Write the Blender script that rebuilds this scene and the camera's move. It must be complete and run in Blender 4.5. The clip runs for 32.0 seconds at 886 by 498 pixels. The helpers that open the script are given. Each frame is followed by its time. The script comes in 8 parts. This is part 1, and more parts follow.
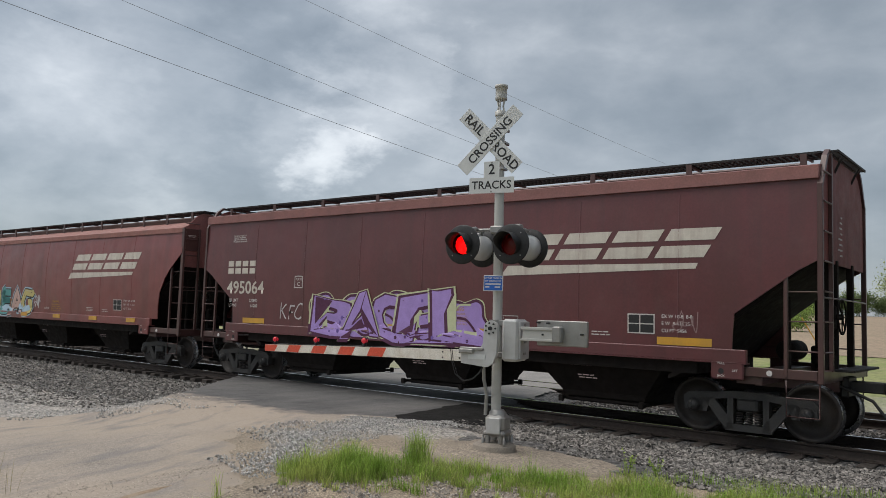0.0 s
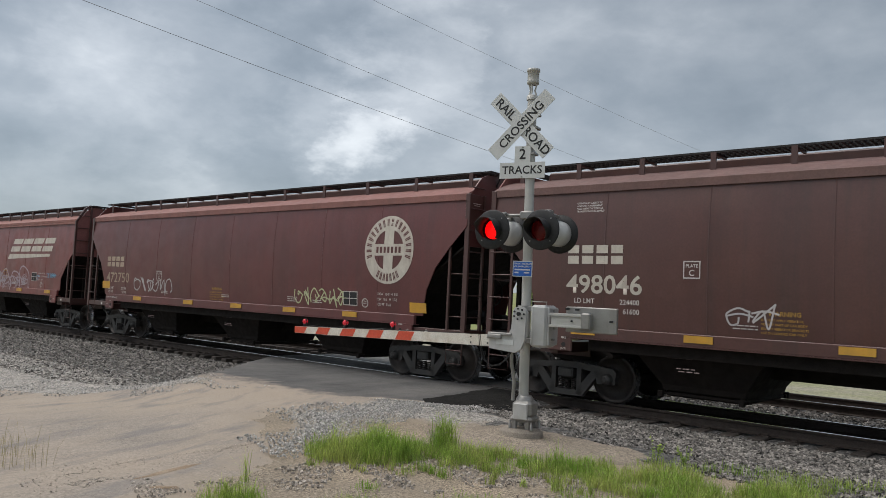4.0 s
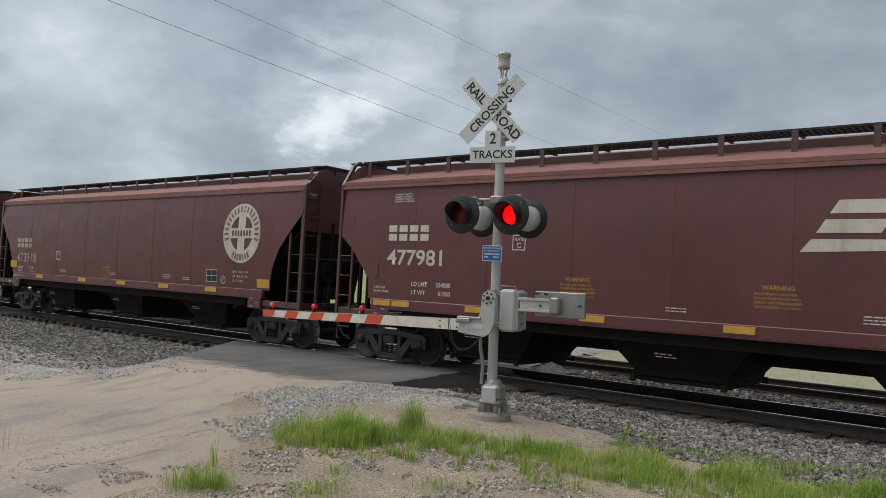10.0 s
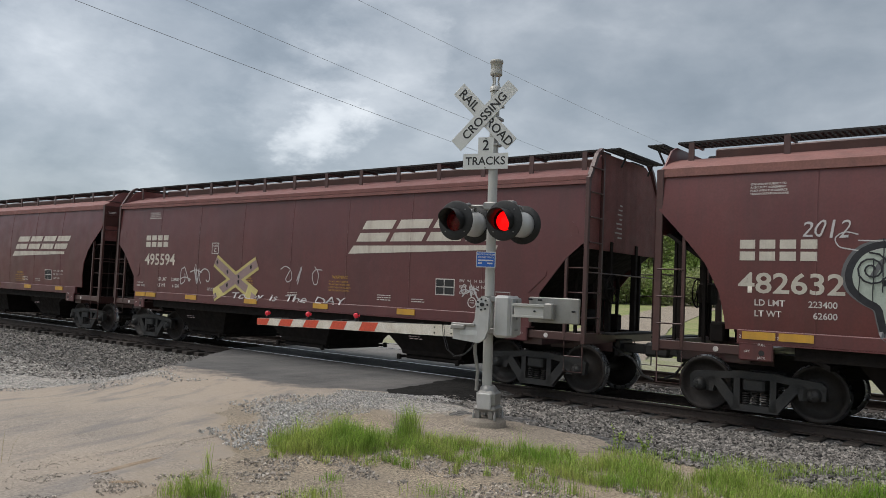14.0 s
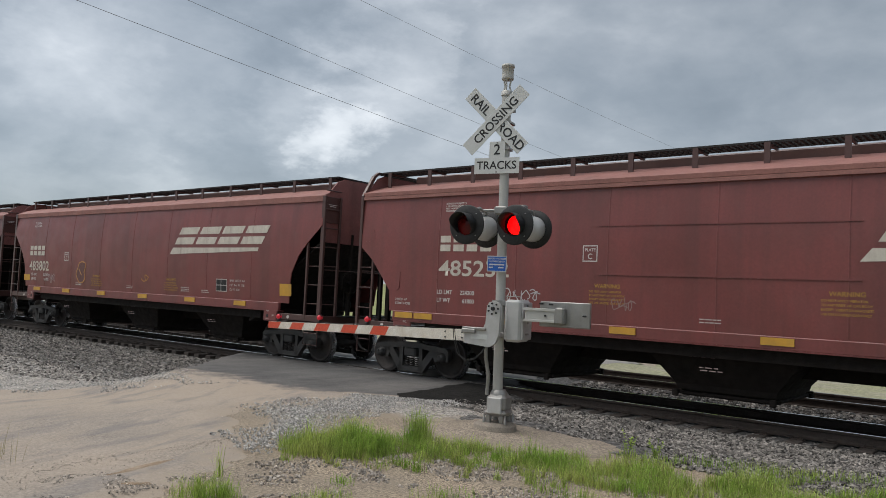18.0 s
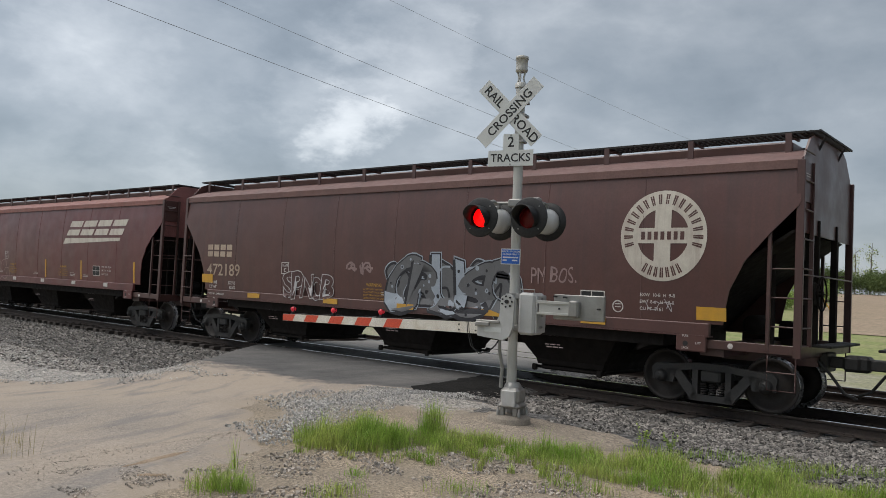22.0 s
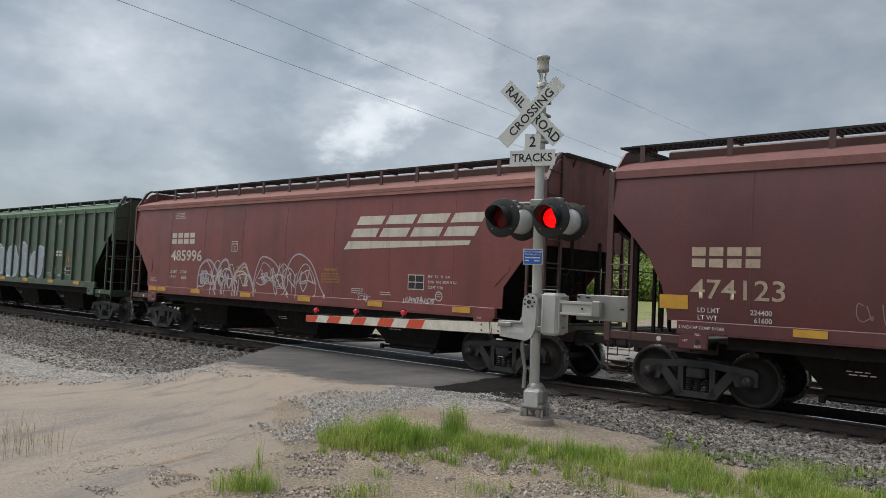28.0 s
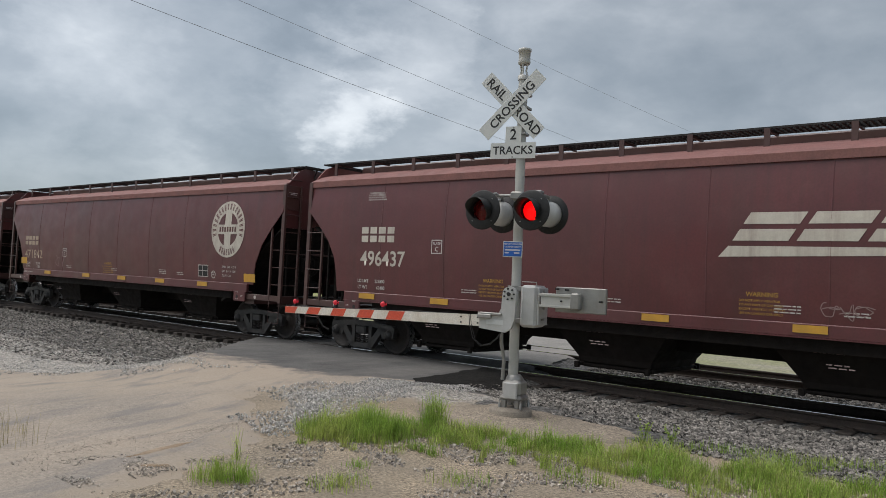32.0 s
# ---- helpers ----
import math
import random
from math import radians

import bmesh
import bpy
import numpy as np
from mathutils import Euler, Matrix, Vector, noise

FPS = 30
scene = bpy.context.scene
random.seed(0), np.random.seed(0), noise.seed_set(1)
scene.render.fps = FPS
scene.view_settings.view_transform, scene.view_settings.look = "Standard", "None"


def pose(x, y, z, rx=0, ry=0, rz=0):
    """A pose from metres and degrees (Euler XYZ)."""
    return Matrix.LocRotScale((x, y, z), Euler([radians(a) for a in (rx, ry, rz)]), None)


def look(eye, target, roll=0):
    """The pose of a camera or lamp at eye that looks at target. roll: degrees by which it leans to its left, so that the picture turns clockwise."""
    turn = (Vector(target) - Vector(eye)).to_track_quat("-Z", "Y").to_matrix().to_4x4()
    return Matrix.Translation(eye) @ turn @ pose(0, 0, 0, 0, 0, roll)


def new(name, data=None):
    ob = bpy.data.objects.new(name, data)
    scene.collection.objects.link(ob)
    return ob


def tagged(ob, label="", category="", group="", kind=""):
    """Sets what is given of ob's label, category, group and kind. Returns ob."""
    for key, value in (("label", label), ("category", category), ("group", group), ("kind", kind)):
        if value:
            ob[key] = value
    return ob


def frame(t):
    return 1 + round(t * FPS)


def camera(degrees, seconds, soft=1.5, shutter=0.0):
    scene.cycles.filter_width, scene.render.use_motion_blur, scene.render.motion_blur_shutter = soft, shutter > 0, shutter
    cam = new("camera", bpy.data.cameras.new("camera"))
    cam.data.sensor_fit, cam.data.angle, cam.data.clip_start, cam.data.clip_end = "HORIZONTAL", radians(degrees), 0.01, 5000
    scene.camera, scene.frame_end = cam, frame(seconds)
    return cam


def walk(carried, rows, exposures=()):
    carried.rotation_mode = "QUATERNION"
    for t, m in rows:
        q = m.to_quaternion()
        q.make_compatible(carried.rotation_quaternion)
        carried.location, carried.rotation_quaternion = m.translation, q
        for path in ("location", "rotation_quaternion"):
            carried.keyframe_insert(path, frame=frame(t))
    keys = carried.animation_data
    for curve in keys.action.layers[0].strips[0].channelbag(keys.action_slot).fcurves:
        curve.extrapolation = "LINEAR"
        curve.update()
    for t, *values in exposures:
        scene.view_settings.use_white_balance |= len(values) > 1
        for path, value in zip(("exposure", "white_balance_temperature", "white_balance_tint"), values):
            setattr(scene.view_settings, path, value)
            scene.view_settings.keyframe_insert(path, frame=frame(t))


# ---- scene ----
# The camera stands beside the road and is held by hand.
cam = camera(58.93, 32.0, soft=0.55)
walk(cam, [
    (0, look((0.013, -14.295, 1.831), (-6.257, -6.549, 2.664), 1.92)),
    (0.5, look((0.013, -14.285, 1.833), (-6.300, -6.575, 2.671), 1.97)),
    (1, look((0.007, -14.276, 1.834), (-6.342, -6.595, 2.668), 2.14)),
    (1.5, look((0.005, -14.275, 1.834), (-6.368, -6.615, 2.674), 2.23)),
    (2, look((0.006, -14.269, 1.835), (-6.391, -6.629, 2.672), 2.39)),
    (2.5, look((0.015, -14.276, 1.846), (-6.410, -6.654, 2.631), 2.48)),
    (3, look((0.018, -14.275, 1.829), (-6.493, -6.718, 2.543), 2.51)),
    (3.5, look((0.006, -14.278, 1.827), (-6.565, -6.767, 2.465), 2.77)),
    (5.5, look((0.002, -14.273, 1.831), (-6.498, -6.697, 2.423), 3.13)),
    (6, look((0.005, -14.275, 1.814), (-6.470, -6.677, 2.390), 3.07)),
    (6.5, look((0.017, -14.272, 1.828), (-6.445, -6.660, 2.378), 3.01)),
    (7, look((0.008, -14.281, 1.832), (-6.406, -6.628, 2.372), 2.87)),
    (7.5, look((-0.002, -14.263, 1.834), (-6.414, -6.609, 2.364), 2.92)),
    (8, look((-0.005, -14.277, 1.815), (-6.366, -6.578, 2.333), 2.94)),
    (8.5, look((-0.000, -14.262, 1.828), (-6.336, -6.540, 2.303), 2.91)),
    (9, look((0.000, -14.275, 1.826), (-6.324, -6.543, 2.291), 2.87)),
    (9.5, look((-0.006, -14.274, 1.821), (-6.274, -6.495, 2.260), 3.05)),
    (10, look((-0.005, -14.271, 1.833), (-6.269, -6.488, 2.273), 3.01)),
    (10.5, look((-0.003, -14.270, 1.827), (-6.254, -6.477, 2.283), 2.97)),
    (11, look((0.005, -14.282, 1.824), (-6.242, -6.487, 2.281), 2.86)),
    (11.5, look((0.006, -14.280, 1.824), (-6.225, -6.473, 2.291), 2.86)),
    (12, look((0.001, -14.280, 1.829), (-6.207, -6.455, 2.312), 2.77)),
    (12.5, look((0.000, -14.275, 1.833), (-6.201, -6.445, 2.330), 2.71)),
    (13, look((0.010, -14.282, 1.826), (-6.204, -6.464, 2.337), 2.69)),
    (13.5, look((0.005, -14.285, 1.826), (-6.200, -6.460, 2.349), 2.55)),
    (14, look((0.008, -14.281, 1.827), (-6.198, -6.457, 2.360), 2.54)),
    (14.5, look((0.003, -14.293, 1.825), (-6.203, -6.469, 2.359), 2.51)),
    (16.5, look((0.012, -14.276, 1.834), (-6.231, -6.484, 2.394), 2.54)),
    (17, look((0.001, -14.290, 1.829), (-6.251, -6.507, 2.411), 2.55)),
    (17.5, look((0.011, -14.281, 1.831), (-6.278, -6.527, 2.400), 2.65)),
    (18, look((0.015, -14.292, 1.823), (-6.299, -6.559, 2.404), 2.77)),
    (18.5, look((0.003, -14.293, 1.827), (-6.331, -6.574, 2.378), 2.90)),
    (19, look((0.016, -14.285, 1.830), (-6.365, -6.603, 2.353), 2.92)),
    (19.5, look((0.010, -14.285, 1.832), (-6.401, -6.627, 2.335), 2.94)),
    (20, look((0.013, -14.285, 1.825), (-6.427, -6.651, 2.337), 2.88)),
    (20.5, look((0.008, -14.278, 1.829), (-6.452, -6.661, 2.328), 2.84)),
    (21, look((0.011, -14.280, 1.832), (-6.457, -6.669, 2.314), 2.82)),
    (21.5, look((0.003, -14.274, 1.833), (-6.459, -6.657, 2.298), 2.82)),
    (22, look((0.010, -14.282, 1.830), (-6.440, -6.655, 2.306), 2.78)),
    (22.5, look((0.012, -14.276, 1.833), (-6.433, -6.645, 2.309), 2.77)),
    (23, look((0.014, -14.280, 1.821), (-6.422, -6.642, 2.309), 2.74)),
    (23.5, look((0.017, -14.279, 1.834), (-6.433, -6.653, 2.318), 2.65)),
    (24, look((0.014, -14.292, 1.824), (-6.452, -6.679, 2.313), 2.74)),
    (24.5, look((0.020, -14.293, 1.826), (-6.453, -6.687, 2.317), 2.81)),
    (25, look((0.018, -14.286, 1.833), (-6.470, -6.692, 2.329), 2.71)),
    (25.5, look((0.018, -14.289, 1.828), (-6.481, -6.705, 2.329), 2.71)),
    (27.5, look((0.017, -14.287, 1.831), (-6.537, -6.750, 2.322), 2.55)),
    (28, look((0.007, -14.285, 1.826), (-6.651, -6.840, 2.300), 2.56)),
    (28.5, look((0.013, -14.286, 1.833), (-6.607, -6.804, 2.288), 2.48)),
    (29, look((0.015, -14.287, 1.828), (-6.450, -6.671, 2.274), 2.34)),
    (29.5, look((0.018, -14.285, 1.829), (-6.435, -6.658, 2.254), 2.34)),
    (30, look((0.017, -14.281, 1.836), (-6.459, -6.671, 2.231), 2.45)),
    (30.5, look((0.015, -14.271, 1.830), (-6.462, -6.663, 2.230), 2.63)),
    (31, look((0.023, -14.276, 1.830), (-6.466, -6.677, 2.216), 2.80)),
    (31.5, look((0.023, -14.279, 1.826), (-6.466, -6.679, 2.206), 2.88)),
    (32, look((0.018, -14.288, 1.822), (-6.453, -6.674, 2.207), 2.90)),
])

# ---- light: an overcast day ----
world = bpy.data.worlds.new("overcast_sky")
scene.world = world
world.use_nodes = True
SUN_EL, SUN_AZ = 62.0, -125.0      # degrees; the azimuth is counted from +y towards +x


def build_world():
    nt = world.node_tree
    nt.nodes.clear()
    N, L = nt.nodes.new, nt.links.new
    out, bg = N("ShaderNodeOutputWorld"), N("ShaderNodeBackground")
    sky = N("ShaderNodeTexSky")
    sky.sky_type, sky.sun_disc = "NISHITA", False
    sky.sun_elevation, sky.sun_rotation = radians(SUN_EL), radians(SUN_AZ)
    tc, squash = N("ShaderNodeTexCoord"), N("ShaderNodeVectorMath")
    squash.operation, squash.inputs[1].default_value = "MULTIPLY", (1.0, 1.0, 1.9)
    L(tc.outputs["Generated"], squash.inputs[0])

    def noise_(sc, det, ro, di=0.0):
        n = N("ShaderNodeTexNoise")
        n.inputs["Scale"].default_value, n.inputs["Detail"].default_value = sc, det
        n.inputs["Roughness"].default_value, n.inputs["Distortion"].default_value = ro, di
        L(squash.outputs[0], n.inputs["Vector"])
        return n

    def math_(op, a, b):
        m = N("ShaderNodeMath")
        m.operation = op
        for sock, v in zip(m.inputs, (a, b)):
            if isinstance(v, (int, float)):
                sock.default_value = v
            else:
                L(v, sock)
        return m.outputs[0]
    # broad soft banks of cloud and their torn edges
    big, small = noise_(3.0, 2.0, 0.45), noise_(7.5, 6.0, 0.55, 0.15)
    thickness = math_("ADD", math_("MULTIPLY", big.outputs["Fac"], 0.40), math_("MULTIPLY", small.outputs["Fac"], 0.42))
    thickness = math_("ADD", thickness, 0.09)
    # the way to each place looked up is shaken a little, so that thin and thick places have ragged borders
    shake, shaken = N("ShaderNodeVectorMath"), N("ShaderNodeVectorMath")
    shake.operation, shake.inputs[1].default_value, shake.inputs[2].default_value = "MULTIPLY_ADD", (0.26, 0.26, 0.20), (-0.13, -0.13, -0.10)
    L(noise_(8.0, 6.0, 0.6).outputs["Color"], shake.inputs[0])
    shaken.operation = "ADD"
    L(tc.outputs["Generated"], shaken.inputs[0])
    L(shake.outputs[0], shaken.inputs[1])
    aim = N("ShaderNodeVectorMath")
    aim.operation = "NORMALIZE"
    L(shaken.outputs[0], aim.inputs[0])
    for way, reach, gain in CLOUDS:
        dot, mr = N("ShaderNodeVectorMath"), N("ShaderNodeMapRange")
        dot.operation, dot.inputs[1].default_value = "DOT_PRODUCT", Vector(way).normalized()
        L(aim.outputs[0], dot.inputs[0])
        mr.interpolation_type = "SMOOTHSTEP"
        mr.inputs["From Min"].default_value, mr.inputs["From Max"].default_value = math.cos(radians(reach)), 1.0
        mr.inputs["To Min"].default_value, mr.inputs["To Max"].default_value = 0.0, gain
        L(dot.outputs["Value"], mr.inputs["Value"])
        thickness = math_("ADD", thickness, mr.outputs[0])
    add = N("ShaderNodeValToRGB")
    el = add.color_ramp.elements
    el[0].position, el[0].color = 0.30, (0.104, 0.122, 0.138, 1)
    el[1].position, el[1].color = 0.86, (0.47, 0.485, 0.495, 1)
    for at, c in ((0.44, (0.150, 0.170, 0.189)), (0.54, (0.196, 0.215, 0.234)), (0.66, (0.280, 0.298, 0.316))):
        e = el.new(at)
        e.color = (*c, 1)
    L(thickness, add.inputs[0])
    # a little of the clear sky's colour shows through the cloud
    skys = N("ShaderNodeMix")
    skys.data_type, skys.blend_type = "RGBA", "ADD"
    skys.inputs["Factor"].default_value = 0.012
    L(add.outputs[0], skys.inputs[6])
    L(sky.outputs[0], skys.inputs[7])
    # the cloud is thicker away from the sun
    far = N("ShaderNodeVectorMath")
    far.operation = "DOT_PRODUCT"
    L(tc.outputs["Generated"], far.inputs[0])
    far.inputs[1].default_value = (0.09, 0.95, 0.30)
    thick = N("ShaderNodeMapRange")
    thick.inputs["From Min"].default_value, thick.inputs["From Max"].default_value = 0.62, 0.98
    thick.inputs["To Min"].default_value, thick.inputs["To Max"].default_value = 1.0, 0.88
    L(far.outputs["Value"], thick.inputs["Value"])
    cut = N("ShaderNodeVectorMath")
    cut.operation = "SCALE"
    L(skys.outputs[2], cut.inputs[0])
    L(thick.outputs[0], cut.inputs["Scale"])
    L(cut.outputs[0], bg.inputs["Color"])
    bg.inputs["Strength"].default_value = 1.0
    L(bg.outputs[0], out.inputs[0])


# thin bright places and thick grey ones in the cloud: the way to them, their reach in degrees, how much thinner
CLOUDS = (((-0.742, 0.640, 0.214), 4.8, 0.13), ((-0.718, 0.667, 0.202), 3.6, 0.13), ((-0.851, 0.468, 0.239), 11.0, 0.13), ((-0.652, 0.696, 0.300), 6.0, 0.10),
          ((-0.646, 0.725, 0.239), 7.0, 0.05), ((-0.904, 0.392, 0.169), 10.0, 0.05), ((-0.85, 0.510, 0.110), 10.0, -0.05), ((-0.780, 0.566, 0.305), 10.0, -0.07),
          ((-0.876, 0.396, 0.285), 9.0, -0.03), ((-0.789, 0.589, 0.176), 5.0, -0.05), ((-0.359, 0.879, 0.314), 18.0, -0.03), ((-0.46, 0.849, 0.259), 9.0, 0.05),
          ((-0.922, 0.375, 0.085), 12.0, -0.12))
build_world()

sun = new("sun", bpy.data.lights.new("sun", "SUN"))
sun.data.energy, sun.data.angle, sun.data.color = 1.5, radians(60), (1.0, 0.955, 0.90)
sun.matrix_basis = look((0, 0, 0), (-math.sin(radians(SUN_AZ)) * math.cos(radians(SUN_EL)),
                                    -math.cos(radians(SUN_AZ)) * math.cos(radians(SUN_EL)),
                                    -math.sin(radians(SUN_EL))))
scene.view_settings.exposure = 0.95


# ---- materials ----
def surface(name, base, rough=0.7, metal=0.0, second=None, scale=6.0, amount=0.5, fine=60.0, grain=0.25,
            bump=0.0, bump_scale=40.0, streaks=0.0, streak_scale=(2.2, 2.2, 0.16), streak_colour=(0.02, 0.018, 0.016),
            island=0.0, per_object=0.0, spec=0.5, emit=None, emit_strength=0.0, chips=None, rim=None, tracks=None,
            translucent=0.0, soot=None, dust=None, coat=0.0):
    """A painted, rusty or earthen surface: two scales of variation, optional streaks down it, and fine relief."""
    m = bpy.data.materials.new(name)
    m.use_nodes = True
    nt = m.node_tree
    N, L = nt.nodes.new, nt.links.new
    b = nt.nodes["Principled BSDF"]
    b.inputs["Roughness"].default_value, b.inputs["Metallic"].default_value = rough, metal
    b.inputs["Specular IOR Level"].default_value = spec
    b.inputs["Coat Weight"].default_value, b.inputs["Coat Roughness"].default_value = coat, 0.3
    tc = N("ShaderNodeTexCoord")

    def noise_(sc, det, src=None, ro=0.55):
        n = N("ShaderNodeTexNoise")
        n.inputs["Scale"].default_value, n.inputs["Detail"].default_value, n.inputs["Roughness"].default_value = sc, det, ro
        L(src or tc.outputs["Object"], n.inputs["Vector"])
        return n

    def mix(kind, fac, a, c):
        x = N("ShaderNodeMix")
        x.data_type, x.blend_type = "RGBA", kind
        for sock, v in ((x.inputs[0], fac), (x.inputs[6], a), (x.inputs[7], c)):
            if isinstance(v, (int, float)):
                sock.default_value = v
            elif isinstance(v, tuple):
                sock.default_value = (*v[:3], 1)
            else:
                L(v, sock)
        return x.outputs[2]

    def spread(src, lo, hi, a=0.0, c=1.0):
        r = N("ShaderNodeMapRange")
        r.inputs["From Min"].default_value, r.inputs["From Max"].default_value = lo, hi
        r.inputs["To Min"].default_value, r.inputs["To Max"].default_value = a, c
        L(src, r.inputs["Value"])
        return r.outputs[0]

    col = mix("MIX", spread(noise_(scale, 5).outputs["Fac"], 0.35, 0.65, 0, amount), tuple(base),
              tuple(second or [v * 0.6 for v in base]))
    g = spread(noise_(fine, 3).outputs["Fac"], 0.3, 0.7, 1 - grain, 1 + grain)
    gm = N("ShaderNodeCombineXYZ")
    for i in range(3):
        L(g, gm.inputs[i])
    col = mix("MULTIPLY", 1.0, col, gm.outputs[0])
    if streaks:
        mp = N("ShaderNodeMapping")
        mp.inputs["Scale"].default_value = streak_scale
        L(tc.outputs["Object"], mp.inputs["Vector"])
        s = noise_(1.0, 6, mp.outputs[0], 0.65)
        col = mix("MIX", spread(s.outputs["Fac"], 0.48, 0.75, 0, streaks), col, streak_colour)
    if soot:
        # wide faint runs of brown grime down the sheet
        colour, k, sc = soot
        mp = N("ShaderNodeMapping")
        mp.inputs["Scale"].default_value, mp.inputs["Location"].default_value = sc, (7.3, 1.1, 2.9)
        L(tc.outputs["Object"], mp.inputs["Vector"])
        col = mix("MIX", spread(noise_(1.0, 4, mp.outputs[0], 0.6).outputs["Fac"], 0.47, 0.68, 0, k), col, colour)
    if dust:
        # thin pale road dust in blotches
        col = mix("MIX", spread(noise_(2.3, 7, None, 0.7).outputs["Fac"], 0.5, 0.72, 0, dust[1]), col, dust[0])
    chip = None
    if tracks:
        # packed wheel tracks that curve round a corner of the road
        cx, cy, colour, k = tracks
        off, ln, cmb = N("ShaderNodeVectorMath"), N("ShaderNodeVectorMath"), N("ShaderNodeCombineXYZ")
        off.operation, ln.operation = "SUBTRACT", "LENGTH"
        off.inputs[1].default_value = (cx, cy, 0)
        L(tc.outputs["Object"], off.inputs[0])
        flat_ = N("ShaderNodeVectorMath")
        flat_.operation = "MULTIPLY"
        flat_.inputs[1].default_value = (1, 1, 0)
        L(off.outputs[0], flat_.inputs[0])
        L(flat_.outputs[0], ln.inputs[0])
        nrm = N("ShaderNodeVectorMath")
        nrm.operation = "NORMALIZE"
        L(flat_.outputs[0], nrm.inputs[0])
        spl = N("ShaderNodeSeparateXYZ")
        L(nrm.outputs[0], spl.inputs[0])
        for i, (src_, sc_) in enumerate(((ln.outputs["Value"], 1.0), (spl.outputs["X"], 5.0), (spl.outputs["Y"], 5.0))):
            mm = N("ShaderNodeMath")
            mm.operation, mm.inputs[1].default_value = "MULTIPLY", sc_
            L(src_, mm.inputs[0])
            L(mm.outputs[0], cmb.inputs[i])
        wide = noise_(0.55, 3, cmb.outputs[0], 0.5)
        thin = noise_(2.6, 5, cmb.outputs[0], 0.6)
        col = mix("MIX", spread(wide.outputs["Fac"], 0.42, 0.62, 0, k), col, colour)
        col = mix("MIX", spread(thin.outputs["Fac"], 0.50, 0.66, 0, 0.85), col, tuple(v * k2 for v, k2 in zip(colour, (0.52, 0.58, 0.70))))
    if chips:
        sc, c_lo, c_hi, part_ = chips
        vo = N("ShaderNodeTexVoronoi")
        vo.inputs["Scale"].default_value = sc
        L(tc.outputs["Object"], vo.inputs["Vector"])
        sp = N("ShaderNodeSeparateColor")
        L(vo.outputs["Color"], sp.inputs[0])
        chip = vo.outputs["Distance"]
        vv = spread(sp.outputs["Red"], 0, 1, c_lo, c_hi)
        cv = N("ShaderNodeCombineXYZ")
        for i in range(3):
            L(vv, cv.inputs[i])
        stony = mix("MULTIPLY", 1.0, col, cv.outputs[0])
        col = mix("MIX", spread(noise_(1.4, 4).outputs["Fac"], 0.62 - 0.35 * part_, 0.74 - 0.30 * part_, 0.25, 1.0), col, stony)
    if rim:
        at = N("ShaderNodeAttribute")
        at.attribute_name = "edge"
        sm = N("ShaderNodeMath")
        sm.operation = "ADD"
        L(at.outputs["Fac"], sm.inputs[0])
        L(spread(noise_(1.9, 6, None, 0.65).outputs["Fac"], 0.25, 0.75, -0.55, 0.45), sm.inputs[1])
        col = mix("MIX", spread(sm.outputs[0], 0.25, 0.75, 0, 1), col, tuple(rim))
    if island or per_object:
        src = N("ShaderNodeNewGeometry").outputs["Random Per Island"] if island else N("ShaderNodeObjectInfo").outputs["Random"]
        k = island or per_object
        v = spread(src, 0, 1, 1 - k, 1 + k)
        cm = N("ShaderNodeCombineXYZ")
        for i in range(3):
            L(v, cm.inputs[i])
        col = mix("MULTIPLY", 1.0, col, cm.outputs[0])
    L(col, b.inputs["Base Color"])
    rr = spread(noise_(scale * 3, 4).outputs["Fac"], 0.3, 0.7, max(rough - 0.12, 0.05), min(rough + 0.12, 1.0))
    L(rr, b.inputs["Roughness"])
    if bump:
        bp = N("ShaderNodeBump")
        bp.inputs["Strength"].default_value, bp.inputs["Distance"].default_value = 1.0, bump
        L(chip if chip else noise_(bump_scale, 5).outputs["Fac"], bp.inputs["Height"])
        bp.invert = bool(chip)
        L(bp.outputs[0], b.inputs["Normal"])
    if translucent:
        tl, ms = N("ShaderNodeBsdfTranslucent"), N("ShaderNodeMixShader")
        ms.inputs[0].default_value = translucent
        L(col, tl.inputs[0])
        L(b.outputs[0], ms.inputs[1])
        L(tl.outputs[0], ms.inputs[2])
        L(ms.outputs[0], nt.nodes["Material Output"].inputs[0])
    if emit:
        b.inputs["Emission Color"].default_value, b.inputs["Emission Strength"].default_value = (*emit, 1), emit_strength
    return m


def car_paint(name, base, second, grime=0.32, run=(0.040, 0.028, 0.026), run_scale=(3.6, 1.0, 0.16)):
    return surface(name, base, rough=0.44, second=second, scale=0.7, amount=0.9, fine=26, grain=0.09, bump=0.004, bump_scale=1.6,
                   streaks=grime, streak_scale=run_scale, streak_colour=run, spec=0.42, coat=0.30,
                   soot=((0.072, 0.030, 0.027), 0.42, (1.25, 0.6, 0.055)), dust=((0.19, 0.098, 0.086), 0.16))


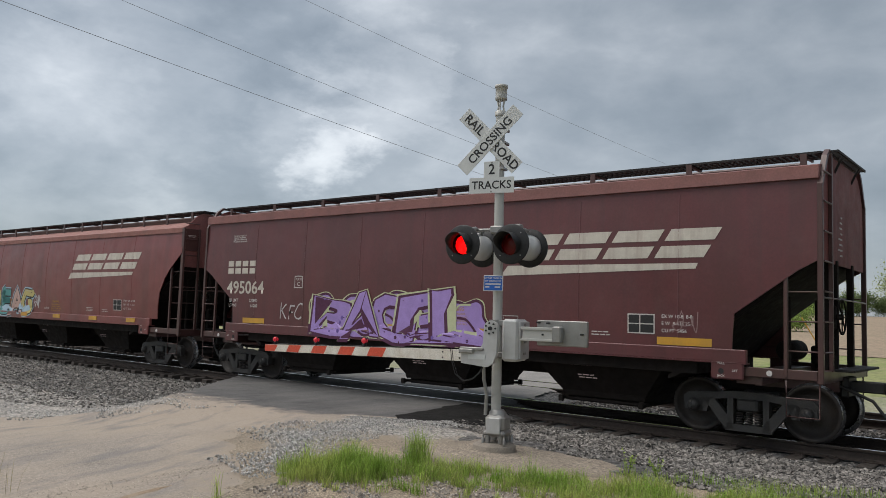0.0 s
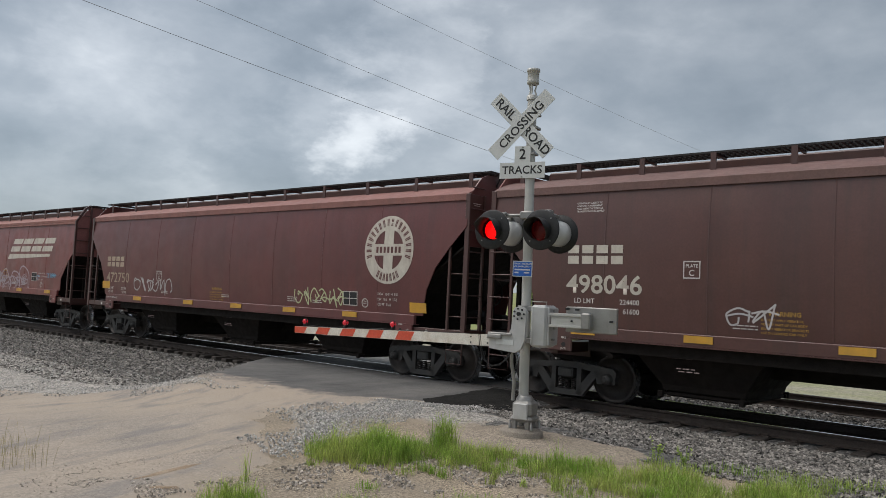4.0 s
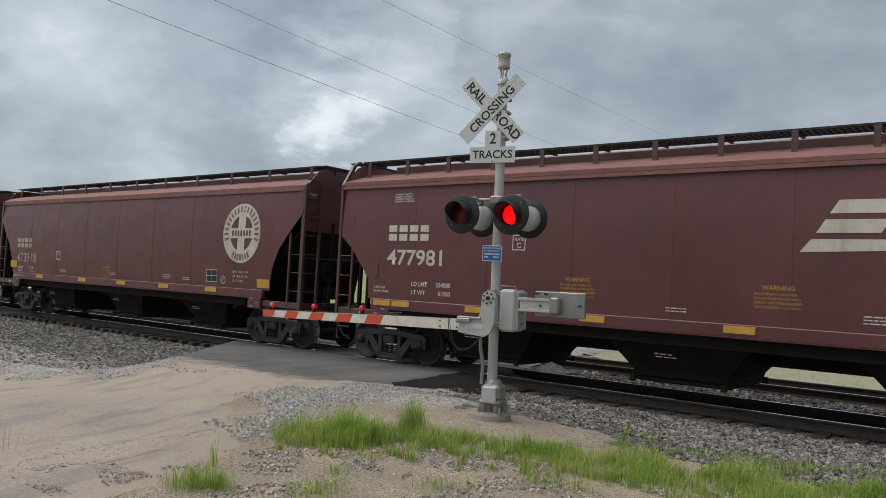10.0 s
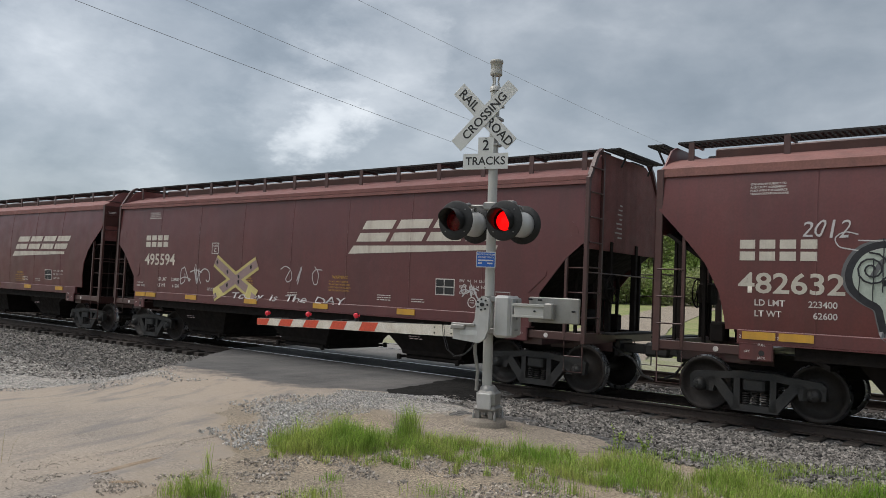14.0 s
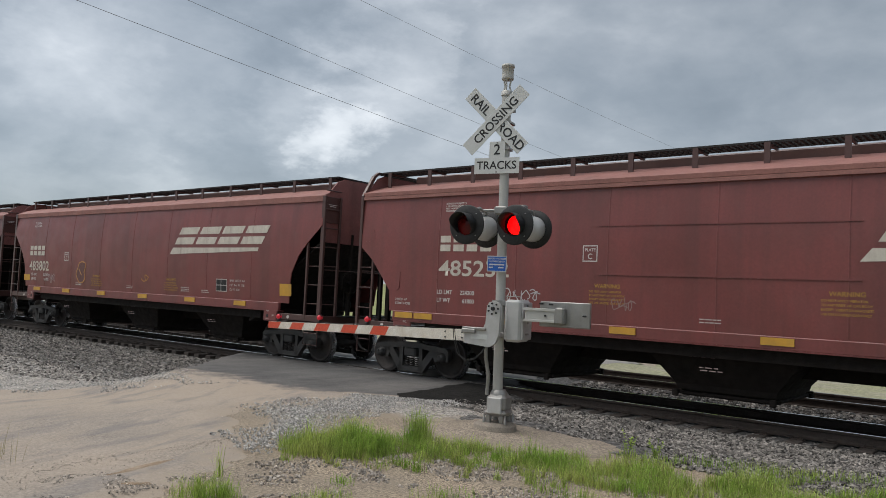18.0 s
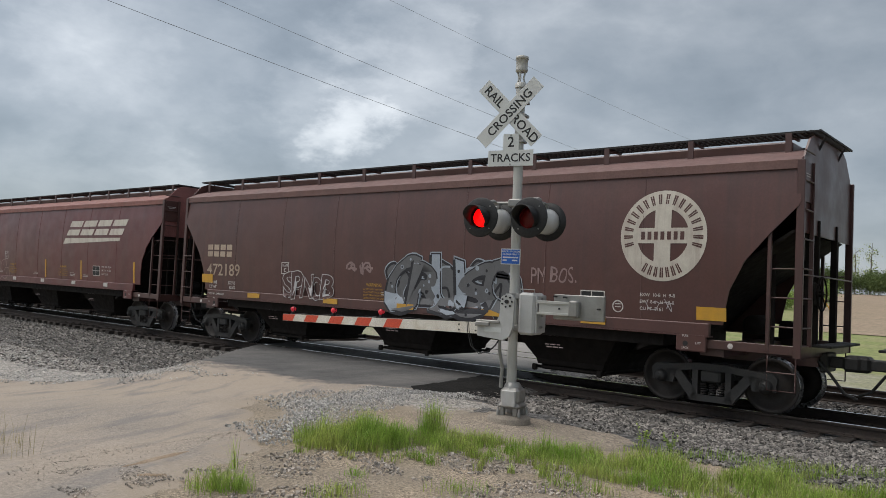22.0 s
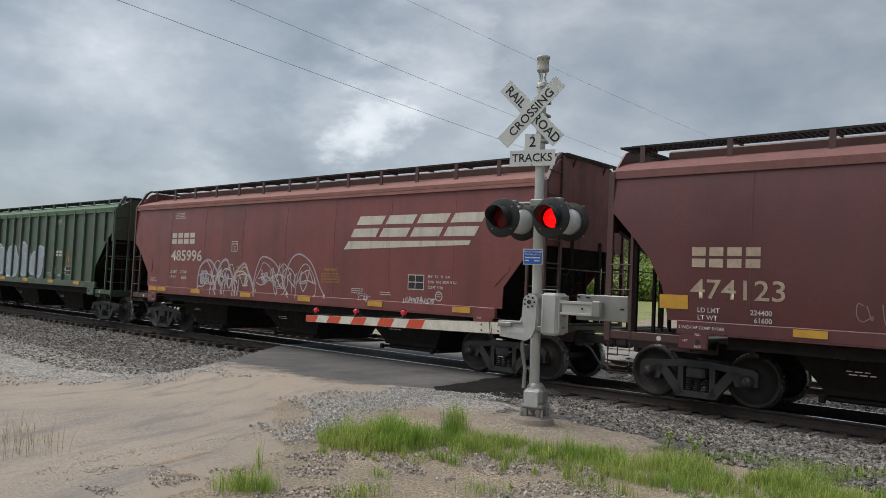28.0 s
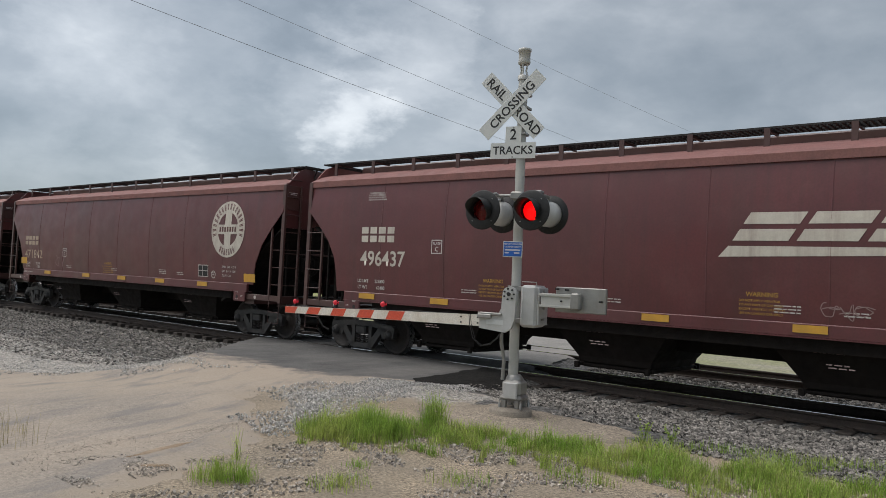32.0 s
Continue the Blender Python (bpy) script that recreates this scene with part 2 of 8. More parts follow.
PAINT = {
    "brown": car_paint("brown_car_paint", (0.132, 0.037, 0.035), (0.102, 0.031, 0.031)),
    "dark": car_paint("dark_brown_car_paint", (0.098, 0.042, 0.035), (0.080, 0.035, 0.031), 0.55),
    "red": car_paint("red_brown_car_paint", (0.205, 0.051, 0.047), (0.158, 0.043, 0.039), 0.28),
    "rust": car_paint("orange_brown_car_paint", (0.188, 0.050, 0.045), (0.140, 0.041, 0.037), 0.25),
    "wine": car_paint("wine_brown_car_paint", (0.118, 0.031, 0.033), (0.092, 0.026, 0.028), 0.35),
    "maroon": car_paint("maroon_car_paint", (0.116, 0.033, 0.033), (0.094, 0.028, 0.030), 0.3),
    "chalky": car_paint("chalk_streaked_car_paint", (0.127, 0.041, 0.035), (0.098, 0.035, 0.032), 0.42, (0.30, 0.225, 0.205), (5.5, 1.0, 0.22)),
    "green": car_paint("green_car_paint", (0.052, 0.098, 0.060), (0.052, 0.080, 0.054), 0.5),
}
ROOF = {k: surface("roof_" + k, c, rough=0.6, second=[v * 0.75 for v in c], scale=1.3, amount=0.6, fine=30, grain=0.12,
                   streaks=0.3, streak_scale=(3, 3, 3), streak_colour=(0.06, 0.05, 0.045), spec=0.3)
        for k, c in {"brown": (0.27, 0.128, 0.112), "dark": (0.18, 0.105, 0.095), "red": (0.30, 0.140, 0.120), "rust": (0.28, 0.128, 0.108),
                     "wine": (0.24, 0.110, 0.100), "maroon": (0.22, 0.098, 0.090), "chalky": (0.27, 0.128, 0.112), "green": (0.10, 0.17, 0.10)}.items()}
# One near-black colour for hoppers, slope sheets, centre sill and inner end gear.
BLACK = surface("near_black_underframe", (0.010, 0.008, 0.007), 0.8, second=(0.017, 0.013, 0.011), scale=2.5, amount=0.8, bump=0.004, streaks=0.3,
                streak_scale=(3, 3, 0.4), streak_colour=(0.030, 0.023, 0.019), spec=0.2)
# Lighter than the body paints: light on the car ends is put into the colour.
LIT_END = surface("lit_end_sheet", (0.255, 0.098, 0.090), 0.7, second=(0.185, 0.072, 0.066), scale=1.5, amount=0.8, streaks=0.4, streak_colour=(0.02, 0.016, 0.015))
TRUCK = surface("bogie_iron", (0.034, 0.034, 0.034), 0.55, 0.1, second=(0.056, 0.050, 0.045), scale=5, amount=0.7, bump=0.003, bump_scale=30)
SPRING = surface("spring_steel", (0.035, 0.03, 0.028), 0.6, 0.3)
WHEEL = surface("wheel_iron", (0.026, 0.022, 0.020), 0.62, 0.2, second=(0.045, 0.034, 0.028), scale=7, amount=0.6)
TREAD = surface("bright_tread_steel", (0.42, 0.42, 0.43), 0.3, 0.9, grain=0.1)
GRATE = surface("grating_steel", (0.026, 0.024, 0.024), 0.7, 0.3)
CREAM = surface("cream_lettering", (0.56, 0.52, 0.45), 0.7, second=(0.46, 0.42, 0.36), scale=7, amount=0.6, fine=45, grain=0.05, streaks=0.45,
                streak_scale=(5, 1, 0.4), streak_colour=(0.22, 0.13, 0.11))
TAN = surface("tan_lettering", (0.46, 0.37, 0.28), 0.7, second=(0.34, 0.25, 0.19), scale=7, amount=0.7, fine=45, grain=0.1, streaks=0.5, streak_colour=(0.16, 0.10, 0.08))
WHITE = surface("white_stencil", (0.60, 0.57, 0.54), 0.7, second=(0.44, 0.40, 0.38), scale=9, amount=0.6, streaks=0.35, streak_colour=(0.20, 0.12, 0.10))
YELLOW_TXT = surface("yellow_stencil", (0.46, 0.27, 0.05), 0.7, second=(0.33, 0.18, 0.05), scale=9, amount=0.7)
REFLECT = surface("yellow_reflector", (0.62, 0.33, 0.035), 0.4, grain=0.05, second=(0.48, 0.27, 0.05), scale=4, amount=0.7, streaks=0.3, streak_colour=(0.16, 0.09, 0.05))
DARK_PANEL = surface("black_stencil_panel", (0.02, 0.02, 0.02), 0.6)
SPRAY = {k: surface("spray_" + k, c, 0.6, second=[v * 0.8 for v in c], scale=5, amount=0.6, grain=0.1) for k, c in {
    "white": (0.52, 0.50, 0.50), "violet": (0.36, 0.24, 0.56), "blue": (0.16, 0.36, 0.52), "black": (0.02, 0.02, 0.025), "grey": (0.33, 0.37, 0.42),
    "pale": (0.42, 0.47, 0.41), "teal": (0.08, 0.28, 0.27), "pink": (0.50, 0.33, 0.28), "yellow": (0.50, 0.42, 0.16), "orange": (0.50, 0.25, 0.08),
    "faint": (0.142, 0.062, 0.056), "dust": (0.30, 0.21, 0.20), "haze": (0.40, 0.33, 0.36), "olive": (0.26, 0.24, 0.06), "lime": (0.52, 0.54, 0.33), "sky": (0.34, 0.47, 0.56), "plum": (0.075, 0.012, 0.050), "indigo": (0.17, 0.10, 0.36), "smoke": (0.125, 0.125, 0.130), "dark": (0.085, 0.042, 0.038), "steel": (0.17, 0.205, 0.25), "clay": (0.36, 0.235, 0.185)}.items()}
RAIL_SIDE = surface("rusty_rail", (0.046, 0.034, 0.028), 0.8, 0.2, second=(0.032, 0.025, 0.022), scale=3, amount=0.6)
RAIL_TOP = surface("polished_rail_head", (0.72, 0.72, 0.73), 0.16, 1.0, grain=0.05)
TIE = surface("weathered_timber", (0.040, 0.032, 0.027), 0.9, second=(0.065, 0.053, 0.045), scale=6, amount=0.7, bump=0.006, bump_scale=25, per_object=0.35)
STONE = surface("ballast_stone", (0.137, 0.125, 0.113), 0.9, second=(0.265, 0.244, 0.220), scale=3, amount=0.7, fine=25, island=0.85, bump=0.004, bump_scale=60)
PEBBLE = surface("pale_gravel_stone", (0.29, 0.262, 0.232), 0.92, second=(0.41, 0.35, 0.29), scale=3, amount=0.8, fine=30, island=0.55)
ROADSTONE = surface("dusty_road_pebble", (0.33, 0.285, 0.24), 0.92, second=(0.42, 0.36, 0.30), scale=3, amount=0.8, fine=30, island=0.35)
BALLAST = surface("ballast_bed", (0.060, 0.057, 0.055), 0.95, second=(0.11, 0.105, 0.101), scale=9, amount=1.0, fine=40, grain=0.4, bump=0.03, chips=(17, 0.35, 1.9, 1.2))
DIRT = surface("dirt_road", (0.318, 0.268, 0.221), 0.95, second=(0.248, 0.215, 0.183), scale=0.7, amount=1.0, fine=30, grain=0.2, bump=0.007, chips=(55, 0.8, 1.2, 0.3),
               tracks=(-30.0, -19.0, (0.362, 0.296, 0.230), 0.65), rim=(0.310, 0.255, 0.198))
GRAVEL = surface("loose_gravel", (0.310, 0.284, 0.252), 0.95, second=(0.240, 0.227, 0.210), scale=3, amount=0.9, fine=48, grain=0.3, bump=0.02, chips=(32, 0.45, 1.7, 1.0), rim=(0.290, 0.238, 0.178))
GREYSTONE = surface("grey_gravel_stone", (0.345, 0.334, 0.318), 0.92, second=(0.48, 0.458, 0.43), scale=3, amount=0.7, fine=30, island=0.5)
BANK = surface("stony_brown_earth", (0.395, 0.314, 0.226), 0.95, second=(0.250, 0.214, 0.170), scale=0.9, amount=1.0, fine=30, grain=0.4, bump=0.02, chips=(75, 0.45, 1.6, 0.5), streaks=0.6, streak_scale=(0.9, 0.9, 1), streak_colour=(0.42, 0.330, 0.235))
ASPHALT = surface("worn_asphalt", (0.066, 0.064, 0.064), 0.9, second=(0.102, 0.098, 0.095), scale=0.9, amount=0.9, fine=70, grain=0.3, bump=0.005, bump_scale=60,
                  streaks=0.7, streak_scale=(1.1, 0.14, 1), streak_colour=(0.155, 0.144, 0.132), rim=(0.315, 0.262, 0.210))
# Paler copy of the asphalt: daylight beyond the train is put into its colour.
PALE_ASPHALT = surface("lit_pale_asphalt", (0.200, 0.190, 0.180), 0.9, second=(0.260, 0.245, 0.228), scale=0.9, amount=0.9, fine=70, grain=0.3, bump=0.005, bump_scale=60,
                       streaks=0.6, streak_scale=(0.6, 0.3, 1), streak_colour=(0.32, 0.295, 0.265))
MUD = surface("damp_mud", (0.215, 0.150, 0.095), 0.9, second=(0.275, 0.205, 0.140), scale=3, amount=0.9, fine=40, grain=0.2, bump=0.008, rim=(0.372, 0.300, 0.228))
TAR = surface("dark_tar_patch", (0.013, 0.0125, 0.012), 0.95, second=(0.024, 0.023, 0.022), scale=4, amount=0.8, spec=0.08, bump=0.01, bump_scale=30)
SOIL = surface("soil_and_sparse_grass", (0.135, 0.160, 0.055), 0.95, second=(0.215, 0.185, 0.115), scale=0.35, amount=0.9, fine=5, grain=0.3)
PAD = surface("sandy_pad", (0.300, 0.250, 0.195), 0.95, second=(0.235, 0.195, 0.152), scale=2, amount=0.9, fine=45, grain=0.3, bump=0.012, chips=(45, 0.6, 1.45, 0.6), rim=(0.205, 0.172, 0.130))
VERGE = surface("dry_verge_grass", (0.275, 0.255, 0.195), 0.95, second=(0.215, 0.225, 0.105), scale=0.5, amount=0.9, fine=9, grain=0.35, bump=0.03, bump_scale=20)
# Grimy paint of the posts; its darkness also stands for shade on the hatches.
TRIM = car_paint("grimy_post_shaded_hatch_paint", (0.080, 0.035, 0.030), (0.058, 0.028, 0.025), 0.4)
FIELD = surface("stubble_field", (0.315, 0.230, 0.160), 0.95, second=(0.245, 0.195, 0.13), scale=0.5, amount=0.9, fine=3, grain=0.3)
MEADOW = surface("spring_meadow", (0.165, 0.205, 0.055), 0.95, second=(0.26, 0.245, 0.115), scale=0.4, amount=0.9, fine=4, grain=0.3)
GRASS = surface("grass_blade", (0.200, 0.345, 0.045), 0.6, second=(0.410, 0.455, 0.130), scale=1.6, amount=0.9, fine=12, grain=0.2, island=0.4, spec=0.3, translucent=0.4)
STRAW = surface("dry_grass_stalk", (0.36, 0.31, 0.16), 0.8, island=0.35, translucent=0.25)
LEAF = [surface("leaf_" + n, c, 0.65, second=[v * 1.5 for v in c], scale=0.4, amount=0.6, fine=3, grain=0.3, island=0.4, spec=0.2, translucent=0.4)
        for n, c in (("fresh", (0.26, 0.345, 0.105)), ("dull", (0.105, 0.140, 0.052)), ("pale", (0.32, 0.35, 0.17)))]
BARK = surface("bark", (0.17, 0.145, 0.115), 0.95, second=(0.09, 0.075, 0.06), scale=5, amount=0.8, bump=0.02, bump_scale=12)
POLE_WOOD = surface("grey_pole_wood", (0.24, 0.19, 0.145), 0.9, second=(0.17, 0.135, 0.10), scale=4, amount=0.8)
ALU = surface("painted_aluminium", (0.46, 0.455, 0.43), 0.5, 0.15, grain=0.04, second=(0.38, 0.375, 0.35), scale=3, amount=0.6, streaks=0.25, streak_scale=(5, 5, 0.5), streak_colour=(0.25, 0.235, 0.20))
CASE = surface("grey_cast_case", (0.50, 0.50, 0.495), 0.5, 0.2, second=(0.40, 0.395, 0.385), scale=5, amount=0.6, grain=0.04, streaks=0.3, streak_scale=(6, 6, 1.2), streak_colour=(0.30, 0.275, 0.235))
STEEL = surface("dull_galvanised_steel", (0.32, 0.315, 0.30), 0.45, 0.5, second=(0.24, 0.235, 0.225), scale=4, amount=0.8, grain=0.05, streaks=0.35, streak_scale=(4, 4, 1.0), streak_colour=(0.20, 0.17, 0.135))
SIGN = surface("white_sign_sheet", (0.56, 0.57, 0.56), 0.45, second=(0.48, 0.49, 0.48), scale=3, amount=0.5, fine=90, grain=0.06)
INK = surface("black_sign_ink", (0.012, 0.012, 0.013), 0.5)
BLUE = surface("blue_sign_sheet", (0.012, 0.11, 0.47), 0.4, grain=0.08)
MATT = surface("matt_black_hood", (0.007, 0.0075, 0.0085), 0.6, second=(0.013, 0.0135, 0.015), scale=8, amount=0.6)
ARM_WHITE = surface("white_arm_sheet", (0.60, 0.575, 0.52), 0.55, second=(0.47, 0.42, 0.34), scale=4, amount=0.7, streaks=0.35, streak_scale=(6, 2, 2), streak_colour=(0.34, 0.26, 0.17))
ARM_RED = surface("red_arm_sheet", (0.52, 0.060, 0.022), 0.5, second=(0.43, 0.055, 0.025), scale=6, amount=0.6)
CONCRETE = surface("old_concrete", (0.26, 0.225, 0.185), 0.9, second=(0.20, 0.172, 0.14), scale=6, amount=0.8, bump=0.006, bump_scale=50)
RUBBER = surface("black_rubber", (0.012, 0.012, 0.012), 0.6)
WIRE = surface("aged_wire", (0.20, 0.20, 0.21), 0.6)
GLOW_RED = surface("lit_red_disc", (0.6, 0.02, 0.02), 0.5, emit=(1.0, 0.012, 0.018), emit_strength=1.9)
ARM_LAMP = surface("red_arm_lamp", (0.42, 0.02, 0.03), 0.3, emit=(1.0, 0.03, 0.06), emit_strength=0.10)


def red_glass():
    m = bpy.data.materials.new("red_lens_glass")
    m.use_nodes = True
    nt = m.node_tree
    nt.nodes.clear()
    N, L = nt.nodes.new, nt.links.new
    out, mixer, tr, gl = N("ShaderNodeOutputMaterial"), N("ShaderNodeMixShader"), N("ShaderNodeBsdfTransparent"), N("ShaderNodeBsdfPrincipled")
    tr.inputs[0].default_value = (0.95, 0.10, 0.09, 1)
    gl.inputs["Base Color"].default_value, gl.inputs["Roughness"].default_value = (0.22, 0.012, 0.012, 1), 0.25
    tc, nz, mr = N("ShaderNodeTexCoord"), N("ShaderNodeTexNoise"), N("ShaderNodeMapRange")
    nz.inputs["Scale"].default_value = 40
    L(tc.outputs["Object"], nz.inputs["Vector"])
    L(nz.outputs["Fac"], mr.inputs["Value"])
    mr.inputs["To Min"].default_value, mr.inputs["To Max"].default_value = 0.42, 0.58
    L(mr.outputs[0], mixer.inputs[0])
    L(tr.outputs[0], mixer.inputs[1])
    L(gl.outputs[0], mixer.inputs[2])
    L(mixer.outputs[0], out.inputs[0])
    return m


LENS = red_glass()


# ---- building blocks ----
class Shape:
    """Collects simple solids into one mesh."""

    def __init__(self):
        self.v, self.f, self.s = [], [], []

    def add(self, verts, faces, smooth=False):
        n = len(self.v)
        self.v += [tuple(p) for p in verts]
        self.f += [tuple(n + i for i in f) for f in faces]
        self.s += [smooth] * len(faces)
        return self

    def box(self, x0, x1, y0, y1, z0, z1, m=None):
        p = [Vector((x, y, z)) for z in (z0, z1) for y in (y0, y1) for x in (x0, x1)]
        if m:
            p = [m @ q for q in p]
        return self.add(p, [(0, 2, 3, 1), (4, 5, 7, 6), (0, 1, 5, 4), (2, 6, 7, 3), (0, 4, 6, 2), (1, 3, 7, 5)])

    def block(self, x0, x1, y0, y1, z0, z1, c=0.01, m=None):
        """A box with chamfered edges."""
        p, f = [], []
        for z, i in ((z0, c), (z0 + c, 0), (z1 - c, 0), (z1, c)):
            a, b, d, e = x0 + i, x1 - i, y0 + i, y1 - i
            k = c if i == 0 else c * 0.5
            p += [(a + k, d, z), (b - k, d, z), (b, d + k, z), (b, e - k, z), (b - k, e, z), (a + k, e, z), (a, e - k, z), (a, d + k, z)]
        for r in range(3):
            for i in range(8):
                j = (i + 1) % 8
                f.append((r * 8 + i, r * 8 + j, r * 8 + 8 + j, r * 8 + 8 + i))
        f += [tuple(range(7, -1, -1)), tuple(range(24, 32))]
        if m:
            p = [m @ Vector(q) for q in p]
        return self.add(p, f)

    def tube(self, path, r, seg=8, closed=False):
        path = [Vector(p) for p in path]
        n, rings = len(path), []
        for i, p in enumerate(path):
            a = path[i - 1] if i or closed else p
            b = path[(i + 1) % n] if i < n - 1 or closed else p
            t = (b - a).normalized()
            u = t.cross(Vector((0, 0, 1)) if abs(t.z) < 0.9 else Vector((1, 0, 0))).normalized()
            w = t.cross(u)
            rr = r[i] if isinstance(r, (list, tuple)) else r
            rings.append([p + rr * (math.cos(2 * math.pi * k / seg) * u + math.sin(2 * math.pi * k / seg) * w) for k in range(seg)])
        v = [q for ring in rings for q in ring]
        f = []
        for i in range(n if closed else n - 1):
            j = (i + 1) % n
            f += [(i * seg + k, i * seg + (k + 1) % seg, j * seg + (k + 1) % seg, j * seg + k) for k in range(seg)]
        self.add(v, f, True)
        if not closed:
            self.add(rings[0], [tuple(range(seg - 1, -1, -1))])
            self.add(rings[-1], [tuple(range(seg))])
        return self

    def lathe(self, prof, seg=20, axis="z", at=(0, 0, 0), cap=True, arc=1.0, start=0.0):
        """Turns the profile of (radius, height) round an axis."""
        v = []
        at = Vector(at)
        k = seg + (arc < 1)
        for r, h in prof:
            for i in range(k):
                a = start + 2 * math.pi * arc * i / seg
                c, s = r * math.cos(a), r * math.sin(a)
                v.append(at + Vector({"z": (c, s, h), "y": (c, h, s), "x": (h, c, s)}[axis]))
        f = []
        for j in range(len(prof) - 1):
            for i in range(seg):
                i2 = (i + 1) % k
                f.append((j * k + i, j * k + i2, j * k + k + i2, j * k + k + i))
        self.add(v, f, True)
        if cap and arc >= 1:
            self.add(v[:seg], [tuple(range(seg - 1, -1, -1))])
            self.add(v[-seg:], [tuple(range(seg))])
        return self

    def prism(self, pts, lo, hi, axis="y", m=None):
        """An outline in the plane across axis, made solid from lo to hi."""
        def p3(a, b, h):
            return {"y": (a, h, b), "x": (h, a, b), "z": (a, b, h)}[axis]
        n = len(pts)
        v = [p3(*p, lo) for p in pts] + [p3(*p, hi) for p in pts]
        if m:
            v = [m @ Vector(q) for q in v]
        f = [tuple(range(n)), tuple(range(2 * n - 1, n - 1, -1))] + [(i, n + i, n + (i + 1) % n, (i + 1) % n) for i in range(n)]
        return self.add(v, f)

    def mesh(self, name):
        me = bpy.data.meshes.new(name)
        me.from_pydata(self.v, [], self.f)
        me.polygons.foreach_set("use_smooth", self.s)
        bm = bmesh.new()
        bm.from_mesh(me)
        bmesh.ops.recalc_face_normals(bm, faces=bm.faces)
        bm.to_mesh(me)
        bm.free()
        return me


def part(name, data, material, parent=None, label="", m=None):
    """Links a Shape or mesh as one object under its thing."""
    me = data.mesh(name) if isinstance(data, Shape) else data
    ob = new(name, me)
    if not me.materials:
        me.materials.append(material)
    if me.materials[0] is not material:
        ob.material_slots[0].link = "OBJECT"
        ob.material_slots[0].material = material
    if parent:
        ob.parent = parent
    if m is not None:
        ob.matrix_basis = m
    if label:
        tagged(ob, label)
    if name in FINE_PRINT:
        tagged(ob, kind="stuff")
    return ob


FINE_PRINT = {"small_print", "stencil", "ownership_line", "warning_line", "spray_blots", "hopper_stencil", "end_print"}


def thing(name, m, label, category, group="", kind=""):
    ob = new(name)
    ob.empty_display_size = 0.3
    ob.matrix_basis = m
    return tagged(ob, label, category, group, kind)


GLYPHS = {}


def letters(text, size, align="CENTER", fat=0.022):
    """Flat lettering as a mesh in the x-y plane; size is the height of a capital."""
    key = (text, round(size, 4), align, fat)
    if key not in GLYPHS:
        cu = bpy.data.curves.new("lettering", "FONT")
        cu.body, cu.size, cu.align_x, cu.align_y = text, size * 1.43, align, "BOTTOM_BASELINE"
        cu.resolution_u, cu.offset = 3, size * fat
        ob = bpy.data.objects.new("lettering", cu)
        GLYPHS[key] = bpy.data.meshes.new_from_object(ob)
        bpy.data.objects.remove(ob)
        bpy.data.curves.remove(cu)
    return GLYPHS[key]


def step(a, b, x):
    t = min(max((x - a) / (b - a), 0.0), 1.0)
    return t * t * (3 - 2 * t)


def along(table, v):
    """A straight-line reading of a short table of (v, value)."""
    if v <= table[0][0]:
        return table[0][1]
    for (a, p), (b, q) in zip(table, table[1:]):
        if v <= b:
            return p + (q - p) * (v - a) / (b - a)
    return table[-1][1]


# ---- the lie of the land: rail tops are at height 0, the track runs along x ----
TRACK2 = 4.55
ROAD_L = ((-5.4, -14.6), (-4.0, -15.4), (-2.6, -16.6), (-0.6, -18.2), (0.8, -18.4), (4.0, -18.2), (12.0, -17.6))
ROAD_R = ((-5.0, -11.0), (-4.2, -9.9), (-3.6, -8.85), (-2.1, -8.7), (-0.6, -9.3), (0.8, -9.8), (3.1, -10.5), (6.0, -11.2), (12.0, -11.8))


def ground_z(x, y):
    base = -0.40 * step(-9.5, -16.5, x) if y < 6 else -0.35
    if y < 6 and x > -9:
        base = -0.13 * step(-9, -5, x) * step(-8.0, -5.5, y)
    toe = -4.6 - 1.9 * step(-8, -15, x)
    bed = -0.235 - 0.075 * step(-15.5, -18.5, x)
    if y < 1:
        z = base + (bed - base) * step(toe, -1.75, y)
    elif y < 6.4:
        z = bed
    else:
        z = bed + (-0.4 - bed) * step(6.4, 9.5, y) + along(((18, 0.0), (80, 2.0), (200, 5.2), (900, 5.2)), y)
    # the road comes up to the rails
    l, r = along(ROAD_L, y), along(ROAD_R, y)
    k = step(l - 0.9, l + 0.25, x) * (1 - step(r - 0.25, r + 0.55, x)) * step(-8.0, -4.6, y) * (1 - step(7.0, 16.0, y))
    return z + (-0.045 - z) * k + 0.012 * noise.noise((x * 0.7, y * 0.7, 0)) * (1 - k)


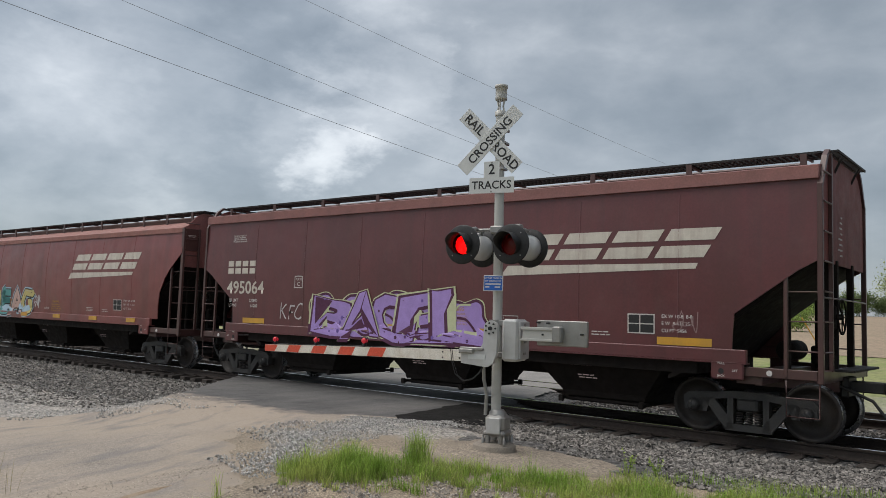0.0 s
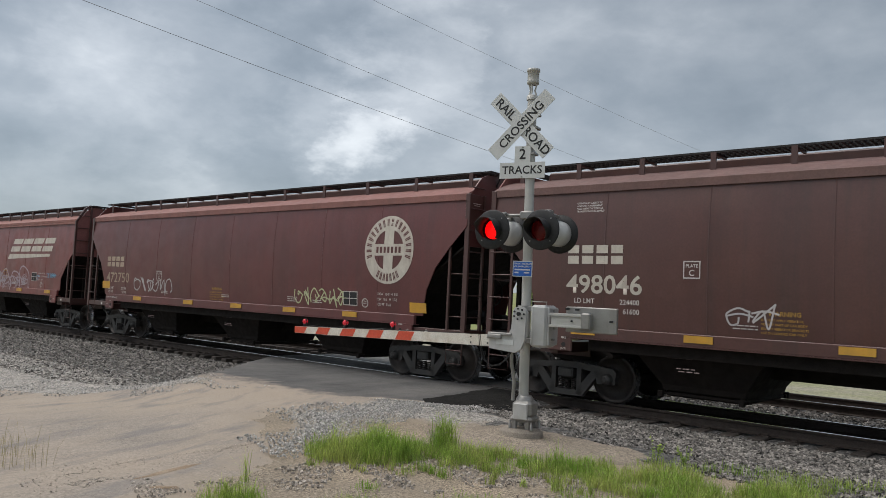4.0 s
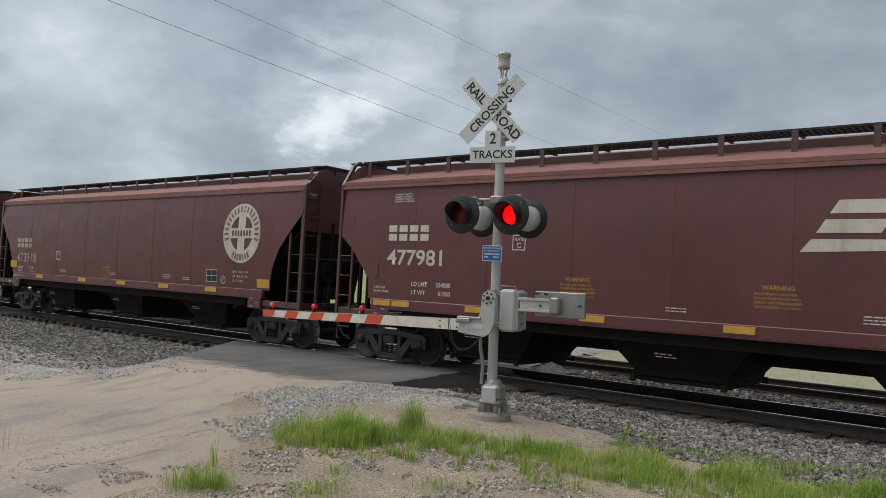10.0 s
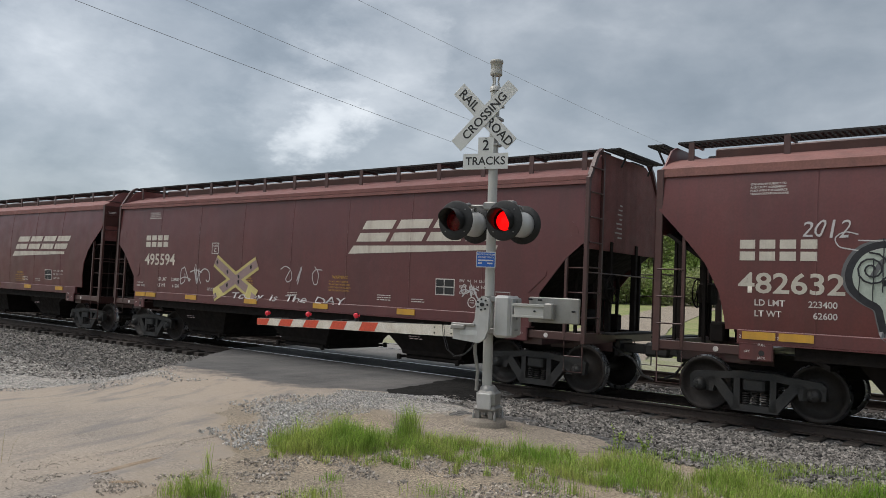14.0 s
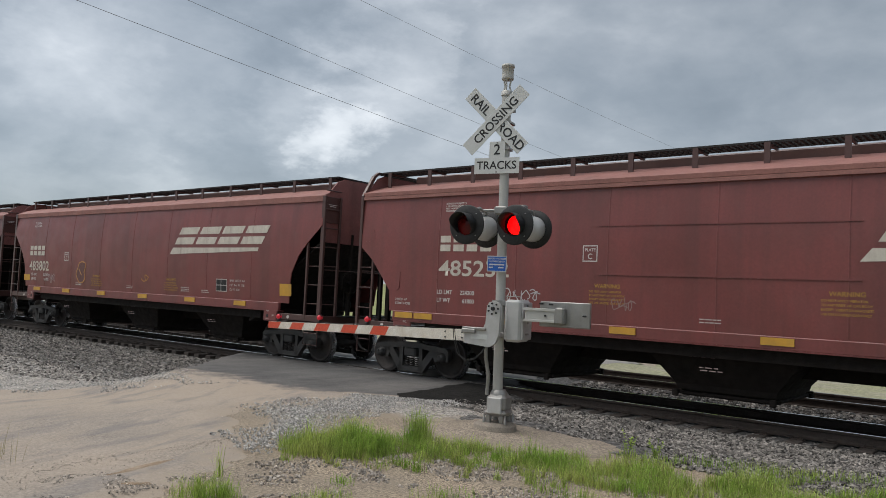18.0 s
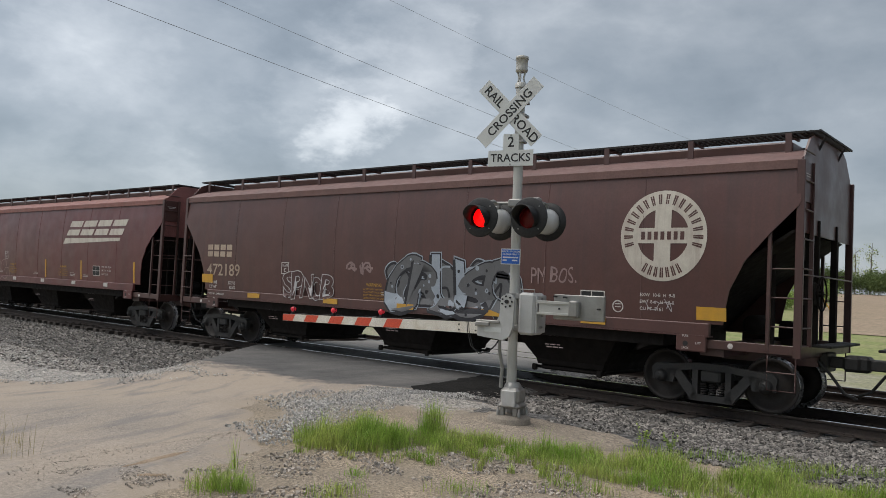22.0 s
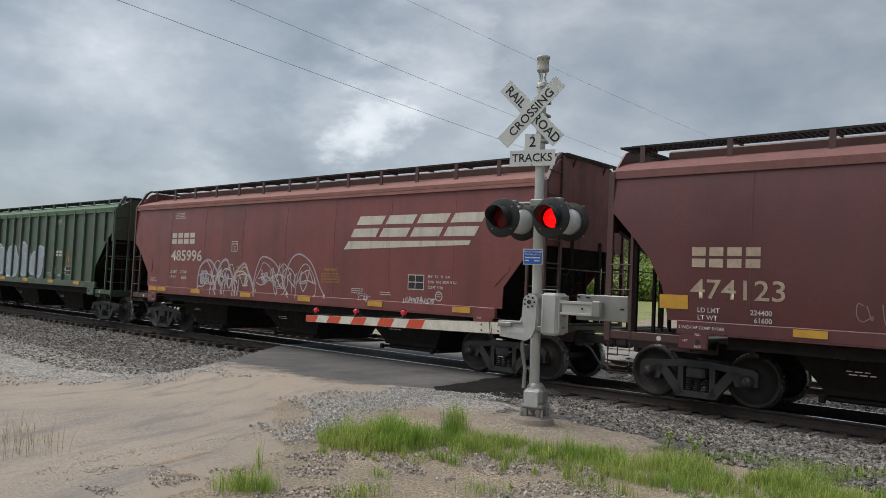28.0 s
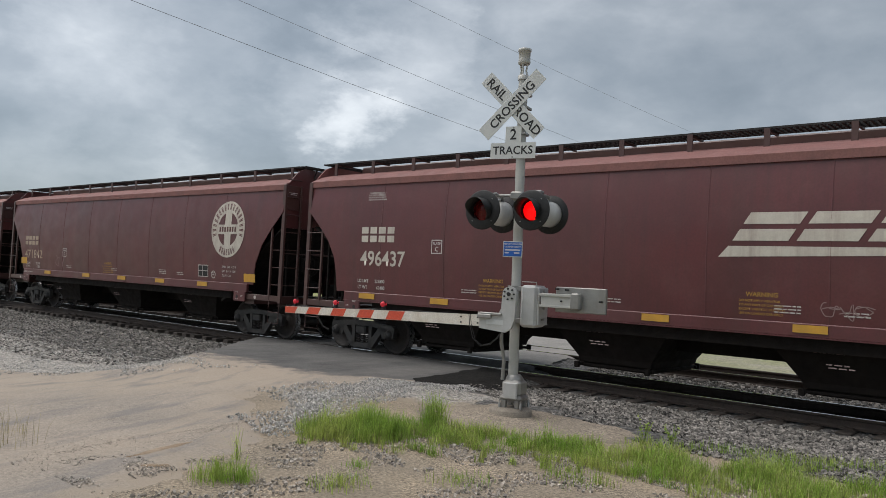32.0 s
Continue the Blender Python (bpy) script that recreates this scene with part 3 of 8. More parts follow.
def sheet(name, y_rows, left, right, columns, material, lift, label, category="ground", rough=0.0, fade=0.0, dip=0.26, sides=True):
    """A ribbon of ground between two edges, laid on the land; its margins thin out and dip below what it lies on."""
    s = Shape()
    v, f, edge = [], [], []
    for y in y_rows:
        a, b = left(y), right(y)
        for i in range(columns + 1):
            x = a + (b - a) * i / columns
            yy = y + (rough * noise.noise((x * 1.3, y, 3)) if rough else 0)
            d = min(x - a, b - x, yy - y_rows[0] + 0.02, y_rows[-1] - yy + 0.02) if sides else min(yy - y_rows[0] + 0.02, (b - x) * 2.5 + 0.02)
            e = 1 - min(max(d / fade, 0.0), 1.0) if fade else 0.0
            edge.append(e)
            v.append((x, yy, ground_z(x, yy) + lift - (lift + 0.012) * max(0.0, (e - dip) / (1 - dip) + 0.25 * noise.noise((x * 4, yy * 4, 9)) * (e > max(dip, 0.2)))))
    k = columns + 1
    f = [(r * k + i, r * k + i + 1, r * k + k + i + 1, r * k + k + i) for r in range(len(y_rows) - 1) for i in range(columns)]
    s.add(v, f, True)
    ob = part(name, s, material)
    ob.data.attributes.new("edge", "FLOAT", "POINT").data.foreach_set("value", edge)
    return tagged(ob, label, category, kind="structure")


def ragged(table, amount, freq, seed):
    return lambda y: along(table, y) + amount * noise.noise((y * freq, seed, 0)) + 0.4 * amount * noise.noise((y * freq * 3.1, seed, 5))


def rows(a, b, d):
    n = max(2, round((b - a) / d))
    return [a + (b - a) * i / n for i in range(n + 1)]


def build_ground():
    s = Shape()
    xs = sorted(set([-2500, -900, -400, -200, -120, -80, -60] + [-45 + 0.5 * i for i in range(110)] + [14, 20, 35, 60, 120, 300, 900, 2500]))
    ys = sorted(set([-2500, -900, -300, -120, -60, -35] + [-20 + 0.35 * i for i in range(100)] + [18, 24, 34, 50, 80, 120, 200, 400, 900, 2500]))
    v = [(x, y, ground_z(x, y) - 0.02) for y in ys for x in xs]
    k = len(xs)
    f = [(r * k + i, r * k + i + 1, r * k + k + i + 1, r * k + k + i) for r in range(len(ys) - 1) for i in range(k - 1)]
    s.add(v, f, True)
    tagged(part("ground", s, SOIL), "grassy level ground with bare earth round the crossing", "ground", kind="structure")
    c = lambda v: (lambda y: v)
    sheet("bank", rows(-18, -1.2, 0.22), c(-46), c(7), 190, BANK, 0.0, "stony brown earth bank beside the railway")
    sheet("ballast_bed", rows(-4.9, 7.2, 0.28), c(-60), c(12), 130, BALLAST, 0.016, "grey crushed-stone bed under the two tracks")
    sheet("ballast_shoulder", rows(-6.7, -4.9, 0.2), c(-60), ragged(((-6.7, -17.8), (-6.0, -16.0), (-4.9, -15.0)), 0.3, 1.2, 2), 70, BALLAST, 0.016,
          "grey crushed-stone slope beside the track")
    sheet("dirt_road", rows(-17, -3.7, 0.15), ragged(((-17, -60), (-9.5, -40), (-7.9, -22), (-7.2, -18.0), (-6.4, -16.8), (-5.2, -14.9), (-4.3, -14.5)), 0.25, 0.8, 1),
          ragged(((-17, -3.0), (-13, -5.2), (-11.2, -5.6), (-10.2, -6.0), (-9.2, -6.45), (-8.5, -7.2), (-7.6, -9.0), (-6.75, -9.3), (-4.7, -9.1), (-3.7, -8.9)), 0.3, 1.1, 7), 150, DIRT, 0.023,
          "pale brown dirt road with packed wheel tracks", "road", 0.1, 1.1)
    sheet("gravel_strip", rows(-8.7, -4.7, 0.12), c(-46), ragged(((-8.7, -18.5), (-7.9, -15.2), (-6.6, -13.6), (-5.4, -13.2), (-4.7, -13.6)), 0.4, 1.3, 14), 160, GRAVEL, 0.028,
          "grey gravel strip along the foot of the ballast", "gravel", 0.05, 0.9)
    sheet("gravel_patch", rows(-8.2, -3.3, 0.1), ragged(((-8.2, -7.7), (-7.6, -8.7), (-6.7, -9.7), (-4.6, -10.4), (-3.3, -10.0)), 0.35, 1.3, 15),
          ragged(((-8.2, -7.4), (-7.6, -7.3), (-6.4, -7.9), (-5.6, -7.7), (-5.2, -6.8), (-3.3, -6.6)), 0.25, 1.6, 16), 50, GRAVEL, 0.030,
          "loose grey gravel beside the asphalt edge", "gravel", 0.05, 1.2)
    sheet("sandy_pad", rows(-6.4, -3.9, 0.08), ragged(((-6.4, -7.3), (-5.6, -7.6), (-4.6, -7.5), (-3.9, -7.2)), 0.2, 2, 4),
          ragged(((-6.4, -5.3), (-5.4, -4.7), (-4.7, -4.2), (-3.9, -5.4)), 0.25, 2, 9), 30, PAD, 0.026, "pale sandy gravel pad round the signal mast", rough=0.06, fade=0.6)
    # asphalt, with open flangeways beside each rail
    for a, b in ((-5.3, -0.80), (-0.66, 0.66), (0.80, TRACK2 - 0.80), (TRACK2 - 0.66, TRACK2 + 0.66), (TRACK2 + 0.80, 11.5)):
        sheet("asphalt_road", rows(a, b, 0.16), ragged(ROAD_L, 0.16, 2.3, 3), ragged(ROAD_R, 0.14, 2.6, 5), 60, ASPHALT if a < 0.7 else PALE_ASPHALT, 0.034,
              "worn grey asphalt road surface over the crossing", "road", 0.03, 1.25 if a < -5 else 0.0, 0.72, False)
    sheet("tar_patch", rows(-4.05, -0.88, 0.12), ragged(((-4.05, -9.15), (-3.6, -9.65), (-2.4, -9.75), (-0.88, -10.1)), 0.15, 2, 11),
          ragged(((-4.05, -9.0), (-3.6, -8.5), (-2.1, -8.3), (-0.88, -8.7)), 0.10, 2, 12), 12, TAR, 0.037, "dark tar edge of the asphalt beside the ballast", "road", 0.04)
    # damp ruts in the sandy margin of the dirt road
    for y0, y1, x0, x1, w in ((-10.62, -9.62, -6.90, -7.15, 0.075), (-10.60, -10.32, -6.58, -6.46, 0.07)):
        mid = lambda y, y0=y0, y1=y1, x0=x0, x1=x1: x0 + (x1 - x0) * (y - y0) / (y1 - y0) + 0.03 * noise.noise((y * 5, x0, 2))
        half = lambda y, y0=y0, y1=y1, w=w: 0.006 + w * math.sin(math.pi * min(max((y - y0) / (y1 - y0), 0.0), 1.0)) ** 0.7 * (1 + 0.4 * noise.noise((y * 6, w, 4)))
        sheet("muddy_rut", rows(y0, y1, 0.04), lambda y: mid(y) - half(y), lambda y: mid(y) + half(y), 8, MUD, 0.029, "damp brown rut in the dirt road", "road", 0.0, 0.05)
    # beyond the railway
    sheet("far_verge", rows(6.9, 19, 1.0), c(-140), c(70), 90, VERGE, 0.012, "dry tan verge beyond the second track", "ground", 0.4, 0.8)
    sheet("meadow", rows(15, 200, 4), c(-140), c(70), 60, MEADOW, 0.02, "bright green spring meadow beyond the railway")
    sheet("stubble_field", rows(36, 200, 6), lambda y: -0.275 * (y + 14.3), c(160), 50, FIELD, 0.05, "tan stubble field beyond the meadow", "field")
    sheet("far_gravel_road", rows(11, 150, 2.5), lambda y: FAR_ROAD(y) - 2.6, lambda y: FAR_ROAD(y) + 2.8, 8, PAD, 0.06, "pale gravel road leading away from the crossing", "road")


def FAR_ROAD(y):
    return along(((11, -14.0), (22, -18.0), (33, -22.0), (50, -26.5), (80, -34.0), (110, -42.0), (174, -60.0)), y)


build_ground()


def stones(name, n, where, size, material, label, lift=0.02, seed=1):
    """Many loose stones in one mesh; where(u, v) gives x, y."""
    rng = np.random.default_rng(seed)
    t = (1 + 5 ** 0.5) / 2
    base = np.array([(-1, -1, -1), (1, -1, -1), (1, 1, -1), (-1, 1, -1), (-.75, -.7, .8), (.8, -.75, .7), (.7, .8, .9), (-.8, .7, .75)])
    faces = np.array([(0, 3, 2, 1), (4, 5, 6, 7), (0, 1, 5, 4), (1, 2, 6, 5), (2, 3, 7, 6), (3, 0, 4, 7)])
    V, F = [], []
    for i in range(n):
        x, y = where(rng.random(), rng.random())
        if x is None:
            continue
        a = rng.uniform(0, 6.283, 3)
        m = np.array(Euler(a).to_matrix())
        sc = size * (0.55 + 0.9 * rng.random() ** 2) * rng.uniform(0.6, 1.0, 3)
        p = (base * (1 + 0.25 * rng.standard_normal((8, 3))) * sc * 0.5) @ m.T
        p += (x, y, ground_z(x, y) + lift + size * 0.12)
        F.append(faces + 8 * len(V))
        V.append(p)
    me = bpy.data.meshes.new(name)
    me.from_pydata(np.concatenate(V).tolist(), [], np.concatenate(F).tolist())
    return tagged(part(name, me, material), label, "gravel", kind="stuff")


def build_stones():
    def off_road(x, y, g=0.0):
        return x < along(ROAD_L, y) - 0.15 + g or x > along(ROAD_R, y) + 0.1 - g
    def right(u, v):
        x, y = -8.7 + 10.5 * u, -5.0 + 3.72 * v
        return (x, y) if off_road(x, y) and not (x < -4.3 and y < -4.2 + 0.5 * noise.noise((x * 1.7, y * 1.7, 2)) + 0.35 * step(-5.0, -7.2, x)) else (None, None)
    def near_ties(u, v):
        x, y = -9.4 + 11 * u, -1.32 + 0.5 * v
        return (x, y) if off_road(x, y) else (None, None)
    def middle(u, v):
        x, y = -9.6 + 12 * u, 0.9 + 2.8 * v
        return (x, y) if off_road(x, y) else (None, None)
    def between(u, v):
        x, y = -34 + 36 * u, -0.62 + 1.24 * v
        return (x, y) if off_road(x, y) else (None, None)
    def left(u, v):
        y = -6.75 + 5.45 * v
        x = -15.0 - 24 * u ** 1.4
        return (x, y) if x < along(((-6.75, -17.7), (-6.0, -16.1), (-4.7, -15.2), (-2.6, -16.8), (-0.6, -18.4)), y) + 0.5 * noise.noise((x, y * 2, 4)) else (None, None)
    def verge(u, v):
        y = -8.9 + 5.7 * v
        w = abs(u - 0.5) * 2
        x = along(((-8.9, -7.0), (-7.6, -7.9), (-6.7, -8.6), (-4.6, -8.9), (-3.3, -8.6)), y) + math.copysign(2.2 * w ** 1.6, u - 0.5)
        return (x, y) if off_road(x, y) and noise.noise((x * 1.1, y * 1.1, 6)) + 0.5 * noise.noise((x * 4, y * 4, 1)) > -0.70 + 1.6 * step(0.15, 1.0, w) + 0.6 * step(-7.8, -8.9, y) else (None, None)
    def strip(u, v):
        y = -9.0 + 4.3 * v
        x = along(((-9.0, -17.0), (-7.9, -15.2), (-6.6, -13.9), (-4.7, -13.6)), y) + 1.8 - 15 * u ** 1.3
        return (x, y) if noise.noise((x * 1.3, y * 1.3, 2)) > -0.1 + 0.6 * step(0.2, 0.0, u) else (None, None)
    def rng_near(x, y):
        return step(1.4, 0.5, along(BAND, x) - 0.4 - y)      # more stones at the foot of the grass
    def bank(u, v):
        x, y = -8.0 + 7.5 * u, -12.3 + 7.0 * v
        ok = y < along(BAND, x) - 0.35 + 0.3 * noise.noise((x * 2, y * 2, 1)) and x > along(((-12.3, -6.3), (-10.2, -7.3), (-9.2, -7.2), (-8.5, -7.4)), y) + 0.7 + 0.5 * noise.noise((x * 0.9, y * 0.9, 5))
        return (x, y) if ok and noise.noise((x * 1.6, y * 1.6, 3)) > 0.06 - 0.3 * rng_near(x, y) else (None, None)
    def road(u, v):
        return -5.8 - 20 * u ** 1.7, -12.2 + 7.6 * v
    def windrow(u, v):
        y = -11.4 + 2.9 * v
        x = along(((-11.4, -7.25), (-10.9, -7.45), (-9.9, -7.68), (-9.2, -7.58), (-8.5, -7.75)), y) + 0.9 * (u - 0.5) * abs(u - 0.5) * 2
        return (x, y) if noise.noise((x * 2.2, y * 1.2, 8)) > -0.1 else (None, None)
    def margin(u, v):
        x, y = -7.15 + 0.95 * u, -11.3 + 1.0 * v
        return (x, y) if noise.noise((x * 2.6, y * 2.6, 12)) > 0.12 else (None, None)
    stones("ballast_stones", 29000, right, 0.043, STONE, "grey crushed-stone ballast heaped beside the rail", 0.01, 1)
    stones("ballast_stones", 1500, near_ties, 0.055, STONE, "grey crushed-stone ballast round the tie ends", -0.02, 8)
    stones("ballast_stones", 5000, middle, 0.07, STONE, "grey crushed-stone ballast between the two tracks", 0.01, 2)
    stones("ballast_stones", 4500, between, 0.07, STONE, "grey crushed-stone ballast between the rails", -0.01, 3)
    stones("ballast_stones", 34000, left, 0.050, STONE, "grey crushed-stone ballast slope beside the track", 0.01, 4)
    stones("gravel_stones", 10000, verge, 0.021, GREYSTONE, "loose grey gravel along the road edge", 0.036, 5)
    stones("gravel_stones", 7000, strip, 0.024, GREYSTONE, "loose gravel along the foot of the ballast", 0.032, 9)
    stones("gravel_stones", 30000, bank, 0.024, PEBBLE, "pale loose stones on the bank by the grass", 0.004, 6)
    stones("road_pebbles", 3500, road, 0.012, ROADSTONE, "scattered pebbles on the dirt road", 0.010, 7)
    stones("road_pebbles", 1100, windrow, 0.009, ROADSTONE, "thin windrow of pebbles along the dirt road", 0.024, 21)
    stones("road_pebbles", 1300, margin, 0.014, PEBBLE, "brown-grey rubble at the margin of the dirt road", 0.022, 22)


BAND = ((-7.0, -8.0), (-6.2, -7.25), (-5.5, -6.7), (-4.6, -6.3), (-3.6, -5.8), (-2.6, -5.5), (-1.6, -4.9), (1.0, -4.4))
build_stones()


# ---- the two tracks ----
def rail_shape(x0, x1):
    prof = [(-0.076, -0.186), (0.076, -0.186), (0.076, -0.172), (0.018, -0.158), (0.009, -0.14), (0.009, -0.05), (0.034, -0.040),
            (0.037, -0.010), (0.030, -0.0015), (-0.030, -0.0015), (-0.037, -0.010), (-0.034, -0.040), (-0.009, -0.05), (-0.009, -0.14), (-0.018, -0.158), (-0.076, -0.172)]
    return Shape().prism(prof, x0, x1, "x")


def build_tracks():
    rail = rail_shape(-420, 420).mesh("rail")
    band = Shape().box(-420, 420, -0.029, 0.029, -0.001, 0.0005).mesh("rail_head")
    tie = Shape().block(-0.115, 0.115, -1.28, 1.28, -0.38, -0.187, 0.012).mesh("tie")
    plate = Shape()
    for y in (-0.7525, 0.7525):
        plate.block(-0.1, 0.1, y - 0.17, y + 0.17, -0.188, -0.170, 0.004)
        for dx in (-0.06, 0.06):
            for dy in (-0.1, 0.1):
                plate.block(dx - 0.012, dx + 0.012, y + dy - 0.014, y + dy + 0.014, -0.17, -0.140, 0.004)
    plate = plate.mesh("tie_plate")
    rng = random.Random(4)
    for y, lab in ((0.0, "main track of rusty rails on weathered timber ties"), (TRACK2, "second empty track of rusty rails on weathered timber ties")):
        tr = thing("railway_track", pose(0, y, 0), lab, "railway track", "tracks over the crossing", "structure")
        for dy in (-0.7525, 0.7525):
            r = part("rail", rail, RAIL_SIDE, tr, m=pose(0, dy, 0))
            part("rail_head", band, RAIL_TOP, r, "polished running surface")
        for i in range(150 if y == 0 else 110):
            x = -56 + 0.50 * i
            if -17.9 < x < -9.5:
                continue
            t = part("tie", tie, TIE, tr, m=pose(x + rng.uniform(-.04, .04), rng.uniform(-.05, .05), rng.uniform(-.012, .006), 0, 0, rng.uniform(-2, 2)))
            if -30 < x < 3 and y == 0:
                part("tie_plate", plate, RAIL_SIDE, t)


build_tracks()


# ---- the crossing signal with its gate ----
def sign_letters(text, size, parent, m, material=INK):
    return part("lettering", letters(text, size), material, parent, "", m)


def flasher(parent, u, y, z, turn, lit_axis=False):
    """One red flashing lamp: background disc, hooded lens and case; it faces -y before it is turned."""
    m = pose(u, y, z, 0, 0, turn)
    head = part("background_disc", Shape().lathe([(0.155, -0.012), (0.275, -0.012), (0.287, -0.004), (0.287, 0.006), (0.155, 0.006)], 40, "y", cap=False), MATT, parent, "round matt black disc", m)
    hood = Shape()
    a0, k = radians(-52), 26
    pts = []
    for i in range(k + 1):
        a = a0 + radians(284) * i / k
        c, s = math.cos(a), math.sin(a)
        ln = 0.08 + 0.165 * step(-0.85, 0.45, s)
        pts.append((a, ln))
    for r0, r1 in ((0.158, 0.164),):
        v = []
        for a, ln in pts:
            for r in (r0, r1):
                v += [(r * math.cos(a), -0.01, r * math.sin(a)), (r * math.cos(a), -ln, r * math.sin(a))]
        f = []
        for i in range(k):
            b, c = 4 * i, 4 * i + 4
            f += [(b, b + 1, c + 1, c), (b + 2, c + 2, c + 3, b + 3), (b + 1, b + 3, c + 3, c + 1)]
        hood.add(v, f, True)
    part("hood", hood, MATT, head, "matt black hood")
    part("lens", Shape().lathe([(0.0, -0.042), (0.06, -0.036), (0.11, -0.022), (0.150, 0.0)], 28, "y", cap=False), LENS, head, "red glass lens")
    part("liner", Shape().lathe([(0.156, 0.008), (0.165, 0.02), (0.165, 0.14), (0.143, 0.180), (0.08, 0.205), (0.0, 0.21)], 28, "y", cap=False), INK, head)
    part("case", Shape().lathe([(0.170, 0.006), (0.190, 0.02), (0.190, 0.12), (0.165, 0.185), (0.085, 0.225), (0.0, 0.23)], 28, "y", cap=False)
         .block(-0.03, 0.03, 0.10, 0.2, 0.15, 0.215, 0.008), CASE, head, "grey cast lamp case")
    for i in range(4):
        a = radians(45 + 90 * i)
        part("screw", Shape().lathe([(0.009, -0.018), (0.009, -0.010)], 8, "y", (0.225 * math.cos(a), 0, 0.225 * math.sin(a))), STEEL, head)
    # added disc, no part of such a lamp: its black back stands for unlit
    disc = part("shutter_disc", Shape().lathe([(0.0, 0.0), (0.146, 0.0), (0.146, 0.006), (0.0, 0.006)], 28, "y", cap=False), INK, parent, "added black turning disc that hides the glow", m @ pose(0, 0.036, 0))
    part("glow_disc", Shape().lathe([(0.0, -0.006), (0.138, -0.006), (0.138, -0.001), (0.0, -0.001)], 28, "y", cap=False), GLOW_RED, disc, "glowing red lamp disc")
    return disc


SIGNAL = thing("crossing_signal", pose(-6.67, -5.02, 0, 0, 0, 14.2), "grey railroad crossing signal mast with crossbuck, red flashers and lowered gate", "crossing signal")
GLOWS = []


def build_signal():
    S = SIGNAL
    mx, my = 0.12, 0.10
    part("foundation", Shape().lathe([(0.31, -0.4), (0.31, -0.005), (0.295, 0.012), (0.25, 0.016), (0.24, 0.036), (0.12, 0.04)], 28, "z", (0.16, 0.1, 0)), CONCRETE, S, "round weathered concrete foundation")
    base = part("base_casting", Shape().block(0.07, 0.14, -0.07, 0.0, 0.035, 0.15, 0.01).block(0.27, 0.34, -0.07, 0.0, 0.035, 0.15, 0.01).block(0.07, 0.14, 0.2, 0.27, 0.035, 0.15, 0.01).block(0.27, 0.34, 0.2, 0.27, 0.035, 0.15, 0.01).block(0.04, 0.37, -0.08, 0.28, 0.13, 0.22, 0.035).block(0.06, 0.35, -0.06, 0.26, 0.20, 0.43, 0.04)
                .lathe([(0.13, 0.42), (0.12, 0.46), (0.09, 0.50)], 20, "z", (mx + 0.08, my, 0)), STEEL, S, "weathered grey cast junction base")
    part("cover_plate", Shape().block(0.10, 0.31, -0.10, -0.055, 0.17, 0.40, 0.012), CASE, base)
    for x in (0.05, 0.37):
        for y in (-0.07, 0.25):
            part("anchor_bolt", Shape().lathe([(0.022, 0.03), (0.022, 0.10), (0.012, 0.11), (0.012, 0.15)], 8, "z", (x, y, 0)), STEEL, base)
    part("mast", Shape().lathe([(0.072, 0.40), (0.070, 2.6), (0.068, 4.80)], 24, "z", (mx + 0.06, my, 0)).mesh("mast"), ALU, S, "round painted aluminium mast",
         pose(0, 0, 0, 0, -0.75, 0))
    cap = part("mast_cap", Shape().lathe([(0.086, 4.80), (0.086, 4.86), (0.075, 4.87)], 20, "z", (mx, my, 0))
               .tube([(mx - 0.06, my, 4.86), (mx - 0.035, my, 4.94), (mx - 0.06, my, 5.05)], 0.014).tube([(mx + 0.06, my, 4.86), (mx + 0.035, my, 4.94), (mx + 0.06, my, 5.05)], 0.014)
               .tube([(mx, my - 0.06, 4.86), (mx, my - 0.035, 4.94), (mx, my - 0.06, 5.05)], 0.014), ALU, S, "grey three-legged bell bracket")
    part("bell", Shape().lathe([(0.02, 5.03), (0.085, 5.04), (0.092, 5.06), (0.086, 5.10), (0.086, 5.22), (0.098, 5.225), (0.098, 5.262), (0.06, 5.275), (0.0, 5.278)], 24, "z", (mx, my, 0)), ALU, S, "grey cylindrical warning bell")
    # crossbuck
    for a, words, y in ((45, (("CROSSING", 0.0),), -0.006), (-45, (("RAIL", -0.355), ("ROAD", 0.345)), 0.008)):
        m = pose(0, y, 4.42, 0, -a, 0)
        blade = part("crossbuck_blade", Shape().block(-0.61, 0.61, -0.004, 0.004, -0.1143, 0.1143, 0.003), SIGN, S, "white sign blade with black lettering", m)
        for w, x in words:
            sign_letters(w, 0.128 if len(w) > 4 else 0.132, blade, pose(x, -0.0065, -0.064, 90, 0, 0))
    for z in (4.36, 4.56):
        part("crossbuck_clamp", Shape().block(0.0, 0.24, 0.012, 0.19, z, z + 0.04, 0.006), STEEL, S)
    n = part("track_count_plate", Shape().prism([(-0.314, 3.632), (0.386, 3.632), (0.386, 3.866), (0.158, 3.866), (0.158, 4.105), (-0.086, 4.105), (-0.086, 3.866), (-0.314, 3.866)], -0.004, 0.004),
             SIGN, S, "white plate with black lettering", pose(0, 0.015, 0))
    sign_letters("2", 0.150, n, pose(0.036, -0.0065, 3.915, 90, 0, 0))
    sign_letters("TRACKS", 0.118, n, pose(0.036, -0.0065, 3.698, 90, 0, 0))
    for z in (3.655, 4.085):
        part("bolt", Shape().lathe([(0.014, -0.012), (0.014, 0.0)], 8, "y", (0.036, 0, z)), STEEL, n)
    for z in (3.70, 3.98):
        part("plate_clamp", Shape().block(0.02, 0.22, 0.02, 0.19, z, z + 0.04, 0.006), STEEL, S)
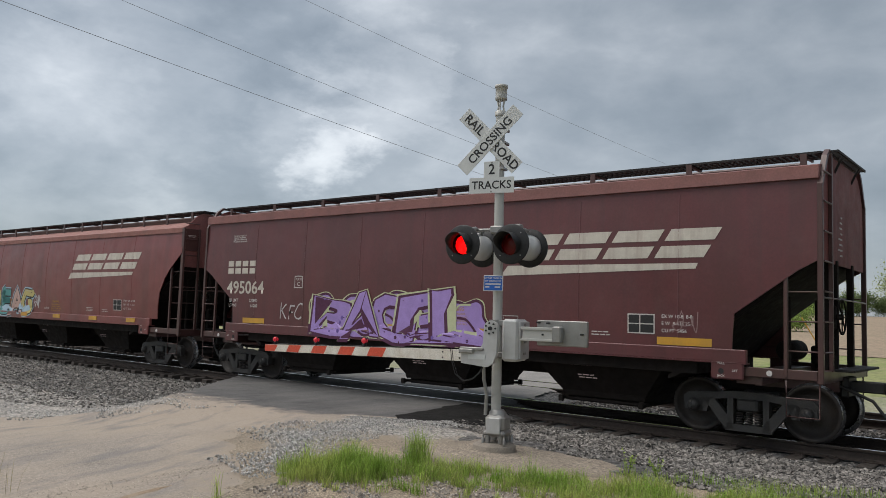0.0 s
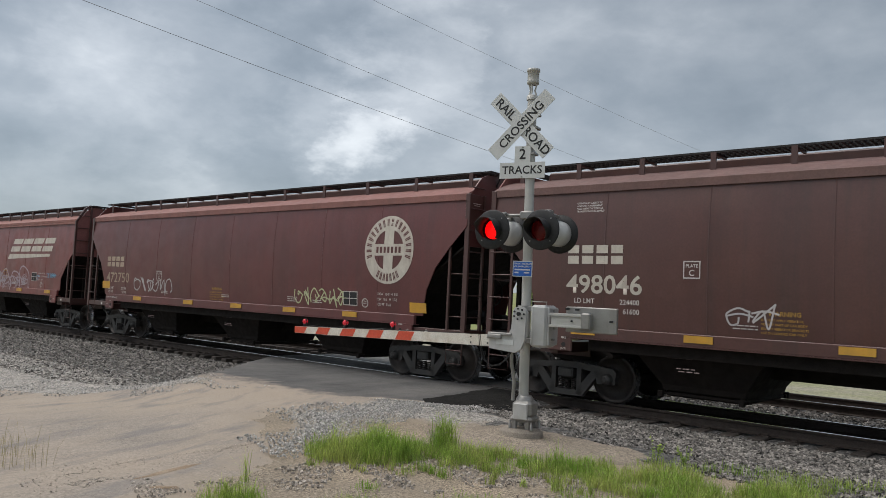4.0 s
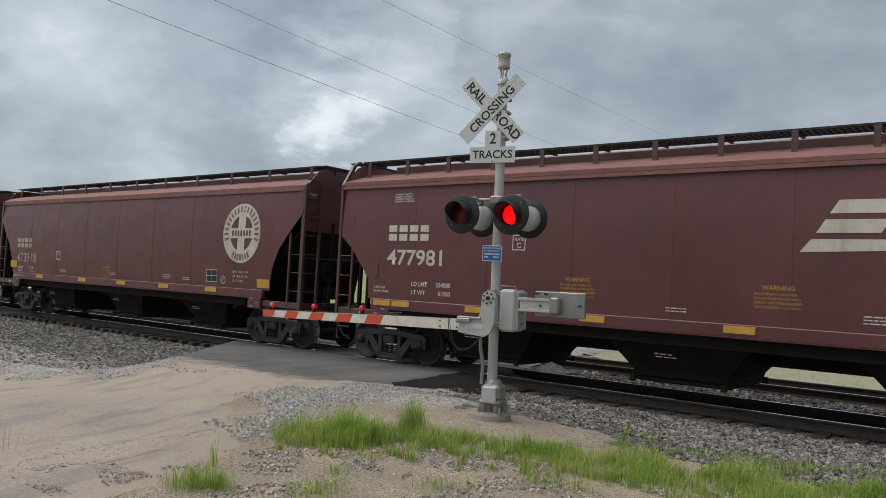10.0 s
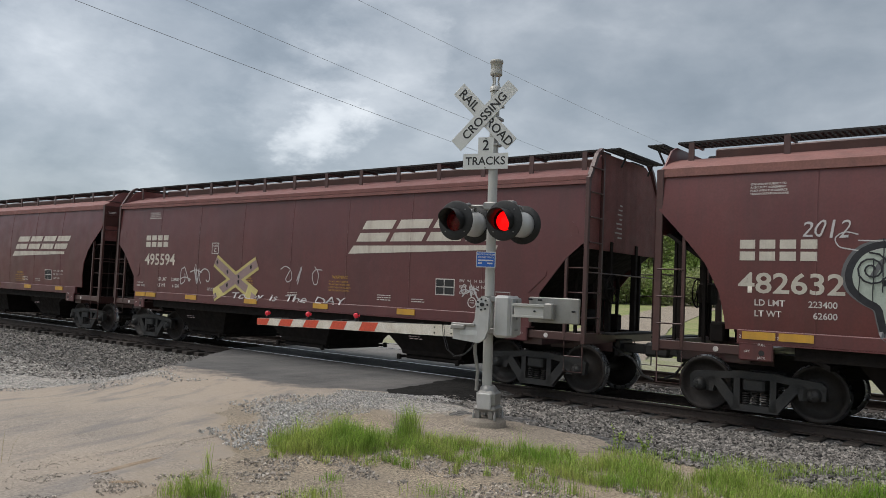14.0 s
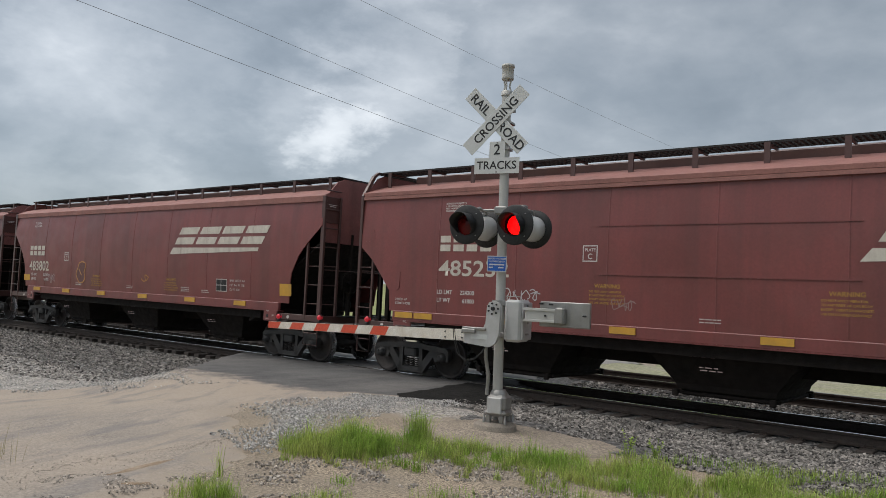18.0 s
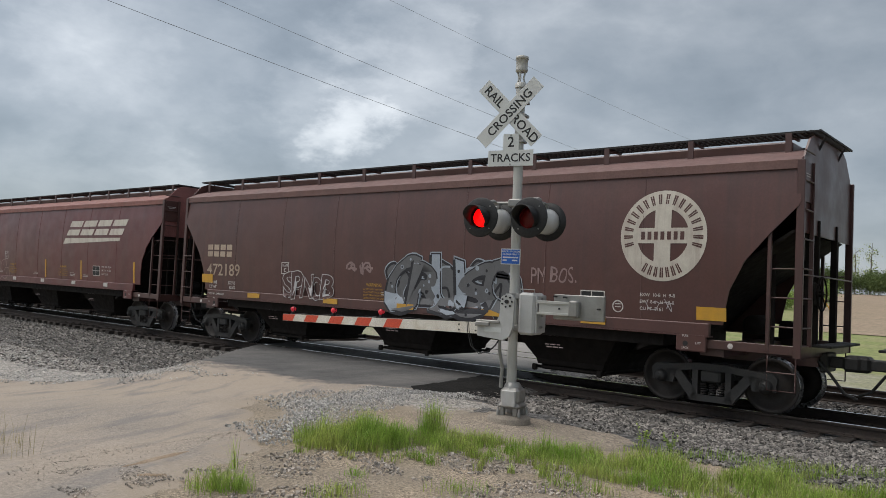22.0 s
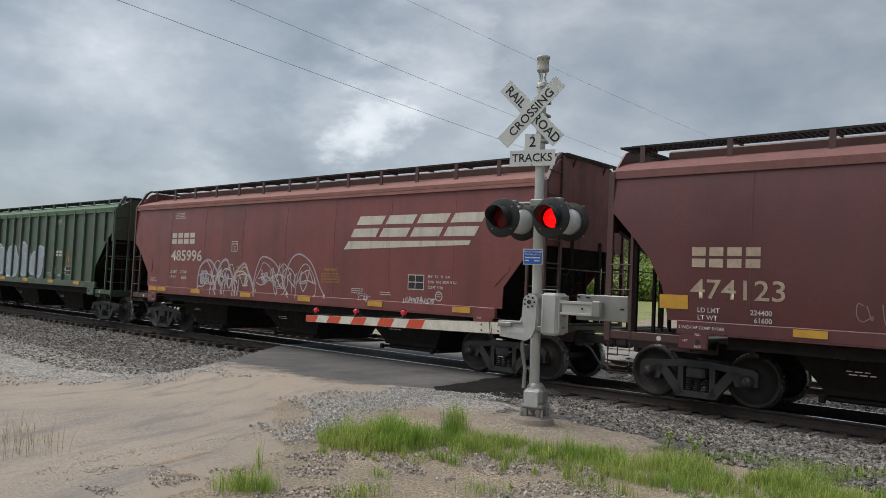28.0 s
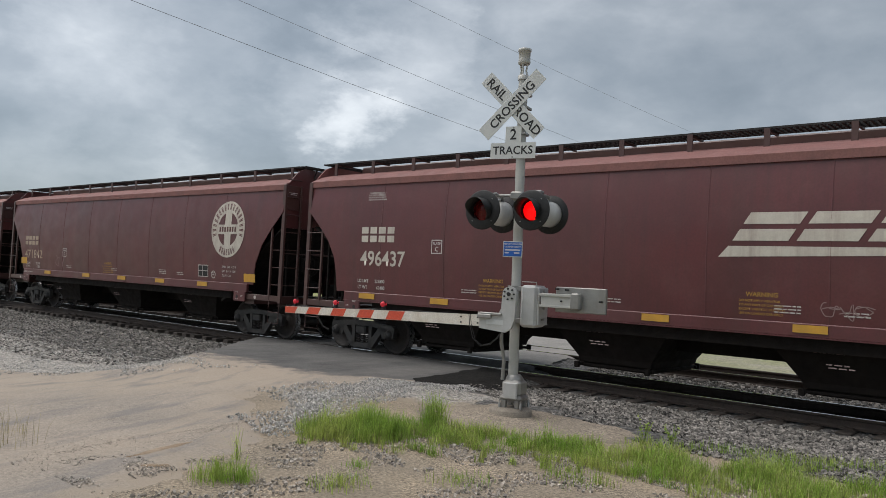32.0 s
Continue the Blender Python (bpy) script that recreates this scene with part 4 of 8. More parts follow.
    # flashers on their cross-arm
    arm = part("cross_arm", Shape().tube([(-0.30, 0.12, 3.10), (0.50, 0.12, 3.10)], 0.022).block(0.03, 0.24, 0.0, 0.21, 3.03, 3.15, 0.02)
               .tube([(-0.20, 0.12, 3.10), (-0.21, 0.05, 3.12), (-0.24, -0.02, 3.10), (-0.27, -0.10, 3.02)], 0.024)
               .tube([(0.44, 0.12, 3.10), (0.46, 0.05, 3.12), (0.47, -0.02, 3.10), (0.47, -0.10, 3.02)], 0.024)
               .tube([(-0.20, 0.12, 3.10), (-0.20, 0.28, 3.10), (-0.22, 0.36, 3.02)], 0.024).tube([(0.52, 0.12, 3.10), (0.52, 0.28, 3.10), (0.52, 0.36, 3.02)], 0.024)
               .block(0.38, 0.50, 0.02, 0.16, 3.10, 3.17, 0.01), STEEL, S, "pale pipe cross-arm with elbows")
    GLOWS.append(flasher(S, -0.285, -0.24, 2.852, -8))
    GLOWS.append(flasher(S, 0.455, -0.24, 2.852, -8))
    GLOWS.append(flasher(S, -0.235, 0.44, 2.852, 172))
    GLOWS.append(flasher(S, 0.515, 0.44, 2.852, 172))
    # blue notice
    b = part("notice_plate", Shape().block(0.0, 0.292, -0.004, 0.004, 2.19, 2.417, 0.003), SIGN, S, "blue emergency notice with white border", pose(0, -0.09, 0, 0, 0, 4))
    part("notice_field", Shape().block(0.012, 0.280, -0.0065, -0.0045, 2.202, 2.405, 0.0008), BLUE, b)
    for z, w in ((2.366, "REPORT PROBLEM"), (2.326, "OR EMERGENCY")):
        part("lettering", letters(w, 0.023), SIGN, b, "", pose(0.146, -0.0075, z, 90, 0, 0))
    for z, w, x in ((2.292, 0.23, 0.03), (2.25, 0.06, 0.03), (2.25, 0.08, 0.17)):
        part("notice_line", Shape().box(x, x + w, -0.0085, -0.0075, z - 0.010, z + 0.010), SIGN, b)
    # gate mechanism
    box = part("gate_mechanism", Shape().block(0.30, 0.545, -0.10, 0.36, 1.20, 1.80, 0.035), CASE, S, "grey cast gate mechanism case")
    part("case_lid", Shape().block(0.545, 0.575, -0.07, 0.33, 1.23, 1.77, 0.012), CASE, box)
    part("latch", Shape().block(0.575, 0.60, 0.09, 0.14, 1.46, 1.60, 0.008), STEEL, box)
    part("hinge", Shape().block(0.575, 0.592, 0.07, 0.12, 1.66, 1.74, 0.006), STEEL, box)
    part("handle", Shape().block(0.575, 0.592, 0.05, 0.15, 1.30, 1.33, 0.004), STEEL, box)
    part("top_rod", Shape().tube([(0.30, -0.05, 1.80), (0.30, -0.05, 1.845), (0.52, -0.05, 1.845), (0.52, -0.05, 1.80)], 0.007), STEEL, box)
    for z in (1.28, 1.74):
        part("mast_clamp", Shape().lathe([(0.105, z - 0.04), (0.105, z + 0.04)], 20, "z", (mx + 0.02, my, 0)).block(0.13, 0.32, 0.02, 0.18, z - 0.04, z + 0.04, 0.01), STEEL, box)
    yoke = part("arm_yoke", Shape().prism([(0.10, 1.70), (0.13, 1.745), (0.20, 1.77), (0.27, 1.745), (0.30, 1.69), (0.29, 1.30), (0.24, 1.17), (0.15, 1.115), (-0.24, 1.155), (-0.24, 1.345),
                                           (0.0, 1.365), (0.055, 1.39), (0.085, 1.45)], -0.27, -0.20), CASE, S, "grey cast arm yoke")
    part("hub_bolt", Shape().lathe([(0.028, -0.30), (0.028, -0.26)], 12, "y", (0.195, 0, 1.66)), INK, yoke)
    for i in range(7):
        a = 2 * math.pi * i / 7
        part("bolt", Shape().lathe([(0.014, -0.285), (0.014, -0.26)], 8, "y", (0.195 + 0.075 * math.cos(a), 0, 1.66 + 0.075 * math.sin(a))), MATT, yoke)
    part("maker_plate", Shape().box(-0.13, 0.13, -0.276, -0.271, 1.22, 1.29), SIGN, yoke)
    part("arm_socket", Shape().block(-0.26, 0.10, -0.30, -0.17, 1.345, 1.385, 0.008).block(-0.26, -0.05, -0.32, -0.15, 1.30, 1.36, 0.01), STEEL, yoke)
    # counterweights
    cw = part("counterweight_arm", Shape().block(0.62, 1.16, -0.13, -0.05, 1.505, 1.70, 0.01).block(0.60, 1.12, -0.15, -0.13, 1.66, 1.70, 0.004).block(0.60, 1.12, -0.15, -0.13, 1.505, 1.54, 0.004), ALU, S, "grey steel counterweight arm")
    part("counterweight", Shape().block(0.80, 1.52, -0.03, 0.05, 1.445, 1.80, 0.012), STEEL, cw, "dull steel counterweight plate")
    part("end_clamp", Shape().block(1.06, 1.19, -0.19, -0.03, 1.49, 1.72, 0.02), STEEL, cw)
    for x, z in ((0.84, 1.765), (1.46, 1.62), (0.92, 1.60), (1.12, 1.60), (0.98, 1.76)):
        part("bolt", Shape().lathe([(0.013, -0.16), (0.013, -0.02)], 8, "y", (x, 0, z)), MATT, cw)
    part("cable", Shape().tube([(-0.42, -0.24, 1.34), (-0.40, -0.25, 1.20), (-0.33, -0.27, 1.00), (-0.20, -0.28, 0.90), (-0.06, -0.27, 0.93), (0.04, -0.24, 1.03), (0.09, -0.22, 1.13)], 0.006, 8)
         .tube([(-0.40, -0.24, 1.34), (-0.37, -0.25, 1.18), (-0.29, -0.27, 0.98), (-0.18, -0.28, 0.91), (-0.05, -0.27, 0.95), (0.03, -0.24, 1.04), (0.08, -0.22, 1.13)], 0.005, 8), RUBBER, S, "black hanging cable loop")
    part("conduit", Shape().tube([(0.05, 0.0, 0.42), (0.06, 0.0, 0.7), (0.02, -0.03, 0.95), (0.02, -0.05, 1.16)], 0.026, 10), STEEL, S, "grey flexible conduit")
    # the lowered arm, striped red and white
    base_p = S.matrix_basis @ Vector((-0.22, -0.23, 1.262))
    tip_p = Vector((-12.35, -4.42, 1.075))
    ln = (tip_p - base_p).length
    q = (tip_p - base_p).to_track_quat("X", "Z").to_matrix().to_4x4()
    m = S.matrix_basis.inverted() @ Matrix.Translation(base_p) @ q
    def half(x):
        return 0.082 + (0.064 - 0.082) * x / ln
    gate = part("gate_arm", Shape().prism([(0, -half(0)), (ln, -half(ln)), (ln, half(ln)), (0, half(0))], -0.018, 0.018), ARM_WHITE, S, "white gate arm with red stripes and three red lamps", m)
    x = ln
    for i in range(5):
        a, b = x - 0.42, x
        for yy in (0.0195, -0.0195):
            part("red_stripe", Shape().prism([(a + 0.05, -half(a) + 0.004), (b if i == 0 else b + 0.05, -half(b) + 0.004), (b if i == 0 else b - 0.05, half(b) - 0.004), (a - 0.05, half(a) - 0.004)], yy - 0.0012, yy + 0.0012), ARM_RED, gate)
        x -= 0.84
    for s_ in (0.36, 1.78, 3.22):
        x = ln - s_
        lamp = part("arm_lamp_case", Shape().block(x - 0.03, x + 0.03, -0.03, 0.03, half(x), half(x) + 0.05, 0.008).block(x - 0.045, x + 0.045, -0.01, 0.01, half(x) + 0.02, half(x) + 0.155, 0.02), MATT, gate)
        part("arm_lamp", Shape().lathe([(0.0, -0.05), (0.03, -0.045), (0.047, -0.02), (0.047, 0.02), (0.03, 0.045), (0.0, 0.05)], 16, "y", (x, 0, half(x) + 0.10)), ARM_LAMP, lamp, "small red lamp")
    wire = [(ln - 0.3, 0.0, half(ln) + 0.012)] + [(ln - 0.4 - 0.3 * i, 0.015 * math.sin(i * 2.1), half(ln - 0.3 * i) + 0.012 + 0.012 * math.sin(i * 1.7)) for i in range(int((ln - 0.6) / 0.3))]
    part("arm_wire", Shape().tube(wire, 0.006, 6), RUBBER, gate)
    for x in (0.06, 0.42):
        for z in (-0.04, 0.04):
            part("bolt", Shape().lathe([(0.012, -0.03), (0.012, 0.03)], 8, "y", (x, 0, z)), MATT, gate)


build_signal()


# ---- the train: covered grain hopper cars ----
WB, R_WHEEL = 1.80, 0.457
# end overhang past the outer axle, the side sheet's end cut (from the outer axle inwards, height), roof brackets, side curve
KINDS = {
    "angular": dict(over=0.36, rail=0.04, cut=((-0.36, 2.80), (-0.28, 2.79), (0.05, 2.52), (0.60, 1.86), (0.66, 1.42)), brackets=14, lip=True,
                    prof=((1.2, 1.53), (2.4, 1.555), (3.1, 1.555), (4.05, 1.50)), top=4.00),
    "notched": dict(over=0.32, rail=0.18, cut=((-0.32, 2.84), (-0.27, 2.83), (-0.01, 2.69), (0.96, 2.0), (0.98, 1.78), (1.0, 1.42)), brackets=9, lip=False,
                    prof=((1.2, 1.53), (2.4, 1.56), (3.1, 1.56), (4.15, 1.52)), top=4.12),
    "round": dict(over=0.68, rail=-0.17, cut=((-0.68, 3.35), (-0.20, 2.93), (0.10, 2.62), (0.34, 2.2), (0.42, 1.80), (0.42, 1.42)), brackets=13, lip=False,
                  prof=((1.2, 1.50), (1.7, 1.545), (2.3, 1.575), (2.95, 1.58), (3.5, 1.555), (4.05, 1.49)), top=4.03),
    "curved": dict(over=0.60, rail=-0.15, cut=((-0.60, 3.37), (-0.16, 2.91), (0.22, 2.47), (0.46, 1.99), (0.54, 1.60), (0.55, 1.42)), brackets=11, lip=False,
                   prof=((1.2, 1.50), (1.7, 1.545), (2.3, 1.575), (2.95, 1.58), (3.5, 1.555), (4.05, 1.49)), top=4.02),
    "ribbed": dict(over=0.45, rail=0.05, cut=((-0.45, 3.35), (0.10, 2.95), (0.95, 1.95), (1.0, 1.42)), brackets=14, lip=True, prof=((1.2, 1.52), (4.05, 1.52)), top=4.02, board=4.47),
}
BOARD = 4.62      # height of the running boards
MESHES = {}


def cached(key, make):
    if key not in MESHES:
        MESHES[key] = make().mesh(key[0])
    return MESHES[key]


def side_shape(k, tc, s, panel):
    """One side sheet, curved in section, with its slanted end cuts, thickness and weld seams; s is -1 for the near side."""
    K = KINDS[k]
    half = tc / 2 + WB / 2
    xe = half + K["over"]
    cut = [(-half + u, z) for u, z in K["cut"]]
    xs = [x for x, _ in cut[:-1]] + [cut[-2][0] + 0.02]
    zb = [z for _, z in cut[:-1]] + [1.42]
    zb[0] = cut[0][1]
    n = 14
    a = xs[-1]
    cols = list(zip(xs, zb)) + [(a + (-2 * a) * i / n, 1.42) for i in range(1, n)] + [(-x, z) for x, z in reversed(list(zip(xs, zb)))]
    rows_ = 12
    sh = Shape()
    v = []
    for off in (0.0, 0.022):
        for x, z0 in cols:
            for j in range(rows_ + 1):
                z = z0 + (K["top"] + 0.01 - z0) * j / rows_
                v.append((x, s * (along(K["prof"], z) - off), z))
    r, m, N = rows_ + 1, len(cols), len(cols) * (rows_ + 1)
    f = []
    for o in (0, N):
        f += [(o + i * r + j, o + i * r + r + j, o + i * r + r + j + 1, o + i * r + j + 1) for i in range(m - 1) for j in range(rows_)]
    sh.add(v, f, True)
    f = []      # the cut edge has corners of its own, so that the sheet's shading stays flat up to it
    for i in range(m - 1):
        f.append((i * r, i * r + r, N + i * r + r, N + i * r))
    for j in range(rows_):
        f.append((j, j + 1, N + j + 1, N + j))
        b = (m - 1) * r
        f.append((b + j, N + b + j, N + b + j + 1, b + j + 1))
    sh.add(v, f)
    if k == "ribbed":
        q = 17
        for i in range(q):
            x = -half + 1.05 + (2 * half - 2.1) * i / (q - 1)
            zz = 1.42
            sh.box(x - 0.045, x + 0.045, s * 1.515, s * 1.60, zz, 4.02)
        for x in (-half - 0.40, half + 0.40, -half + 0.28, half - 0.28):
            sh.box(x - 0.04, x + 0.04, s * 1.515, s * 1.59, 2.9, 4.02)
    else:
        for i in range(1, 8):
            x = -half + 2 * half * i / 8
            for j in range(8):
                z0, z1 = 1.44 + 2.55 * j / 8, 1.44 + 2.55 * (j + 1) / 8
                y0, y1 = along(K["prof"], z0), along(K["prof"], z1)
                sh.add([(x - 0.016, s * y0, z0), (x, s * (y0 + 0.009), z0), (x + 0.016, s * y0, z0), (x - 0.016, s * y1, z1), (x, s * (y1 + 0.009), z1), (x + 0.016, s * y1, z1)],
                       [(0, 1, 4, 3), (1, 2, 5, 4)])
        if k == "angular":
            for e in (-1, 1):
                y = along(K["prof"], 2.1)
                sh.prism([(e * (half - a), b) for a, b in ((0.45, 2.28), (0.91, 2.28), (0.90, 1.93), (0.82, 1.87), (0.45, 2.20))], min(s * (y - 0.01), s * (y + 0.010)), max(s * (y - 0.01), s * (y + 0.010)), "y")
                sh.prism([(e * (half - a), b) for a, b in ((-0.20, 3.05), (-0.06, 3.22), (0.06, 3.22), (0.10, 3.0), (0.02, 2.95), (-0.20, 2.95))], min(s * (y - 0.01), s * (y + 0.010)), max(s * (y - 0.01), s * (y + 0.010)), "y")
        if panel:
            for z in (2.33, 3.21):
                y = along(K["prof"], z)
                sh.box(-half + 5.7, -half + 10.0, s * (y - 0.01), s * (y + 0.016), z - 0.015, z + 0.015)
    return sh


def roof_shape(k, tc):
    K = KINDS[k]
    xe = tc / 2 + WB / 2 + K["over"] - 0.01
    w, t = along(K["prof"], 4.0), K["top"]
    half = [(w - 0.02, t - 0.02), (w + 0.045, t - 0.02), (w + 0.05, t + 0.06), (w - 0.01, t + 0.085), (w - 0.30, t + 0.19), (0.75, t + 0.34), (0.30, t + 0.40)]
    if k in ("curved", "round"):
        half = [(w - 0.02, t - 0.02), (w + 0.02, t - 0.09), (w + 0.045, t - 0.09), (w + 0.05, t + 0.05), (w - 0.02, t + 0.09), (w - 0.25, t + 0.20), (w - 0.55, t + 0.29), (0.6, t + 0.36), (0.25, t + 0.385)]
    if k == "notched":
        half = [(w - 0.02, t - 0.02), (w + 0.05, t - 0.02), (w + 0.04, t + 0.18), (w - 0.06, t + 0.21), (0.75, t + 0.32), (0.3, t + 0.36)]
    sh = Shape().prism([(-y, z) for y, z in half] + [(y, z) for y, z in reversed(half)], -xe, xe, "x")
    if K["lip"]:
        for s in (-1, 1):
            sh.box(-xe, xe, s * (w + 0.02), s * (w + 0.062), t - 0.10, t - 0.03)
    return sh


def hopper_shape(f):
    s = Shape()
    v = []
    for x, y, z in ((1.95, 1.49, 1.42), (1.66, 1.40, 1.20), (1.48, 1.30, 1.05), (0.96, 1.02, 0.50), (0.93, 1.00, 0.40)):
        v += [(-x * f, -y, z), (x * f, -y, z), (x * f, y, z), (-x * f, y, z)]
    faces = [(0, 1, 2, 3), (19, 18, 17, 16)]
    for r in range(4):
        faces += [(r * 4 + i, r * 4 + (i + 1) % 4, r * 4 + 4 + (i + 1) % 4, r * 4 + 4 + i) for i in range(4)]
    s.add(v, faces)
    for x in (-1.1, -0.55, 0.55, 1.1):
        s.box(x - 0.02, x + 0.02, -1.38, -1.2, 1.12, 1.36)
    return s


def hopper_print():
    """Lines of faded small print on the slanted near face of a hopper, as plain bars."""
    s, rng = Shape(), random.Random(6)
    tilt = math.degrees(math.atan2(0.55, 0.28))
    for x0, z0, w, n in ((-0.55, 0.0, 0.5, 2), (-0.3, -0.24, 0.35, 2)):
        m = pose(0, -1.306, 1.05, -(90 - tilt), 0, 0)
        for i in range(n):
            x = x0 + 0.04 * (i % 2)
            while x < x0 + w:
                ln = rng.uniform(0.05, 0.13)
                s.box(x, x + ln, -0.004, 0.0, z0 - 0.05 * i - 0.02, z0 - 0.05 * i + 0.0, m)
                x += ln + 0.03
    return s


def gate_shape(f):
    """The sliding outlet gate below a hopper: frame, rails and two operating shafts with their sockets."""
    s = Shape().block(-0.90 * f, 0.90 * f, -0.90, 0.90, 0.29, 0.42, 0.012)
    for y in (-0.94, 0.94):
        s.block(-1.0 * f, 1.0 * f, y - 0.03, y + 0.03, 0.31, 0.37, 0.01)
    for x in (-0.92 * f, 0.92 * f):
        s.tube([(x, -1.12, 0.34), (x, 1.12, 0.34)], 0.028, 8)
        for y in (-1.12, 1.12):
            s.block(x - 0.05, x + 0.05, y - 0.04, y + 0.04, 0.28, 0.40, 0.015)
    return s


def side_frame_shape(s):
    """One cast side frame of a three-piece bogie."""
    sh = Shape()
    y0, y1 = s * 0.93, s * 1.06
    def bar(pts):
        sh.prism(pts, min(y0, y1), max(y0, y1), "y")
    h = WB / 2
    bar([(-h - 0.17, 0.50), (-h - 0.17, 0.60), (-h - 0.10, 0.665), (-0.50, 0.70), (-0.28, 0.735), (0.28, 0.735), (0.50, 0.70), (h + 0.10, 0.665), (h + 0.17, 0.60), (h + 0.17, 0.50),
         (h + 0.10, 0.545), (0.52, 0.585), (0.30, 0.615), (-0.30, 0.615), (-0.52, 0.585), (-h - 0.10, 0.545)])
    for d in (-1, 1):
        bar([(d * 0.56, 0.60), (d * 0.76, 0.60), (d * 0.42, 0.18), (d * 0.36, 0.10), (d * 0.22, 0.12), (d * 0.27, 0.26)])
        bar([(d * 0.235, 0.17), (d * 0.335, 0.17), (d * 0.335, 0.64), (d * 0.235, 0.64)])
        bar([(d * (h + 0.16), 0.38), (d * (h + 0.16), 0.56), (d * (h + 0.09), 0.56), (d * (h + 0.10), 0.38)])
        bar([(d * (h - 0.16), 0.36), (d * (h - 0.16), 0.58), (d * (h - 0.09), 0.58), (d * (h - 0.10), 0.36)])
        bar([(d * (h - 0.10), 0.56), (d * (h - 0.28), 0.58), (d * (h - 0.22), 0.36), (d * (h - 0.10), 0.36)])
    bar([(-0.37, 0.09), (0.37, 0.09), (0.35, 0.20), (-0.35, 0.20)])
    return sh


def spring_shape(s):
    sh = Shape()
    for x in (-0.15, 0.0, 0.15):
        pts = [(x + 0.055 * math.cos(a), s * 0.99 + 0.055 * math.sin(a), 0.19 + 0.20 * a / (2 * math.pi * 5)) for a in [2 * math.pi * 5 * i / 50 for i in range(51)]]
        sh.tube(pts, 0.014, 5)
    return sh


def wheel_shape(s):
    """A one-wear freight wheel, flange inside."""
    yo, yi = s * 0.815, s * 0.675
    prof = [(0.0, yo - s * 0.03), (0.10, yo - s * 0.03), (0.115, yo - s * 0.05), (0.24, yo - s * 0.085), (0.375, yo - s * 0.05), (0.395, yo), (0.447, yo), (0.455, yo - s * 0.01)]
    return Shape().lathe(prof, 36, "y", cap=False), Shape().lathe([(0.4555, yo - s * 0.008), (0.459, yi + s * 0.035), (0.482, yi + s * 0.018), (0.478, yi), (0.40, yi)], 36, "y", cap=False)


def board_shape(tc, over, z):
    """A running board of steel grating: two long bars and slats across."""
    xe = tc / 2 + WB / 2 + over - 0.1
    sh = Shape()
    for y in (-1.02, -0.84, -0.66, -0.50):
        sh.box(-xe, xe, y - 0.012, y + 0.012, z - 0.035, z)
    n = int(xe * 2 / 0.10)
    for i in range(n + 1):
        x = -xe + 2 * xe * i / n
        sh.box(x - 0.019, x + 0.019, -1.01, -0.51, z - 0.03, z - 0.004)
    return sh


def end_board_shape(xe, z):
    """The grating that joins the two running boards across the car's end, on two raking struts."""
    sh = Shape()
    for x in (-xe - 0.14, -xe + 0.0, -xe + 0.14):
        sh.box(x - 0.014, x + 0.014, -1.02, 1.02, z - 0.035, z)
    for i in range(21):
        y = -1.0 + 0.1 * i
        sh.box(-xe - 0.13, -xe + 0.13, y - 0.019, y + 0.019, z - 0.03, z - 0.004)
    for y in (-0.6, 0.6):
        sh.tube([(-xe - 0.12, y, z - 0.04), (-xe + 0.0, y, z - 0.30)], 0.02, 6)
    return sh


def wrap(me, k, x0, z0, lift=0.008):
    """Bends a flat mesh (its x and y) onto the near side sheet with its origin at x0, z0."""
    K = KINDS[k]
    out = me.copy()
    for v in out.vertices:
        z = z0 + v.co.y
        base = along(K["prof"], z)
        if z < 1.432:
            base = max(base, 1.585)      # paint runs down over the side sill
        v.co = (x0 + v.co.x, -(base + lift + v.co.z), z)
    return out


def flat(quads):
    """Flat shapes in the x-y plane from outlines; each run of joined outlines lies a hair above the one before."""
    me = bpy.data.meshes.new("marking")
    v, f, layer, seen, last = [], [], 0, {}, set()
    for q in quads:
        keys = {(round(a, 4), round(b, 4)) for a, b in q}
        if last and not keys & last:
            layer, seen = layer + 1, {}
        last = keys
        face = []
        for a, b in q:
            k = (round(a, 4), round(b, 4))
            if k not in seen:
                seen[k] = len(v)
                v.append((a, b, layer % 9 * 0.00016))
            if seen[k] not in face:
                face.append(seen[k])
        if len(face) > 2:
            f.append(tuple(face))
    me.from_pydata(v, [], f)
    return me


def slant_block(x0, x1, y0, y1, lean, n=4):
    out = []
    for i in range(n):
        a, b = y0 + (y1 - y0) * i / n, y0 + (y1 - y0) * (i + 1) / n
        la, lb = lean * (a - y0), lean * (b - y0)
        out.append([(x0 + la, a), (x1 + la, a), (x1 + lb, b), (x0 + lb, b)])
    return out


def emblem_bars(w, h):
    """Four slanted blocks, each in two halves, and a long wedge below them: plain shapes."""
    blocks, out, bw, y0 = [], [], w * 0.203, h * 0.37
    hh = h - y0
    for i in range(4):
        x = w * 0.053 + i * w * 0.232
        blocks.append(slant_block(x, x + bw, y0, y0 + hh * 0.41, 0.62, 2))
        blocks.append([[(a + 0.62 * hh * 0.59, b) for a, b in q] for q in slant_block(x, x + bw, y0 + hh * 0.59, h, 0.62, 2)])
    n = 8
    for i in range(n):
        a, b = i / n, (i + 1) / n
        wl = w * 0.92
        out.append([(wl * a, h * 0.13 * a), (wl * b, h * 0.13 * b), (0.16 + (wl - 0.12) * b, h * 0.25), (0.16 + (wl - 0.12) * a, h * 0.25)])
    return blocks, out


